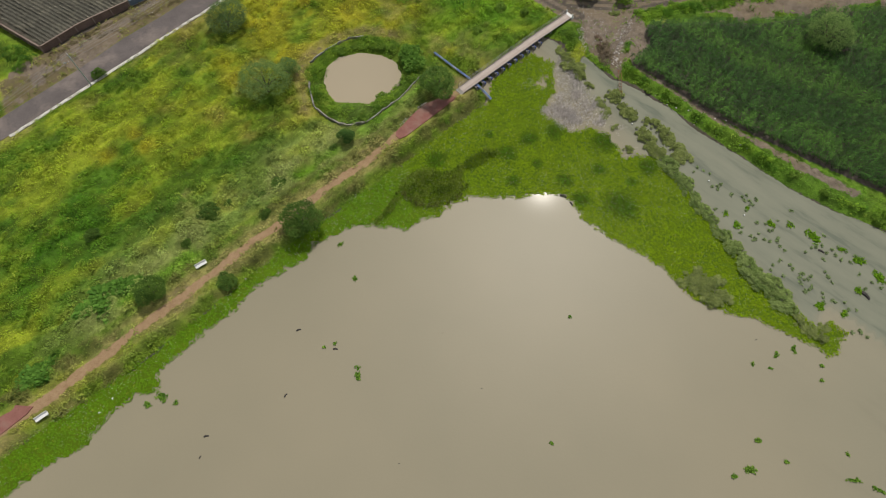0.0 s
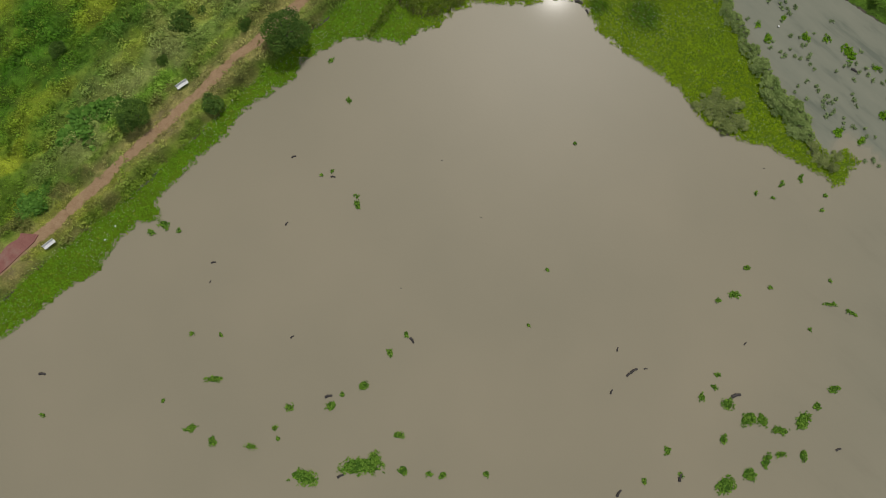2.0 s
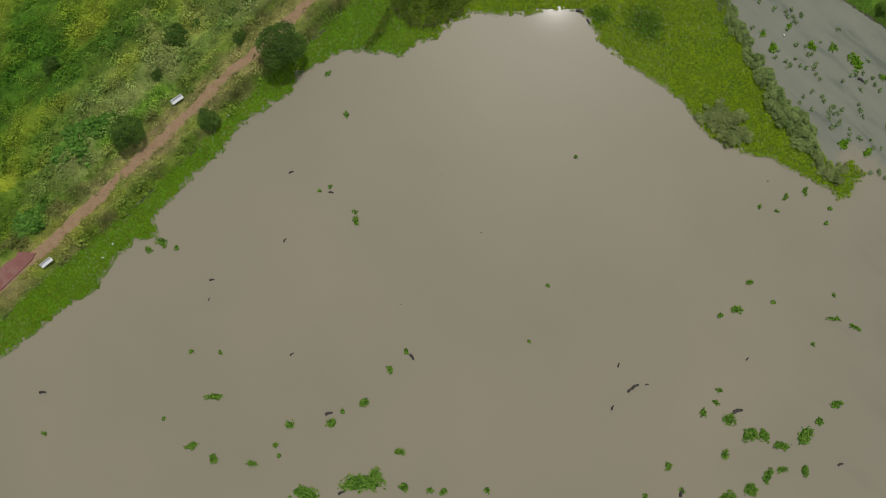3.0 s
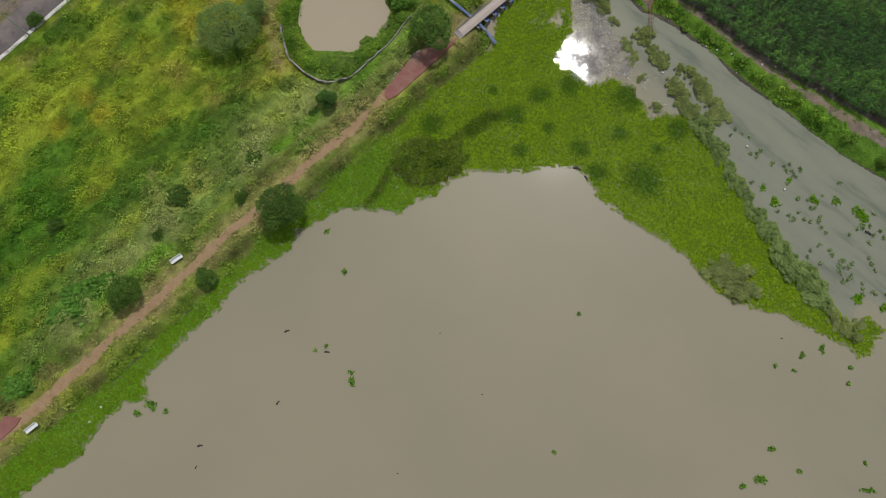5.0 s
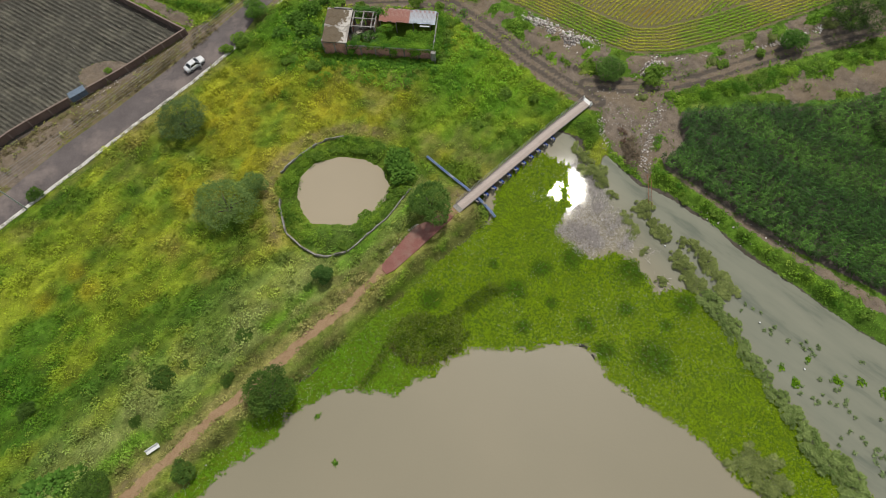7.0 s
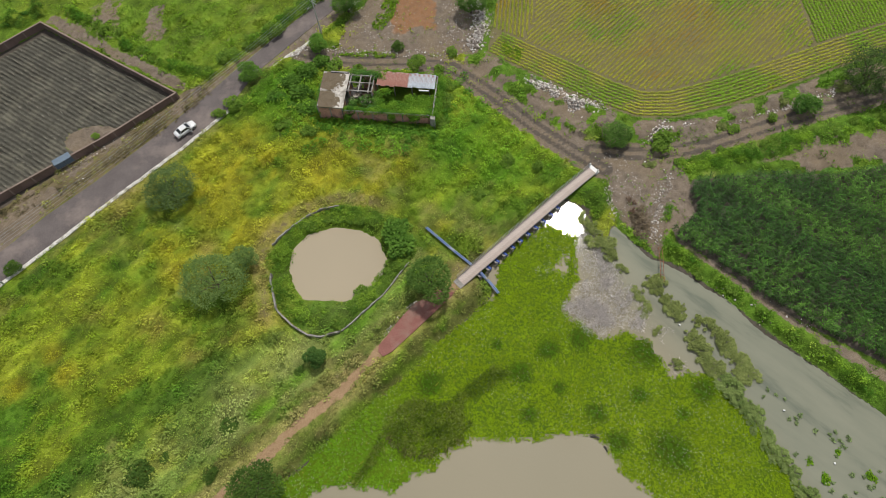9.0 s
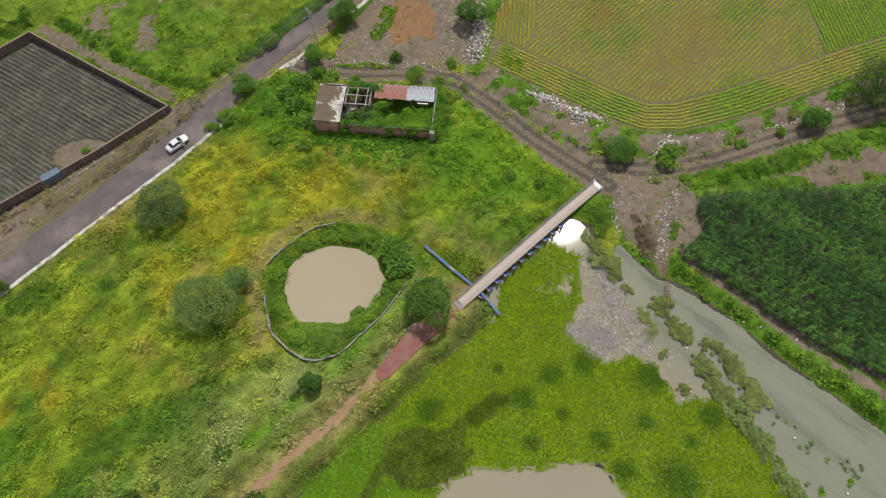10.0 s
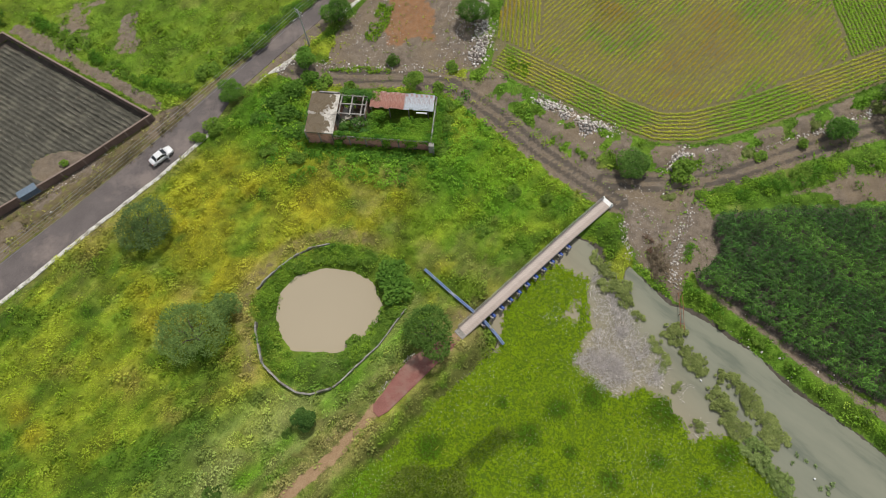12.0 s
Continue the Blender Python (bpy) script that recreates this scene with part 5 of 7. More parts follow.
DEEP = ((0.039, 0.091, 0.016), (0.133, 0.231, 0.036))
GREY = ((0.090, 0.170, 0.038), (0.270, 0.390, 0.110))
FRESH = ((0.075, 0.165, 0.020), (0.250, 0.400, 0.050))
OLIVE = ((0.150, 0.200, 0.058), (0.400, 0.460, 0.150))
tree(-29.6, 49.3, 4.0, 5.2, 0.9, 11050, 0.31, *DEEP, "dark green round tree beside the footpath", 301, 0.55, lobes=26)
tree(-54.0, 34.9, 2.8, 3.8, 0.7, 7140, 0.27, *DEEP, "small dark green bushy tree beside the footpath", 302, 0.55, lobes=22)
tree(-4.9, 80.2, 4.3, 5.6, 1.0, 12750, 0.31, (0.046, 0.108, 0.017), (0.163, 0.280, 0.049), "dense round green tree at the bridge end", 303, 0.55, lobes=28)
tree(-40.3, 80.6, 5.3, 6.0, 1.0, 14450, 0.27, *GREY, "wide grey-green mesquite tree in the meadow", 304, 0.4, 30)
tree(-36.6, 85.0, 2.7, 4.4, 0.9, 5100, 0.25, *GREY, "small grey-green mesquite tree in the meadow", 305, 0.4, 16)
tree(-51.9, 99.0, 4.6, 5.2, 0.9, 11900, 0.27, (0.070, 0.123, 0.036), (0.178, 0.263, 0.087), "grey-green mesquite tree near the lane", 306, 0.4, 26)
tree(76.6, 121.4, 5.8, 6.2, 1.0, 13500, 0.32, (0.032, 0.070, 0.015), (0.105, 0.170, 0.042), "large dark green tree at the track side", 307, 0.35, 26)
tree(78.5, 95.6, 5.0, 6.0, 1.6, 11900, 0.28, *GREY, "pale grey-green tree standing in the maize", 308, 0.35, 26)
tree(-23.3, 143.8, 3.0, 4.2, 0.8, 7650, 0.28, (0.046, 0.123, 0.017), (0.155, 0.298, 0.042), "leafy green tree beside the lane kerb", 309, lobes=20)
tree(2.6, 142.5, 3.2, 4.4, 0.8, 7650, 0.28, (0.046, 0.123, 0.017), (0.147, 0.271, 0.042), "leafy green tree by the rubble bank", 310, lobes=20)
tree(-8.4, 127.2, 1.9, 3.6, 0.8, 4420, 0.25, *FRESH, "bright green young tree behind the ruin", 311, lobes=14)
tree(63.9, 115.2, 2.5, 3.4, 0.6, 5440, 0.27, (0.046, 0.131, 0.020), (0.147, 0.306, 0.042), "round green tree on the track verge", 312, lobes=16)
tree(28.8, 109.6, 2.9, 3.2, 0.4, 6120, 0.27, (0.054, 0.131, 0.022), (0.171, 0.306, 0.056), "bushy green tree at the track fork", 313, lobes=18)
tree(-28.6, 133.4, 2.2, 3.2, 0.5, 5100, 0.25, (0.062, 0.166, 0.020), (0.186, 0.367, 0.049), "round green tree beside the street pole", 314, lobes=16)
tree(-41.8, 126.3, 2.3, 3.3, 0.5, 5100, 0.25, (0.062, 0.158, 0.020), (0.178, 0.341, 0.045), "bushy green tree at the lane edge", 315, lobes=16)
tree(-22.9, 68.4, 1.7, 3.4, 0.5, 3740, 0.24, (0.039, 0.105, 0.020), (0.124, 0.228, 0.045), "slender dark green sapling below the basin wall", 316, lobes=12)


def bush_proto(x, y, r, seed, tones, label, squash=0.9, n=1150, leaf=0.24, ragged=0.35, dead=0, open_=0.35, slim=0.6):
    b = thing("bush", Matrix.Translation((x, y, max(0.0, land_at(x, y)))) @ Matrix.Diagonal((r, r, r, 1)), label, "bush")
    g = random.Random(seed)
    bm = bmesh.new()
    for k in range(7 + dead):
        a = g.uniform(0, 6.28)
        rr = g.uniform(0.3, 0.9)
        tube(bm, (0, 0, -0.1), (math.cos(a) * rr, math.sin(a) * rr, g.uniform(0.3, 0.9) * squash), 0.03, 0.008, 5)
    part("stems", bm, M_BARK if not dead else M_TWIG, b)
    mesh_part("foliage", crown_mesh("foliage", seed, n, 1.0, squash, 0.08, leaf, *tones, 13 + int(8 * open_), ragged, open_, slim), b)
    return b


def bushes(proto, rows):
    for x, y, r in rows:
        g = random.Random(int(x * 31 + y * 17))
        copy_thing(proto, Matrix.Translation((x, y, max(0.0, land_at(x, y)) - 0.05)) @ Matrix.Rotation(g.uniform(0, 6.28), 4, "Z") @ Matrix.Diagonal((g.uniform(0.8, 1.35), g.uniform(0.75, 1.2), g.uniform(0.7, 1.25), 1)) @ Matrix.Diagonal((r / proto.scale[0],) * 3 + (1,)))


def row_of(line, spacing, r0, r1, spread, seed):
    g = random.Random(seed)
    return [(p.x + g.uniform(-spread, spread), p.y + g.uniform(-spread, spread), g.uniform(r0, r1)) for p, _ in along(line, spacing)]


dark_bush = bush_proto(-47.5, 51.2, 2.0, 401, DEEP, "rounded dark green shrub in the meadow", 1.0, 1900, 0.17)
bushes(dark_bush, [(-68.2, 46.2, 1.4), (-41.8, 37.8, 1.6), (-50.2, 44.8, 1.1), (-36.9, 51.2, 1.2), (-35.2, 57.8, 1.3), (-76.9, 84.6, 1.3), (-38.3, 55.8, 0.9), (-44.0, 53.6, 0.8), (-25.3, 66.6, 0.8), (-12.4, 133.4, 1.3)])
thicket = bush_proto(-62.6, 33.4, 2.6, 402, ((0.075, 0.190, 0.026), (0.210, 0.420, 0.060)), "broad-leaved blue-green thicket near the footpath", 0.6, 1300, 0.34, 0.25)
bushes(thicket, [(-60.2, 35.4, 2.2), (-65.0, 31.6, 2.0), (-61.0, 31.6, 1.8), (-70.4, 20.6, 1.7), (-69.4, 22.6, 1.4), (-72.0, 18.8, 1.4), (-68.0, 25.0, 1.2), (-58.2, 37.4, 1.5)])
fresh_bush = bush_proto(-44.0, 119.2, 1.8, 403, FRESH, "bright green leafy bush", 0.8, 1050, 0.22)
bushes(fresh_bush, [(-1.4, 131.6, 1.3), (36.8, 108.4, 2.0), (-46.6, 117.2, 1.2), (-3.2, 113.8, 1.2), (-2.6, 119.0, 1.6), (-2.2, 123.0, 1.5), (-25.0, 128.6, 1.6), (-20.0, 127.6, 1.2), (-4.0, 126.6, 1.5), (12.8, 121.8, 1.0), (19.0, 118.0, 0.8), (58, 113.6, 1.1), (50.5, 111.4, 1.0),
                    (-20.4, 74.4, 0.9), (-16.4, 80.0, 1.3), (-28.5, 112.5, 1.4), (-22, 110.6, 1.3), (-15, 109.8, 1.3), (-9, 109.4, 1.3), (-33.5, 114.5, 1.5), (8.5, 105.0, 1.3), (14, 103.8, 1.2), (3.0, 98.0, 1.2), (-70.0, 112.6, 0.7)]
       + row_of([(-47.2, 130.8), (-42.0, 135.6), (-36.8, 141.8), (-30.2, 148.4), (-18, 163)], 2.3, 1.0, 1.8, 1.0, 1) + row_of([(-84.4, 145.9), (-72.5, 138.2), (-63.9, 132.4), (-54.9, 128.2), (-49.5, 126.6)], 2.8, 0.8, 1.4, 0.7, 2)
       + row_of([(40, 104.3), (46, 105), (52.5, 106.2), (60, 108.4), (66, 109.8), (72, 111.4), (84, 115)], 2.6, 0.8, 1.4, 0.9, 3)
       + row_of([(36.4, 87.4), (39.2, 83.0), (43.4, 79.6), (48.9, 75.2), (53.2, 71.4), (57.1, 67.2), (61.5, 63.4), (70, 57), (78, 52)], 5.5, 0.6, 1.1, 0.5, 4)
       + row_of([(-12.1, 92.4), (-9.6, 90.0), (-9.2, 86.8), (-11.6, 83.0), (-15.5, 78.8), (-19.5, 76.0)], 1.6, 0.8, 1.5, 0.5, 5) + row_of([(-27.8, 92.4), (-23.5, 94.2), (-17.5, 94.0), (-13.5, 92.4)], 1.7, 0.7, 1.2, 0.4, 6))
def hedge(line, width, height, name, label, seed, tones=((0.080, 0.210, 0.016), (0.260, 0.450, 0.034)), density=9):
    """One unbroken ragged strip of growth along a line."""
    g = np.random.default_rng(seed)
    st = along(line, 0.25)
    n = int(len(st) * 0.25 * width * 2 * density)
    k = g.integers(0, len(st), n)
    off = g.uniform(-1, 1, n)
    px = np.array([st[i][0].x - math.sin(st[i][1]) * o * width for i, o in zip(k, off)])
    py = np.array([st[i][0].y + math.cos(st[i][1]) * o * width for i, o in zip(k, off)])
    swell = fbm(px, py, 3.0, seed, 3)
    ok = np.abs(off) < 0.35 + 1.1 * swell
    ok &= g.random(n) < step(fbm(px, py, 4.0, seed + 5, 3), 0.30, 0.48)
    px, py, off, swell = px[ok], py[ok], off[ok], swell[ok]
    top = height * (0.25 + 1.3 * step(swell, 0.3, 0.7)) * (1 - off ** 2)
    z = np.maximum(land(px, py), 0) + 0.1 + top * g.uniform(0.75, 1.05, len(px))
    c = blend(*tones, np.clip(step(fbm(px, py, 2.4, seed + 9, 3), 0.3, 0.68) + g.normal(0, 0.12, len(px)), 0, 1))
    size = g.uniform(0.22, 0.5, len(px))
    v, col = clumps(g, px, py, z - 0.15, size, size, 11, c, 0.62, 0.25)
    stuff(name, v, col, label, "hedge")


hedge([(34.4, 88.6), (37.0, 86.2), (39.6, 83.2), (43.0, 80.4), (45.8, 78.0), (48.2, 75.2), (51.2, 72.6), (54.2, 70.0), (57.0, 67.4), (61.5, 63.0), (70, 56.8), (78, 52)], 0.85, 0.8, "bank_growth", "ragged bright green growth along the channel bank", 901, density=6)
hedge([(39.4, 103.9), (45, 104.4), (52.5, 105.8), (60, 107.8), (66, 109.2), (72, 110.8), (84, 114.5)], 1.9, 0.9, "track_growth", "ragged green growth along the dirt track", 903)
hedge([(-47.2, 130.8), (-42.0, 135.6), (-36.8, 141.8), (-30.2, 148.4), (-18, 163)], 1.7, 1.2, "lane_growth", "overgrown green hedge along the lane", 905)
hedge([(-84.4, 145.9), (-72.5, 138.2), (-63.9, 132.4), (-54.9, 128.2), (-49.5, 126.6)], 1.5, 1.0, "field_growth", "overgrown green strip beside the field wall", 907)
hedge([(-31.4, 84), (-30.0, 90.2), (-26.8, 92.9), (-21.8, 94.6), (-16.5, 94.2), (-11.2, 91.6), (-9.4, 88.6), (-11.6, 84.4), (-15.5, 79.4), (-20.0, 75.4), (-25.0, 75.2), (-29.2, 78.4), (-31.2, 82)], 1.6, 0.7, "basin_growth", "green weeds crowding the bank of the basin", 909, ((0.085, 0.190, 0.018), (0.240, 0.400, 0.034)))
hedge([(30.4, 95.0), (31.2, 92.4), (30.8, 89.6)], 1.5, 0.6, "dry_brush", "brown dry brush on the trodden clearing", 911, ((0.110, 0.085, 0.055), (0.240, 0.190, 0.125)))
hedge([(29.6, 97.6), (29.0, 94.2), (30.0, 91.0)], 1.3, 0.3, "dry_brush", "reddish-brown dry weeds on the trodden clearing", 919, ((0.130, 0.080, 0.055), (0.270, 0.185, 0.120)), 5)
hedge([(36.4, 95.6), (35.0, 92.2)], 0.8, 0.4, "grass_strip", "strip of fresh grass beside the loose stones", 913)
hedge([(-90, 88.0), (-82, 95.6), (-72, 103.0), (-63, 110.8), (-56.5, 117.0), (-50, 124)], 2.1, 0.08, "verge_grass", "dry brown grass on the lane verge", 915, ((0.10, 0.085, 0.045), (0.22, 0.185, 0.090)), 4.5)
hedge([(-90.6, 147.0), (-94.6, 143.6), (-101, 139)], 2.6, 2.0, "field_corner_growth", "dark green thicket behind the corner of the field wall", 921, ((0.045, 0.125, 0.014), (0.150, 0.300, 0.030)))
hedge([(-92.5, 87.6), (-100, 90.6), (-112, 97)], 3.4, 1.6, "roadside_growth", "dark green thicket outside the field wall", 917, ((0.045, 0.125, 0.014), (0.150, 0.300, 0.030)))
thicker = bush_proto(-10.2, 88.2, 2.4, 406, ((0.054, 0.149, 0.017), (0.171, 0.324, 0.042)), "dense green shrubs on the basin bank", 0.7, 1500, 0.26)
bushes(thicker, [(-11.4, 90.8, 2.0), (-30.2, 126.6, 2.4), (-31.0, 121.4, 2.1), (-33.6, 124.4, 1.9), (-29.4, 118.0, 1.7), (-32.2, 118.2, 1.5), (-27.8, 129.8, 1.6), (-36.0, 121.0, 1.5)])
olive_bush = bush_proto(32.4, 81.0, 1.3, 404, OLIVE, "olive-green half-drowned willow bush in the shallow water", 0.8, 2600, 0.27, 1.0, 26, 1.25, 0.20)
bushes(olive_bush, [(23.9, 89.0, 1.6), (22.6, 91.8, 1.3), (25.0, 86.6, 1.3), (26.8, 83.8, 0.9), (29.0, 79.4, 0.9), (29.6, 76.6, 1.1), (31.2, 73.0, 0.7), (33.2, 67.6, 0.9), (21.3, 93.8, 0.9), (35.6, 77.0, 0.8), (37.6, 74.6, 0.9),
                    (42.4, 38.2, 1.7), (44.2, 36.2, 1.7), (40.8, 39.6, 1.4), (44.8, 38.4, 1.6), (42.8, 40.6, 1.3), (46.3, 35.9, 1.3), (60.0, 30.6, 1.3), (61.6, 29.2, 1.1), (62.8, 31.0, 0.9), (58.6, 31.8, 1.2), (72.5, 121.4, 1.6), (60.5, 117.6, 1.2), (48.5, 112.4, 0.9), (34.2, 104.2, 0.9)]
       + row_of([(31.6, 82.0), (33.2, 78.6), (35.0, 75.6)], 1.15, 0.9, 1.35, 0.35, 7) + row_of([(39.6, 73.4), (41.6, 70.4), (43.2, 67.6), (45.2, 64.8)], 1.15, 0.9, 1.4, 0.35, 8)
       + row_of([(36.2, 72.4), (37.6, 69.0), (39.4, 66.2)], 1.1, 0.9, 1.4, 0.35, 9))
grey_bush = bush_proto(41.0, 63.6, 1.5, 405, ((0.110, 0.190, 0.040), (0.380, 0.480, 0.160)), "grey-green willow scrub along the raft edge", 0.9, 2300, 0.25, 1.0, 14, 1.2, 0.24)
bushes(grey_bush, row_of([(40.4, 64.8), (43.0, 59.6), (45.2, 54.8), (47.2, 50.6), (50.0, 46.2), (53.0, 42.2), (55.4, 38.8), (57.4, 36.0)], 0.8, 0.45, 1.35, 0.8, 10) + row_of([(51.6, 42.0), (54.2, 38.6), (56.4, 35.4), (58.0, 33.6)], 0.9, 0.7, 1.5, 0.9, 11))

# ---- floating plants and driftwood ----
def raft(x, y, rx, ry, turn, seed, tone=((0.105, 0.235, 0.026), (0.230, 0.390, 0.050)), sparse=0.5):
    g = np.random.default_rng(seed)
    rx, ry = rx * 0.88, ry * 0.88
    n = max(10, int(rx * ry * 4 * (15 if sparse < 0.6 else 8)))
    u, w = g.uniform(-1, 1, n), g.uniform(-1, 1, n)
    keep = np.hypot(u, w) + 1.5 * sparse * (fbm(u * rx + seed * 7, w * ry, max(0.5, 0.5 * min(rx, ry)), seed, 3) - 0.5) * 2 < 0.95
    u, w = u[keep], w[keep]
    if len(u) < 3:
        u, w = np.array([0.0, 0.3, -0.2]), np.array([0.0, 0.1, 0.3])
    c, s = math.cos(radians(turn)), math.sin(radians(turn))
    px, py = u * rx * c - w * ry * s, u * rx * s + w * ry * c
    v, col = tufts(g, px, py, np.full(len(px), 0.03), 6, 0.21, 0.165, (0.1, 0.95), blend(*tone, g.random(len(px))), 0.08, 0.2, 0.05)
    a = np.linspace(0, 2 * np.pi, 13)[:-1]
    rad = 0.6 + 0.3 * g.random(12)
    ring = np.c_[(np.cos(a) * rx * c - np.sin(a) * ry * s) * rad, (np.cos(a) * rx * s + np.sin(a) * ry * c) * rad, np.full(12, 0.015)]
    roots = np.stack([ring * [0.02, 0.02, 1], ring, np.roll(ring, -1, 0), np.roll(ring, -1, 0) * [0.02, 0.02, 1]], 1).reshape(-1, 3)
    v, col = np.r_[v, roots], np.r_[col, np.tile(np.array(tone[0]) * (0.6 if sparse > 0.3 else 0.95), (len(roots), 1))]
    ob = new("hyacinth_clump", mesh_arrays("hyacinth_clump", v, leaf_faces(len(v) // 4), M_LEAF, col))
    ob.location = (x, y, 0.0)
    big = rx * ry > 2
    return tagged(ob, "drifting raft of green water hyacinth" if big else "small drifting clump of green water hyacinth", "water plants", "drifting hyacinth")


_s = 500
for x, y, rx, ry, turn in ((-8.6, 0.0, 0.5, 0.7, 20), (-11.2, -3.1, 0.6, 0.8, 40), (-39.9, -7.9, 1.7, 0.6, 5), (-43.3, -15.9, 1.4, 0.7, 25), (-39.7, -17.9, 0.9, 1.0, 0), (-33.5, -18.6, 1.2, 0.55, -8), (-29.0, -17.3, 0.6, 0.5, 30),
                           (-27.4, -12.2, 0.8, 0.8, 0), (-20.6, -11.9, 1.1, 0.9, 20), (-15.3, -8.6, 0.8, 1.1, -30), (-9.4, -16.3, 1.2, 0.7, 5), (-24.6, -23.3, 3.0, 1.5, -12), (-15.4, -21.4, 4.4, 1.7, 4), (-13.2, -20.4, 1.2, 1.8, 10),
                           (-8.6, -21.9, 1.0, 1.0, 0), (-4.4, -22.4, 0.7, 0.6, 20), (-2.1, -22.5, 0.8, 0.7, 0), (4.9, -22.2, 0.6, 0.6, 0), (-29.7, -15.6, 0.5, 0.6, 0), (-18.8, -10.0, 0.5, 0.6, 10)):
    raft(x, y, rx, ry, turn, _s)
    _s += 1
for x, y, rx, ry, turn in ((45.3, 7.5, 1.1, 0.7, -15), (42.7, 6.5, 0.6, 0.5, 0), (42.4, -5.7, 0.7, 0.5, 0), (41.8, -7.6, 0.9, 0.4, -30), (39.8, -9.3, 0.7, 0.8, 0), (44.0, -10.3, 1.2, 1.1, 0), (47.4, -12.6, 1.9, 1.4, 20), (49.6, -12.8, 1.6, 1.0, -60),
                           (52.4, -14.4, 1.8, 0.8, -10), (56.2, -12.6, 1.3, 2.0, -25), (58.4, -10.3, 1.0, 0.7, 20), (61.2, -7.5, 1.1, 0.8, 0), (56.0, -18.3, 0.8, 1.2, 0), (47.3, -21.5, 1.5, 1.3, 20), (50.1, -19.3, 0.8, 1.6, -20),
                           (52.4, -18.2, 1.2, 0.5, 10), (43.4, -23.3, 2.0, 1.6, 25), (34.2, -17.9, 0.7, 0.9, 0), (43.2, -15.9, 0.8, 0.9, 0), (30.4, -22.9, 0.6, 0.7, 0), (36.3, -21.8, 0.5, 0.8, 0), (64.6, 4.8, 1.5, 0.4, -28), (61.0, 6.2, 1.4, 0.35, -10)):
    raft(x, y, rx, ry, turn, _s)
    _s += 1
for x, y, rx, ry, turn in ((-19.1, 38.9, 0.7, 0.5, 0), (-17.2, 21.2, 0.6, 0.9, 10), (-17.3, 22.6, 0.4, 0.4, 0), (19.0, 32.4, 0.35, 0.35, 0), (14.6, 11.0, 0.35, 0.3, 0), (11.5, 1.9, 0.3, 0.3, 0), (-43.8, -0.6, 0.4, 0.25, 0), (-39.1, -0.7, 0.4, 0.6, 30), (-48.1, -11.6, 0.4, 0.5, 0),
                           (-67.6, -14.2, 0.5, 0.3, 0), (47.4, 11.9, 0.7, 0.5, 0), (53.3, 25.8, 0.8, 0.4, 50), (49.1, 24.2, 0.35, 0.55, 0), (51.9, 23.7, 0.5, 0.35, -30), (60.0, 21.8, 0.4, 0.4, 0), (51.3, 8.8, 0.4, 0.35, 0), (61.0, 10.0, 0.35, 0.4, 0), (57.6, 2.0, 0.4, 0.35, 0),
                           (-49.4, 17.4, 1.2, 0.9, -30), (-51.4, 16.0, 0.7, 0.6, 0), (-46.8, 16.4, 0.5, 0.4, -40), (56.6, 27.0, 0.6, 0.8, 20), (60.6, 24.2, 0.4, 0.4, 0), (-21.6, 26.9, 0.4, 0.4, 0), (-23.4, 26.2, 0.4, 0.25, 0), (-22.4, 45.8, 0.5, 0.4, 0)):
    raft(x, y, rx, ry, turn, _s)
    _s += 1
PALEGREEN = ((0.200, 0.270, 0.120), (0.300, 0.390, 0.170))
for x, y, rx, ry, turn, bright in ((65.2, 48.6, 1.4, 2.4, 30, 1), (67.0, 46.4, 1.0, 1.4, 0, 0), (68.2, 44.6, 1.2, 0.6, 0, 0), (61.6, 51.0, 0.9, 1.0, 60, 1), (57.9, 51.2, 1.0, 1.2, 0, 1), (55.6, 51.0, 0.6, 0.8, 0, 0), (51.5, 50.9, 0.9, 1.1, 0, 1), (50.0, 53.2, 0.9, 0.6, 0, 1), (54.2, 54.6, 0.7, 0.7, 0, 1),
                                   (55.6, 47.4, 1.6, 1.0, -50, 0), (57.5, 45.2, 2.0, 1.4, -50, 0), (58.0, 48.0, 0.6, 0.5, 0, 0), (58.4, 41.8, 1.4, 1.0, 0, 0), (60.6, 39.6, 0.9, 0.9, 0, 0), (62.0, 37.4, 1.4, 1.3, 40, 0), (63.0, 35.0, 1.2, 1.4, 10, 1), (65.0, 36.0, 0.8, 0.8, 0, 0), (70.6, 38.0, 1.0, 1.3, 60, 1),
                                   (72.2, 43.8, 1.8, 1.2, -10, 1), (75.0, 40.6, 1.4, 2.0, 30, 1), (69.8, 46.0, 1.3, 0.6, 0, 1), (66.8, 33.4, 1.2, 0.8, 30, 1), (68.6, 30.4, 0.6, 0.5, 0, 0), (53.4, 57.2, 0.8, 0.6, 0, 0), (49.2, 59.4, 1.0, 0.6, 30, 0), (46.6, 63.0, 0.6, 0.5, 0, 0), (56.0, 56.0, 1.1, 0.5, 20, 0), (62.6, 41.0, 0.5, 0.7, 0, 0), (66.0, 40.2, 0.4, 0.4, 0, 0)):
    if bright:
        raft(x, y, rx * 0.8, ry * 0.8, turn, _s, ((0.130, 0.300, 0.012), (0.230, 0.400, 0.020)), 0.4)
    _g = random.Random(_s)
    for _ in range(2 if bright else 4):
        raft(x + _g.gauss(0, 0.75 * rx + 0.3), y + _g.gauss(0, 0.75 * ry + 0.3), _g.uniform(0.18, 0.5), _g.uniform(0.15, 0.36), _g.uniform(0, 180), _s, PALEGREEN, 0.2)
        _s += 1
    _s += 1


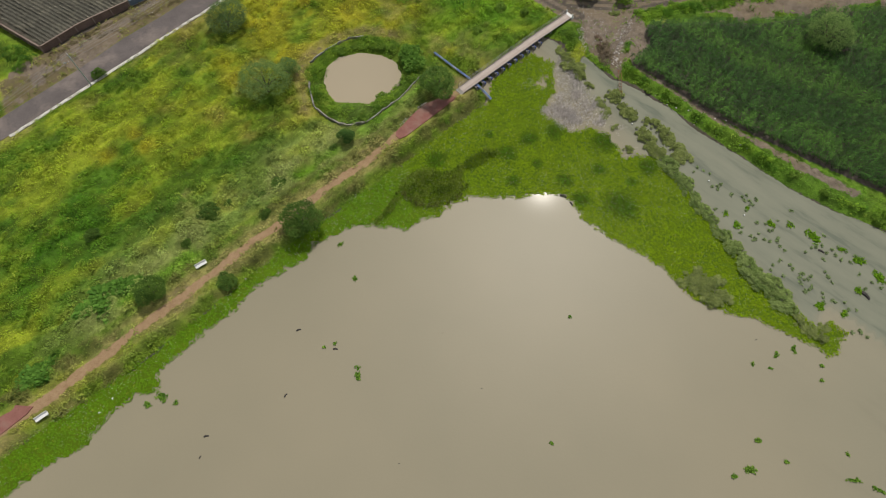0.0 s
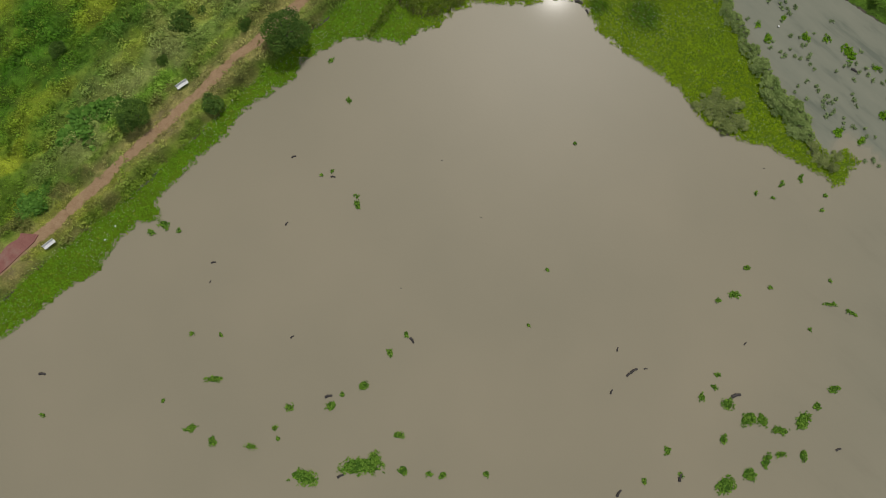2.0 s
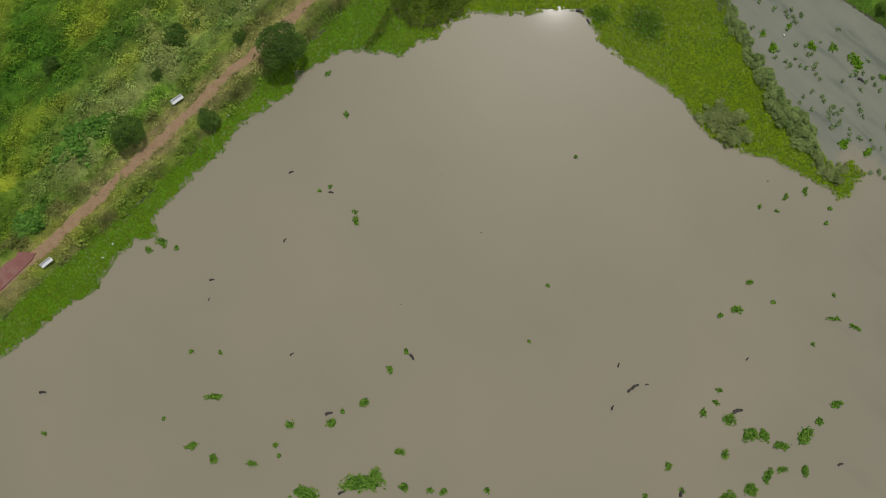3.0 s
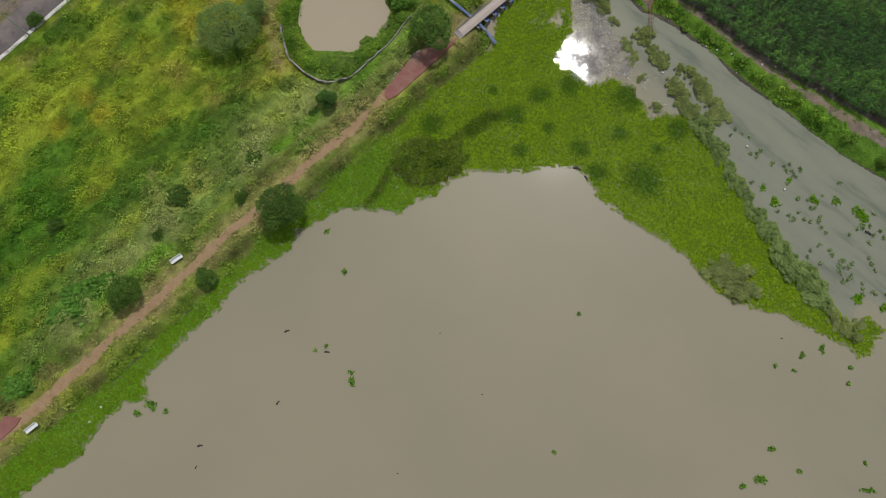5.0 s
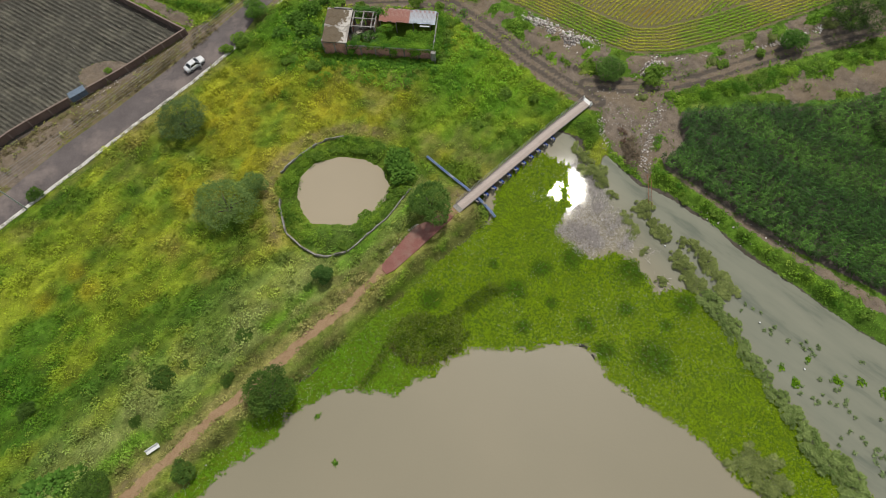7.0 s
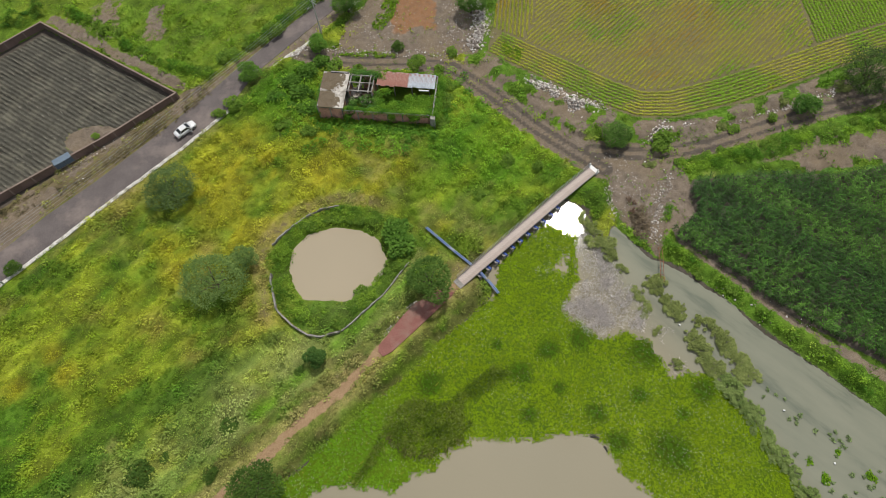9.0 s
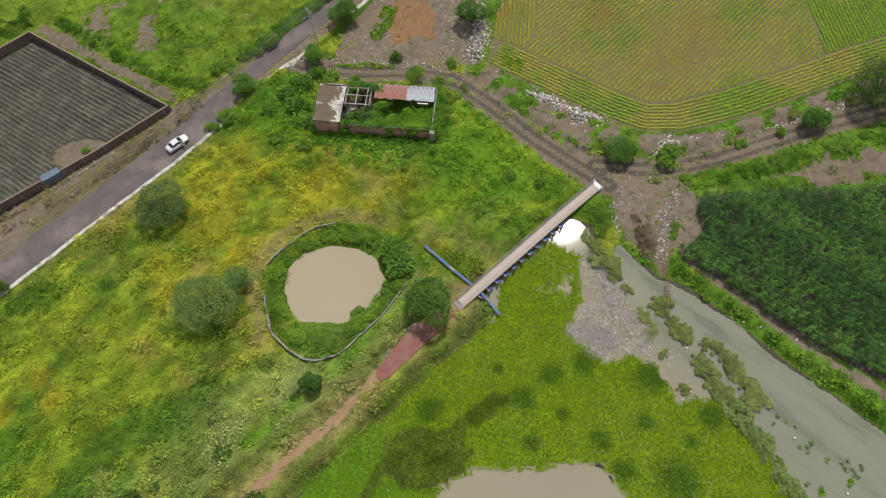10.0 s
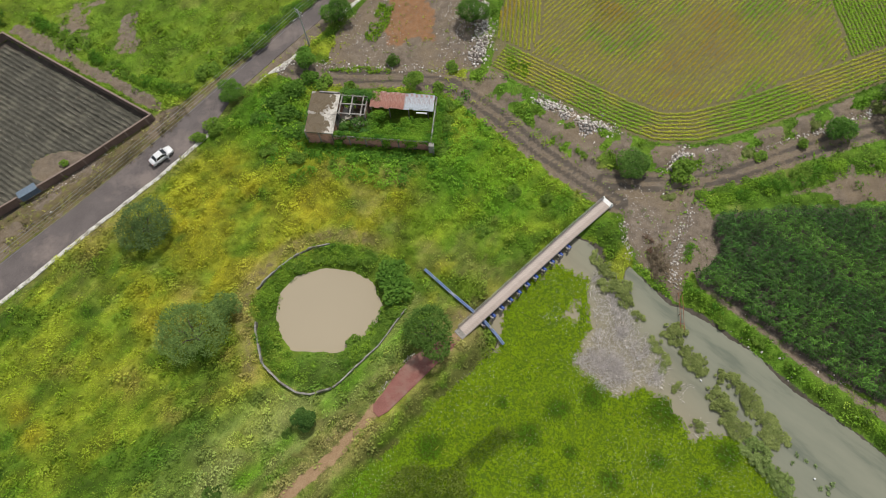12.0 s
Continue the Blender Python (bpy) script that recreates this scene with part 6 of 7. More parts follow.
def log_proto():
    g = random.Random(8)
    bm = bmesh.new()
    p = [Vector((-0.5, 0, 0.02)), Vector((-0.18, 0.06, 0.06)), Vector((0.2, 0.02, 0.05)), Vector((0.5, -0.1, 0.0))]
    for k, (a, b) in enumerate(zip(p, p[1:])):
        tube(bm, a, b, 0.21 - 0.03 * k, 0.18 - 0.03 * k, 8)
    tube(bm, p[1], p[1] + Vector((0.18, 0.28, 0.12)), 0.06, 0.02, 6)
    tube(bm, p[2], p[2] + Vector((0.12, -0.25, 0.05)), 0.05, 0.02, 6)
    for v in bm.verts:
        v.co += Vector((g.uniform(-1, 1), g.uniform(-1, 1), g.uniform(-1, 1))) * 0.02
    ob = part("driftwood", bm, M_LOG)
    return tagged(ob, "dark waterlogged driftwood on the pond", "driftwood", "driftwood")


drift = log_proto()
drift.matrix_world = pose(28.0, -5.8, 0, 0, 0, 40)
for x, y, k, turn in ((28.8, -5.2, 1.2, 35), (30.7, -4.9, 0.6, 10), (26.1, -1.8, 0.7, 80), (25.1, -8.7, 0.8, 70), (45.4, -8.9, 1.5, 20), (26.3, -24.8, 1.2, 60), (36.2, -22.1, 1.3, 80), (-68.1, -7.6, 1.1, 5), (-27.3, -0.8, 0.7, 40), (-28.9, 17.9, 0.7, 60), (-28.1, 29.2, 0.8, 25),
                      (-21.4, 25.9, 0.8, 0), (-40.8, 11.2, 0.8, 15), (47.0, -0.5, 0.6, 50), (61.8, -17.2, 0.9, 25), (-7.6, -1.0, 1.1, -50), (-18.7, -23.0, 1.1, 30), (-21.0, -10.3, 1.2, 20), (-41.2, 8.0, 0.5, 70), (66.0, 45.6, 1.1, -30), (71.6, 37.0, 1.7, -50), (19.6, 56.7, 1.4, -20), (21.0, 55.0, 0.9, -60),
                      (3.5, 19.5, 0.3, 0), (-3.2, 29.0, 0.3, 30), (-9.6, 7.5, 0.3, 0), (50.6, 28.6, 0.35, 20)):
    copy_thing(drift, pose(x, y, -0.02, 0, 0, turn) @ Matrix.Diagonal((k, k, k, 1)))


# ---- rubble ----
def rubble(line, count, spread, s0, s1, heap, label, seed, mat=None):
    g = np.random.default_rng(seed)
    ico = bmesh.new()
    bmesh.ops.create_icosphere(ico, subdivisions=1, radius=1.0)
    base = np.array([v.co[:] for v in ico.verts])
    tri = np.array([[v.index for v in f.verts] for f in ico.faces])
    ico.free()
    st = along(line, 0.2)
    V, F = [], []
    for k in range(count):
        p, _ = st[g.integers(len(st))]
        ox, oy = g.normal(0, spread, 2)
        s = g.uniform(s0, s1) * g.uniform(0.6, 1.2)
        x, y = p.x + ox, p.y + oy
        z = land_at(x, y) + s * 0.2 + heap * max(0, 1 - math.hypot(ox, oy) / (1.6 * spread)) * g.random()
        v = base * (1 + g.normal(0, 0.24, (len(base), 1))) * np.array([1, g.uniform(0.6, 1), g.uniform(0.4, 0.8)]) * s
        a = g.uniform(0, 6.28)
        v = v @ np.array([[math.cos(a), math.sin(a), 0], [-math.sin(a), math.cos(a), 0], [0, 0, 1]]) + np.array([x, y, z])
        F.append(tri + len(V) * len(base))
        V.append(v)
    me = mesh_arrays("rubble", np.concatenate(V), np.concatenate(F), mat or M_STONE)
    return tagged(new("rubble", me), label, "rubble", kind="stuff")


rubble([(3.9, 147), (4.4, 144.3), (4.6, 140), (4.4, 137), (2.8, 133)], 1100, 0.95, 0.07, 0.34, 0.7, "bank of pale broken stones and rubble", 601)
rubble([(5.5, 129.0), (7.6, 127.2), (12.6, 123.9)], 240, 0.55, 0.08, 0.30, 0.3, "line of pale stones along the field edge", 602)
rubble([(12.6, 123.9), (16.5, 122.2), (20.2, 119.4)], 800, 0.75, 0.07, 0.34, 0.7, "line of pale boulders along the field edge", 616)
rubble([(20.4, 118.8), (23.4, 117.4), (25.6, 117.0), (25.6, 115.0)], 1000, 0.95, 0.08, 0.38, 1.1, "heap of pale grey boulders beside the track", 603)
rubble([(32.9, 112.2), (34.0, 110.6), (37.4, 111.6), (39.6, 111.8)], 850, 0.75, 0.07, 0.36, 0.8, "heap of pale grey stones at the track fork", 604)
rubble([(38.5, 111.6), (46.1, 113.2), (55.0, 115.3), (62, 117.2), (68, 119.6), (73, 121.4)], 1700, 0.62, 0.05, 0.22, 0.35, "stony grey bank along the field", 605)
rubble([(37.4, 101.6), (34.9, 97.0), (33.6, 92.5), (33.0, 88.5)], 300, 0.6, 0.05, 0.20, 0.15, "strip of loose stones beside the clearing", 606)
rubble([(26.3, 99.5), (26.2, 96), (26.8, 93)], 120, 0.4, 0.07, 0.2, 0.05, "small stones at the clearing edge", 607)
rubble([(-12.4, 72.6), (-10.6, 75.0), (-8.4, 77.4), (-6.6, 78.8)], 200, 0.28, 0.07, 0.18, 0.1, "small pale stones edging the paved path", 608)
rubble([(41, 82.6), (47, 77), (53, 72.2), (59, 67.2), (68, 60)], 260, 0.9, 0.06, 0.22, 0.1, "scattered stones on the channel bank", 609)
rubble([(-27, 133), (-19, 132.2), (-9, 131.8), (0, 131)], 260, 0.7, 0.06, 0.22, 0.1, "scattered stones along the yard edge", 610)
rubble([(-74, 103.4), (-66, 110), (-58, 117.2)], 220, 1.0, 0.05, 0.2, 0.05, "stones and litter on the dry verge", 611)
rubble([(-33.8, 131.8), (-31.8, 133.6)], 80, 0.5, 0.10, 0.3, 0.1, "broken kerb pieces at the lane corner", 612)


rubble([(-22, 146), (-20, 138), (-14, 135), (-15, 148)], 500, 1.8, 0.04, 0.14, 0.0, "gravel and small stones strewn over the yard", 613)
rubble([(-3, 134), (0, 140), (-1, 148)], 420, 1.6, 0.04, 0.16, 0.0, "gravel and small stones strewn over the yard", 614)
rubble([(28, 105), (30, 98), (31, 92)], 420, 1.8, 0.03, 0.12, 0.0, "gravel strewn over the trodden clearing", 615)


# ---- bridge ----
def bridge():
    a, k, b = (Vector((*p, 0)) for p in BRIDGE)
    br = thing("footbridge", Matrix.Translation((*BRIDGE[0], 0)), "weathered timber footbridge on blue drums over the water", "bridge")
    Z = 1.15
    for p, q, n in ((a, k, 58), (k, b, 24)):
        d = (q - p)
        h = math.atan2(d.y, d.x)
        L = d.length
        base = Matrix.Translation(p - a) @ Matrix.Rotation(h, 4, "Z")
        plank = None
        for i in range(n):
            m = base @ Matrix.Translation(((i + 0.5) * L / n, random.uniform(-0.04, 0.04), Z + random.uniform(-0.01, 0.012))) @ Matrix.Rotation(random.uniform(-0.012, 0.012), 4, "Z")
            if plank is None:
                plank = part("plank", block((L / n - 0.014, 1.85, 0.06), None, 0.006), M_DECK, br)
                plank.matrix_local = m
            else:
                o = new("plank", plank.data)
                o.parent, o.matrix_local = br, m
        for s in (-0.89, 0.89):
            part("edge_beam", block((L, 0.14, 0.16), base @ Matrix.Translation((L / 2, s, Z + 0.11)), 0.015), M_GREYWOOD, br)
            part("stringer", block((L, 0.16, 0.22), base @ Matrix.Translation((L / 2, s * 0.8, Z - 0.16)), 0.015), M_GREYWOOD, br)
        np_ = max(3, round(L / 2.1))
        for i in range(np_ + 1):
            x = i * L / np_
            if q is k or i:
                part("rail_post", block((0.07, 0.07, 1.0), base @ Matrix.Translation((x, 0.95, Z + 0.6)), 0.01), M_GREYWOOD, br)
        for zz in (0.62, 1.05):
            part("hand_rail", bar((base @ Vector((0, 0.95, Z + zz))), (base @ Vector((L, 0.95, Z + zz))), 0.022), M_STEEL, br)
        if q is k:
            for i in range(11):
                x = 3.0 + i * (L - 4.0) / 10
                m = base @ Matrix.Translation((x, 0, 0))
                beam = part("crossbeam", block((0.26, 2.9, 0.2), m @ Matrix.Translation((0, -0.35, Z - 0.36)), 0.015), M_CONCRETE, br, "pale concrete crossbeam")
                part("pile", block((0.24, 0.24, 1.5), m @ Matrix.Translation((0, -1.6, Z - 0.55)), 0.02), M_CONCRETE, beam)
                part("drum", bar(m @ Vector((0.50, -1.6, 0.42)), m @ Vector((0.50, 0.9, 0.42)), 0.31, 0.31, 14), M_BLUE, br, "blue plastic drum")
        else:
            for i in range(4):
                x = 0.6 + i * (L - 1.2) / 3
                part("trestle", block((0.22, 1.6, 1.2), base @ Matrix.Translation((x, 0, Z - 0.75)), 0.02), M_CONCRETE, br)
    e = b - a
    h = math.atan2((b - k).y, (b - k).x)
    end = Matrix.Translation(e) @ Matrix.Rotation(h, 4, "Z")
    part("abutment", block((0.8, 2.1, 0.9), end @ Matrix.Translation((0.35, 0, 0.72)), 0.04), M_WHITE, br, "whitewashed end block")
    for s in (-0.9, 0.9):
        part("end_post", block((0.2, 0.2, 1.1), end @ Matrix.Translation((0.3, s, 1.5)), 0.02), M_WHITE, br)
    d = k - a
    st = Matrix.Rotation(math.atan2(d.y, d.x), 4, "Z")
    part("abutment", block((1.0, 1.8, 1.2), st @ Matrix.Translation((-0.4, 0, 0.55)), 0.04), M_CONCRETE, br)


bridge()


def blue_pipe():
    p = thing("blue_pipe", Matrix.Translation((-6.0, 91.6, 0)), "blue painted water pipes crossing under the footbridge", "pipe")
    o = Vector((-6.0, 91.6, 0))
    line = [Vector(v) for v in ((-6.0, 91.6, 1.25), (-1.6, 87.4, 1.25), (0.8, 85.3, 1.15), (3.2, 83.2, 0.85), (5.0, 81.0, 0.75), (6.1, 79.5, 0.7))]
    for s in (-0.13, 0.13):
        for a, b in zip(line, line[1:]):
            n = Vector((-(b - a).y, (b - a).x, 0)).normalized() * s
            part("pipe_length", bar(a + n - o, b + n - o, 0.11, 0.11, 12), M_PIPE, p)
    for a in line[1:-1]:
        part("flange", bar(a - o + Vector((-0.25, 0.24, 0)), a - o + Vector((0.25, -0.24, 0)), 0.15, 0.15, 12), M_PIPE, p)
    for v in ((-5.6, 91.2), (-3.4, 89.1), (-0.4, 86.4), (4.2, 82.0)):
        part("pipe_support", block((0.5, 0.3, 1.1), Matrix.Translation((v[0] - o.x, v[1] - o.y, 0.5)) @ Matrix.Rotation(radians(-44), 4, "Z"), 0.02), M_CONCRETE, p)


blue_pipe()


def rusty_frame():
    r = thing("rusty_frame", Matrix.Translation((33.2, 87.3, 0)), "rusty steel frame standing in the channel", "steel frame")
    pts = [(0, 0, 1.0), (0.0, -2.2, 0.75), (-0.25, -4.4, 0.7), (-0.35, -6.0, 0.6)]
    for s in (0, 0.55):
        for a, b in zip(pts, pts[1:]):
            part("long_bar", bar(Vector(a) + Vector((s, 0, 0)), Vector(b) + Vector((s, 0, 0)), 0.045), M_RUSTBAR, r)
    for k in range(9):
        t = k / 8 * 3
        i = min(2, int(t))
        p = Vector(pts[i]).lerp(Vector(pts[i + 1]), t - i)
        part("rung", bar(p, p + Vector((0.55, 0, 0)), 0.03), M_RUSTBAR, r)
        if k % 2 == 0:
            part("leg", bar(p, (p.x, p.y, -0.4), 0.04), M_RUSTBAR, r)


rusty_frame()


# ---- benches ----
def bench(x, y, turn):
    b = thing("park_bench", pose(x, y, land_at(x, y), 0, 0, turn), "white-painted concrete bench beside the footpath", "bench", "benches on the footpath")
    part("seat", block((2.15, 0.56, 0.09), Matrix.Translation((0, 0, 0.46)), 0.02), M_WHITE, b)
    part("backrest", block((2.15, 0.09, 0.40), Matrix.Translation((0, 0.33, 0.68)) @ Matrix.Rotation(radians(-18), 4, "X"), 0.02), M_WHITE, b)
    for s in (-0.75, 0.75):
        part("leg", block((0.14, 0.42, 0.44), Matrix.Translation((s, 0, 0.2)), 0.02), M_WHITE, b)
        part("back_support", block((0.1, 0.08, 0.5), Matrix.Translation((s, 0.24, 0.62)) @ Matrix.Rotation(radians(-10), 4, "X"), 0.01), M_WHITE, b)
    return b


for row in BENCHES:
    bench(*row)


# ---- street poles and wires ----
def street_pole(x, y, turn, label):
    p = thing("street_pole", pose(x, y, 0.6, 0, 0, turn), label, "utility pole", "street poles")
    part("pole", bar((0, 0, 0), (0, 0, 9.2), 0.16, 0.10, 12), M_POLE, p)
    for z in (8.9, 8.2):
        arm = part("crossarm", block((1.9, 0.1, 0.1), Matrix.Translation((0, 0.08, z)), 0.01), M_STEEL, p)
        for s in (-0.85, -0.3, 0.3, 0.85):
            part("insulator", bar((s, 0.08, z + 0.04), (s, 0.08, z + 0.24), 0.05, 0.03), M_WHITE, arm)
    part("lamp_arm", bar((0, 0, 7.6), (0, -1.2, 7.9), 0.03), M_STEEL, p)
    head = part("lamp_head", block((0.22, 0.55, 0.12), Matrix.Translation((0, -1.4, 7.9)), 0.03), M_STEEL, p)
    part("lens", block((0.16, 0.4, 0.04), Matrix.Translation((0, -1.4, 7.82)), 0.01), M_LAMPGLASS, head)
    return p


POLES = [(-78.2, 82.0), (-28.6, 137.7), (12.0, 187.5), (-127, 27)]
street_pole(*POLES[0], -45, "slim grey street pole at the kerb")
street_pole(*POLES[1], -38, "slim grey street pole with crossarms beside the lane")


def wires():
    for (ax, ay), (bx, by) in ((POLES[0], POLES[1]), (POLES[1], POLES[2]), (POLES[3], POLES[0])):
        d = Vector((bx - ax, by - ay, 0))
        n = Vector((-d.y, d.x, 0)).normalized()
        for off, z in ((-0.85, 9.75), (-0.3, 9.75), (0.3, 9.75), (0.85, 9.75), (-0.85, 9.05), (0.85, 9.05)):
            bm = bmesh.new()
            rings = []
            for k in range(21):
                t = k / 20
                p = Vector((ax, ay, 0)) + d * t + n * off + Vector((0, 0, z - 4 * 1.1 * t * (1 - t)))
                rings.append([bm.verts.new(p + n * (0.017 * math.cos(w)) + Vector((0, 0, 0.017 * math.sin(w)))) for w in (0, 1.57, 3.14, 4.71)])
            for r0, r1 in zip(rings, rings[1:]):
                for w in range(4):
                    bm.faces.new((r0[w], r0[(w + 1) % 4], r1[(w + 1) % 4], r1[w]))
            tagged(part("overhead_wire", bm, M_WIRE), "thin grey overhead wire along the lane", "wire", "overhead wires")


wires()


# ---- the ruined house ----
def house():
    h = thing("ruined_house", pose(-26.7, 115.5, 0.55, 0, 0, -5.8), "roofless ruined brick house, overgrown with vines", "house")
    W, D, H = 21.7, 9.4, 2.5

    def wall(x0, y0, x1, y1, height, gaps=(), bays=4):
        v = Vector((x1 - x0, y1 - y0))
        n = bays
        m = Matrix.Translation((x0, y0, 0)) @ Matrix.Rotation(math.atan2(v.y, v.x), 4, "Z")
        L = v.length
        w = None
        for i in range(n):
            if i in gaps:
                continue
            part("brick_panel", block((L / n - 0.22, 0.16, height - 0.1), m @ Matrix.Translation(((i + 0.5) * L / n, 0, (height - 0.1) / 2)), 0.015), M_BRICK, h)
        for i in range(n + 1):
            part("column", block((0.24, 0.26, height + 0.02 + 0.12 * (i % 2)), m @ Matrix.Translation((i * L / n, 0, height / 2)), 0.02), M_CONCRETE, h)
        part("tie_beam", block((L, 0.22, 0.18), m @ Matrix.Translation((L / 2, 0, height)), 0.02), M_CONCRETE, h)

    wall(0, 0.5, 4.6, 0.5, 3.5, bays=2)
    wall(4.6, 0.5, W, 0.5, 2.95, bays=6)
    wall(W, 0.5, W, D + 0.2, 3.1, bays=3)
    wall(0, 0.5, 0, D - 1, 3.7, bays=3)
    wall(0, D - 1, 9.6, D - 1, 3.7, (2,), 4)
    wall(9.6, D + 0.2, W, D + 0.2, 3.2, bays=4)
    wall(4.6, 0.7, 4.6, D - 1, 3.7, (1,), 3)
    wall(9.6, 4.8, 9.6, D - 1, 3.5, bays=2)
    part("roof_slab", block((5.1, 4.5, 0.22), Matrix.Translation((2.35, 6.35, 3.96)) @ Matrix.Rotation(radians(1.5), 4, "X"), 0.04), M_ROOFSTAIN, h, "mould-stained concrete roof slab")
    part("roof_slab", block((5.0, 3.8, 0.2), Matrix.Translation((2.4, 2.25, 3.76)) @ Matrix.Rotation(radians(3), 4, "X"), 0.04), M_ROOFSTAIN, h, "mould-stained concrete roof slab")
    part("parapet", block((3.6, 0.3, 0.25), Matrix.Translation((3.0, 8.5, 4.2)), 0.03), M_CONCRETE, h)
    for x in (5.2, 7.1, 9.0):
        part("open_beam", block((0.24, 4.4, 0.24), Matrix.Translation((x, 6.5, 3.72)), 0.02), M_CONCRETE, h)
    for y in (4.6, 6.6):
        part("open_beam", block((4.8, 0.22, 0.22), Matrix.Translation((7.2, y, 3.75)), 0.02), M_CONCRETE, h)
    part("floor_slab", block((9.0, D - 2, 0.2), Matrix.Translation((4.9, D / 2, 0.1)), 0.02), M_ROOFCON, h)
    # corrugated sheets, each with its own ribs
    x = 10.2
    k = 0
    while x < 20.6:
        rust = x < 15.6
        w = 0.92
        v, f = [], []
        nx = 14
        for j in range(2):
            for i in range(nx + 1):
                v.append((i * w / nx, j * 3.2, 0.03 * math.cos(i * math.pi)))
        f = [(i, i + 1, nx + 2 + i, nx + 1 + i) for i in range(nx)]
        me = bpy.data.meshes.new("roof_sheet")
        me.from_pydata(v, [], f)
        bm = bmesh.new()
        bm.from_mesh(me)
        bmesh.ops.solidify(bm, geom=bm.faces[:], thickness=0.012)
        s = part("roof_sheet", bm, M_RUST if rust else M_ZINC, h, "rust-red corrugated sheet" if rust else "grey corrugated zinc sheet")
        s.matrix_local = pose(x, 6.6 + random.uniform(-0.12, 0.12), 3.28 + 0.012 * (k % 2), 5.5 + random.uniform(-0.4, 0.4), 0, random.uniform(-0.6, 0.6))
        x += 0.86
        k += 1
    for x in (10.4, 13.6, 17.0, 20.4):
        part("roof_post", block((0.16, 0.16, 3.25), Matrix.Translation((x, 6.8, 1.62)), 0.01), M_GREYWOOD, h)
    for x, y, w, d, a in ((6.0, 6.2, 1.3, 0.9, 20), (6.2, 8.3, 1.0, 1.4, -15), (8.0, 6.4, 1.2, 1.1, 40), (8.2, 8.4, 0.9, 1.2, 5), (7.6, 4.8, 0.8, 0.6, 60)):
        part("fallen_slab", block((w, d, 0.14), pose(x, y, 0.55, 8, -6, a), 0.03), M_ROOFCON, h, "broken pale piece of the fallen roof")
    part("roof_purlin", block((10.6, 0.1, 0.12), Matrix.Translation((15.4, 6.8, 3.24)), 0.01), M_GREYWOOD, h)
    part("corner_pier", block((0.9, 0.8, 3.3), Matrix.Translation((W + 0.1, -0.1, 1.5)), 0.05), M_CONCRETE, h, "leaning grey concrete corner pier")
    part("white_lintel", block((1.9, 0.25, 0.2), Matrix.Translation((19.4, 6.2, 3.0)), 0.02), M_WHITE, h)
    return h


house()
_hm = pose(-26.7, 115.5, 0.55, 0, 0, -5.8)


def vines():
    """Creepers along the wall tops and filling the yard of the ruin."""
    P = []
    g = np.random.default_rng(77)
    for x0, y0, x1, y1, z, n, s in ((4.6, 0.8, 21.6, 0.8, 3.05, 330, 0.2), (4.6, 8.9, 11.5, 9.0, 3.6, 300, 0.45), (12, 9.9, 22.4, 10.0, 2.9, 230, 0.5), (22.3, 0, 22.4, 9.6, 2.9, 240, 0.4), (-0.3, 0.5, -0.3, 8.4, 2.2, 200, 0.35), (9.8, 5.4, 13, 5.8, 2.8, 40, 0.3), (4.7, 8.6, 11.0, 8.7, 2.6, 160, 0.4),
                                    (13.6, 0.25, 14.4, 0.25, 2.4, 26, 0.13), (17.6, 0.25, 18.9, 0.25, 2.4, 40, 0.13), (4.9, 0.1, 6.0, 0.0, 2.0, 30, 0.25)):
        t = g.random(n)
        P.append(np.c_[x0 + (x1 - x0) * t + g.normal(0, s, n), y0 + (y1 - y0) * t + g.normal(0, s, n), z + g.uniform(-0.7, 0.2, n)])
    n = 620
    yard = np.c_[g.uniform(4.9, 21.2, n), g.uniform(0.7, 5.3, n), np.zeros(n)]
    yard[:, 2] = 0.7 + 2.0 * step(fbm(yard[:, 0] + 40, yard[:, 1], 2.4, 5, 3), 0.32, 0.62) * g.uniform(0.8, 1.0, n) * step(yard[:, 0], 3, 14)
    P.append(yard)
    p = np.concatenate(P)
    blue = step(-p[:, 0], -11.5, -9.5) * step(p[:, 1], 0.8, 1.4)
    m = np.array(_hm)
    p = p @ m[:3, :3].T + m[:3, 3]
    tone = blend((0.060, 0.180, 0.014), (0.230, 0.430, 0.032), np.clip(fbm(p[:, 0], p[:, 1], 1.8, 15, 3) * 1.8 - 0.4 + g.normal(0, 0.15, len(p)), 0, 1))
    tone = tone * (1 - 0.6 * blue[:, None]) + np.array((0.085, 0.200, 0.055)) * 0.6 * blue[:, None]
    size = g.uniform(0.25, 0.55, len(p))
    v, col = clumps(g, p[:, 0], p[:, 1], p[:, 2] - 0.1, size, size, 16, tone, 0.55, 0.2)
    stuff("ruin_creeper", v, col, "green creepers over the ruined walls and yard", "creeper")


vines()


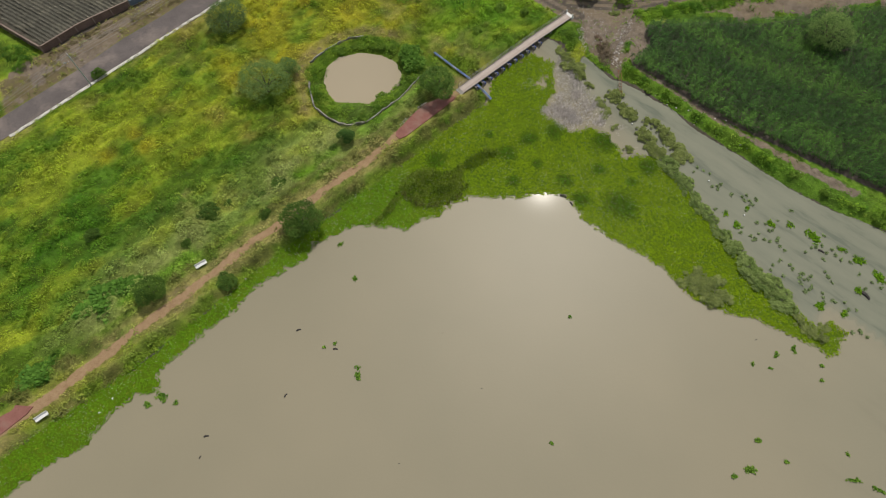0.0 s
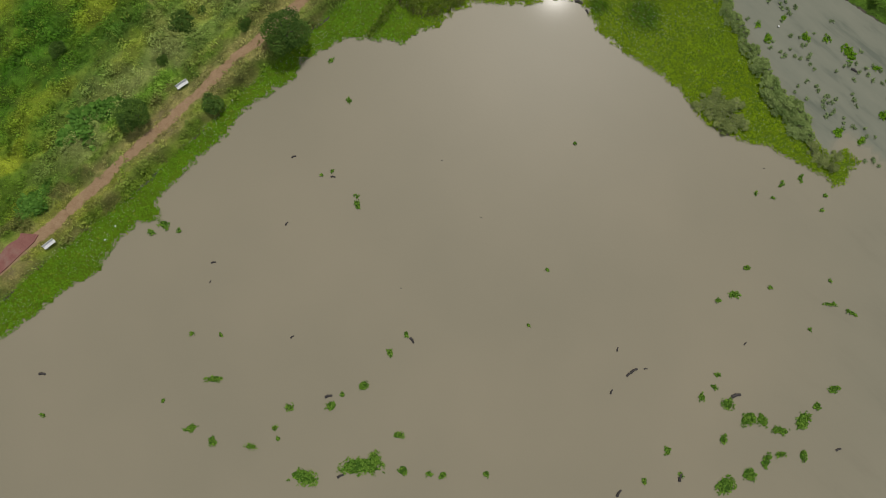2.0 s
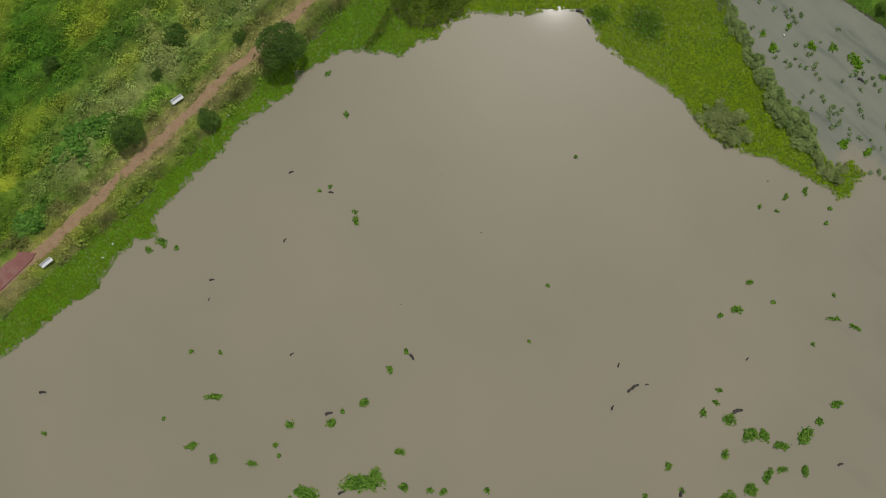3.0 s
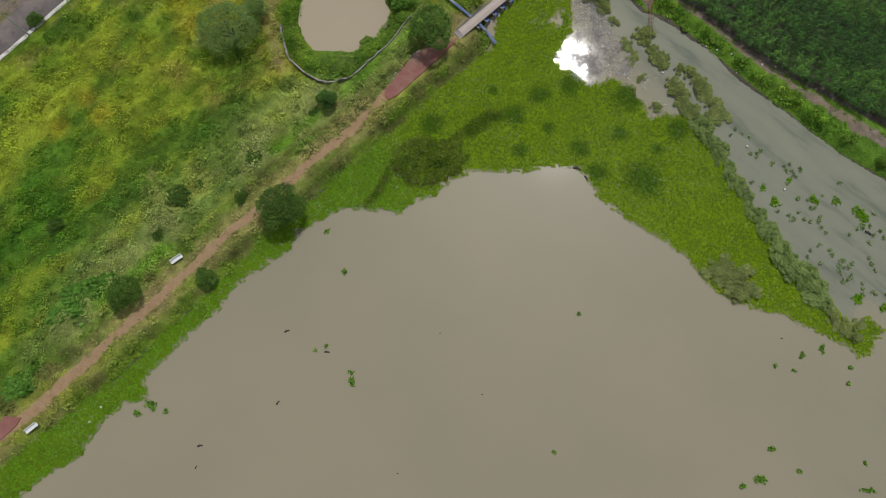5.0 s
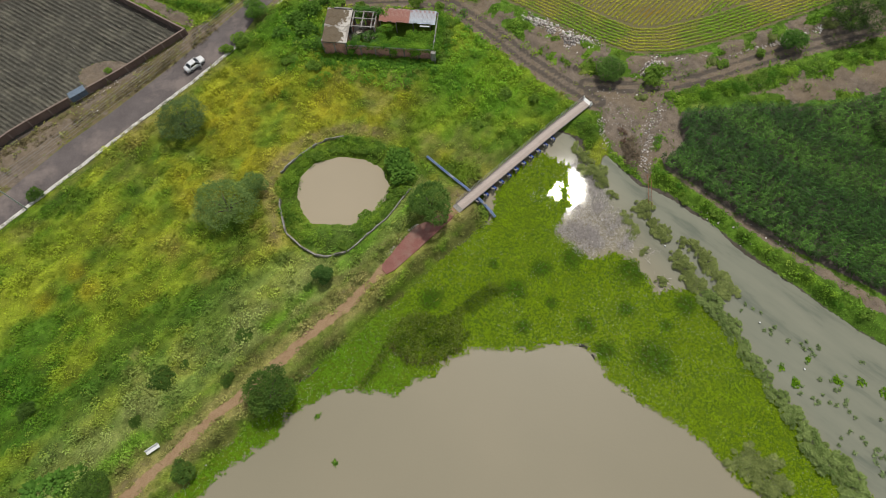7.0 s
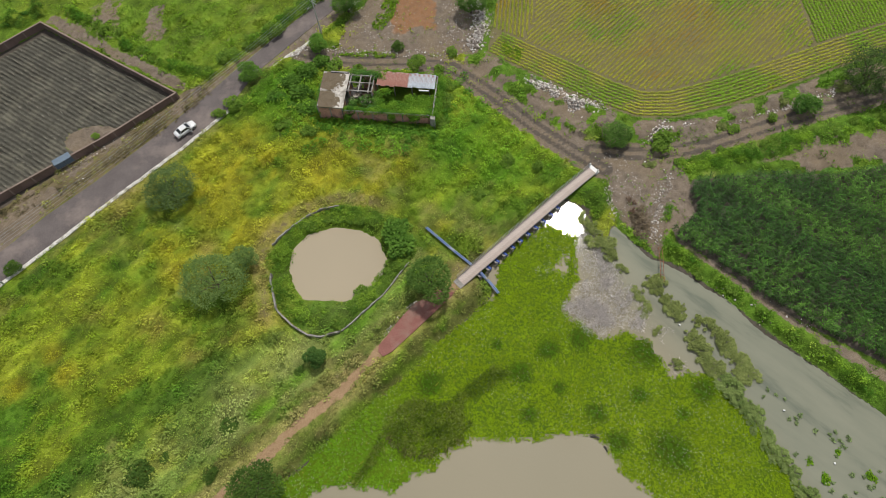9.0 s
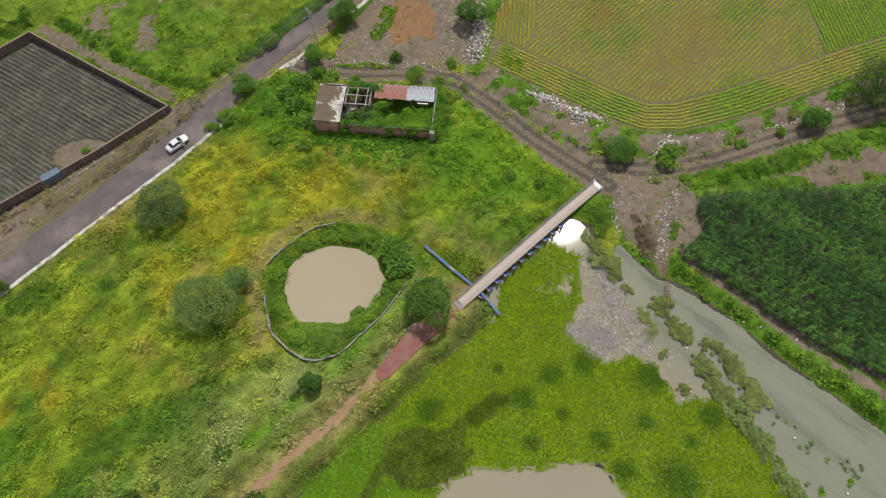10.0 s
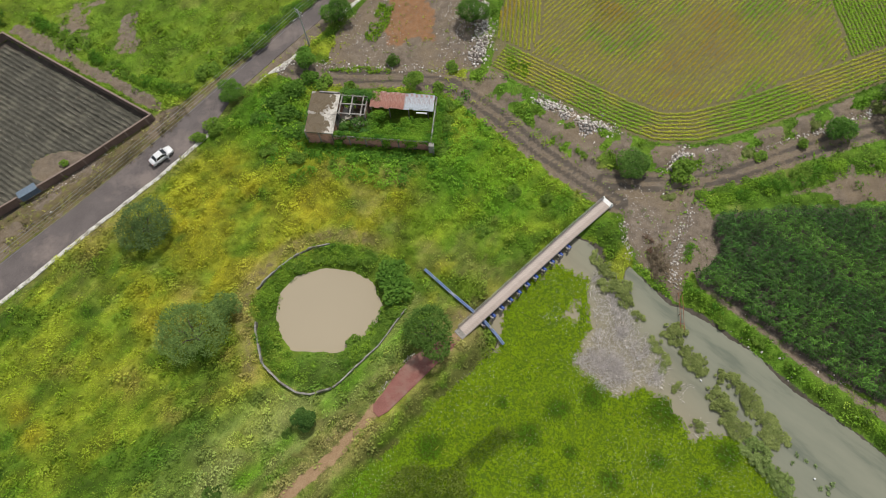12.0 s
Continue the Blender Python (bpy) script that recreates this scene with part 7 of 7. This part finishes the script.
# ---- the parked car ----
def car(x, y, turn):
    c = thing("parked_car", pose(x, y, 0.70, 0, 0, turn), "white saloon car with a door open on the lane", "car")
    # stations: x, half width, sill height, shoulder height
    st = [(-2.20, 0.62, 0.42, 0.74), (-2.12, 0.76, 0.30, 0.92), (-1.60, 0.84, 0.22, 0.97), (-0.6, 0.87, 0.20, 0.96), (0.5, 0.87, 0.20, 0.94), (1.15, 0.86, 0.21, 0.90), (1.75, 0.82, 0.24, 0.80), (2.12, 0.70, 0.30, 0.66), (2.20, 0.55, 0.40, 0.56)]
    bm = bmesh.new()
    rings = []
    for sx, w, z0, z1 in st:
        pts = [(-w * 0.92, z0), (-w, (z0 + z1) / 2), (-w * 0.97, z1 - 0.05), (-w * 0.80, z1 + 0.02), (0, z1 + 0.045), (w * 0.80, z1 + 0.02), (w * 0.97, z1 - 0.05), (w, (z0 + z1) / 2), (w * 0.92, z0)]
        rings.append([bm.verts.new((sx, py, pz)) for py, pz in pts])
    for a, b in zip(rings, rings[1:]):
        for i in range(len(a)):
            j = (i + 1) % len(a)
            bm.faces.new((a[i], a[j], b[j], b[i]))
    bm.faces.new(rings[0])
    bm.faces.new(rings[-1][::-1])
    bmesh.ops.recalc_face_normals(bm, faces=bm.faces)
    part("body", bm, M_CARPAINT, c, smooth=True)
    bm = bmesh.new()
    low = [bm.verts.new(v) for v in ((-1.52, -0.70, 0.98), (0.98, -0.73, 0.95), (0.98, 0.73, 0.95), (-1.52, 0.70, 0.98))]
    top = [bm.verts.new(v) for v in ((-0.85, -0.56, 1.40), (0.22, -0.57, 1.41), (0.22, 0.57, 1.41), (-0.85, 0.56, 1.40))]
    for i in range(4):
        bm.faces.new((low[i], low[(i + 1) % 4], top[(i + 1) % 4], top[i]))
    bm.faces.new(top)
    bmesh.ops.recalc_face_normals(bm, faces=bm.faces)
    part("windows", bm, M_GLASS, c, "dark tinted windows")
    part("roof", block((1.30, 1.20, 0.06), Matrix.Translation((-0.32, 0, 1.42)), 0.025), M_CARPAINT, c)
    for s in (-1, 1):
        for xa, za, xb, zb in ((0.22, 1.41, 0.98, 0.95), (-0.32, 1.40, -0.30, 0.97), (-0.85, 1.40, -1.52, 0.98)):
            part("pillar", bar((xa, s * 0.575, za), (xb, s * 0.745, zb), 0.04, 0.045, 6), M_CARPAINT, c)
        part("side_mirror", block((0.12, 0.2, 0.13), Matrix.Translation((0.85, s * 0.98, 1.0)), 0.03), M_CARPAINT, c)
        part("headlight", block((0.28, 0.34, 0.14), Matrix.Translation((2.02, s * 0.56, 0.68)) @ Matrix.Rotation(s * -0.35, 4, "Z"), 0.03), M_LAMPGLASS, c)
        part("tail_light", block((0.12, 0.36, 0.16), Matrix.Translation((-2.14, s * 0.55, 0.82)) @ Matrix.Rotation(s * 0.3, 4, "Z"), 0.03), M_TAIL, c)
        for wx in (-1.32, 1.36):
            tyre = part("wheel", bar((wx, s * 0.66, 0.31), (wx, s * 0.88, 0.31), 0.31, 0.31, 18), M_DARK, c)
            part("rim", bar((wx, s * 0.875, 0.31), (wx, s * 0.895, 0.31), 0.20, 0.18, 12), M_STEEL, tyre)
    door = part("open_door", block((1.0, 0.07, 0.68), Matrix.Translation((0.62, -1.18, 0.62)) @ Matrix.Rotation(radians(-58), 4, "Z") @ Matrix.Translation((-0.25, 0, 0)), 0.02), M_CARPAINT, c, "open front door")
    part("door_glass", block((0.8, 0.03, 0.36), Matrix.Translation((0.62, -1.18, 1.12)) @ Matrix.Rotation(radians(-58), 4, "Z") @ Matrix.Translation((-0.25, 0, 0)), 0.01), M_GLASS, door)
    part("windscreen_wipers", block((0.04, 1.1, 0.02), Matrix.Translation((1.12, 0, 0.97)), 0.005), M_DARK, c)
    part("number_plate", block((0.02, 0.42, 0.12), Matrix.Translation((-2.21, 0, 0.60)), 0.005), M_WHITE, c)


car(-52.6, 113.5, 46.8)


# ---- small leavings ----
def litter():
    g = random.Random(12)
    proto = None
    for x, y in ((-59.0, 14.6), (-57.4, 16.9), (-55.0, 26.0), (-38.8, 38.6), (24.6, 79.0), (26.0, 77.4), (34.8, 74.0), (31.0, 80.6), (48, 60.5), (53.4, 53.0), (-27.2, 77.6), (-70.0, 103.0), (-66.0, 107.4), (33.4, 104.6)):
        z = max(0.02, land_at(x, y)) + 0.1
        if proto is None:
            proto = tagged(part("litter", block((0.34, 0.24, 0.16), None, 0.05), M_WHITE), "scrap of white litter lying in the weeds", "litter", "scattered litter")
            proto.matrix_world = pose(x, y, z, 8, 5, 30)
        else:
            copy_thing(proto, pose(x, y, z, g.uniform(-15, 15), g.uniform(-15, 15), g.uniform(0, 180)))


litter()
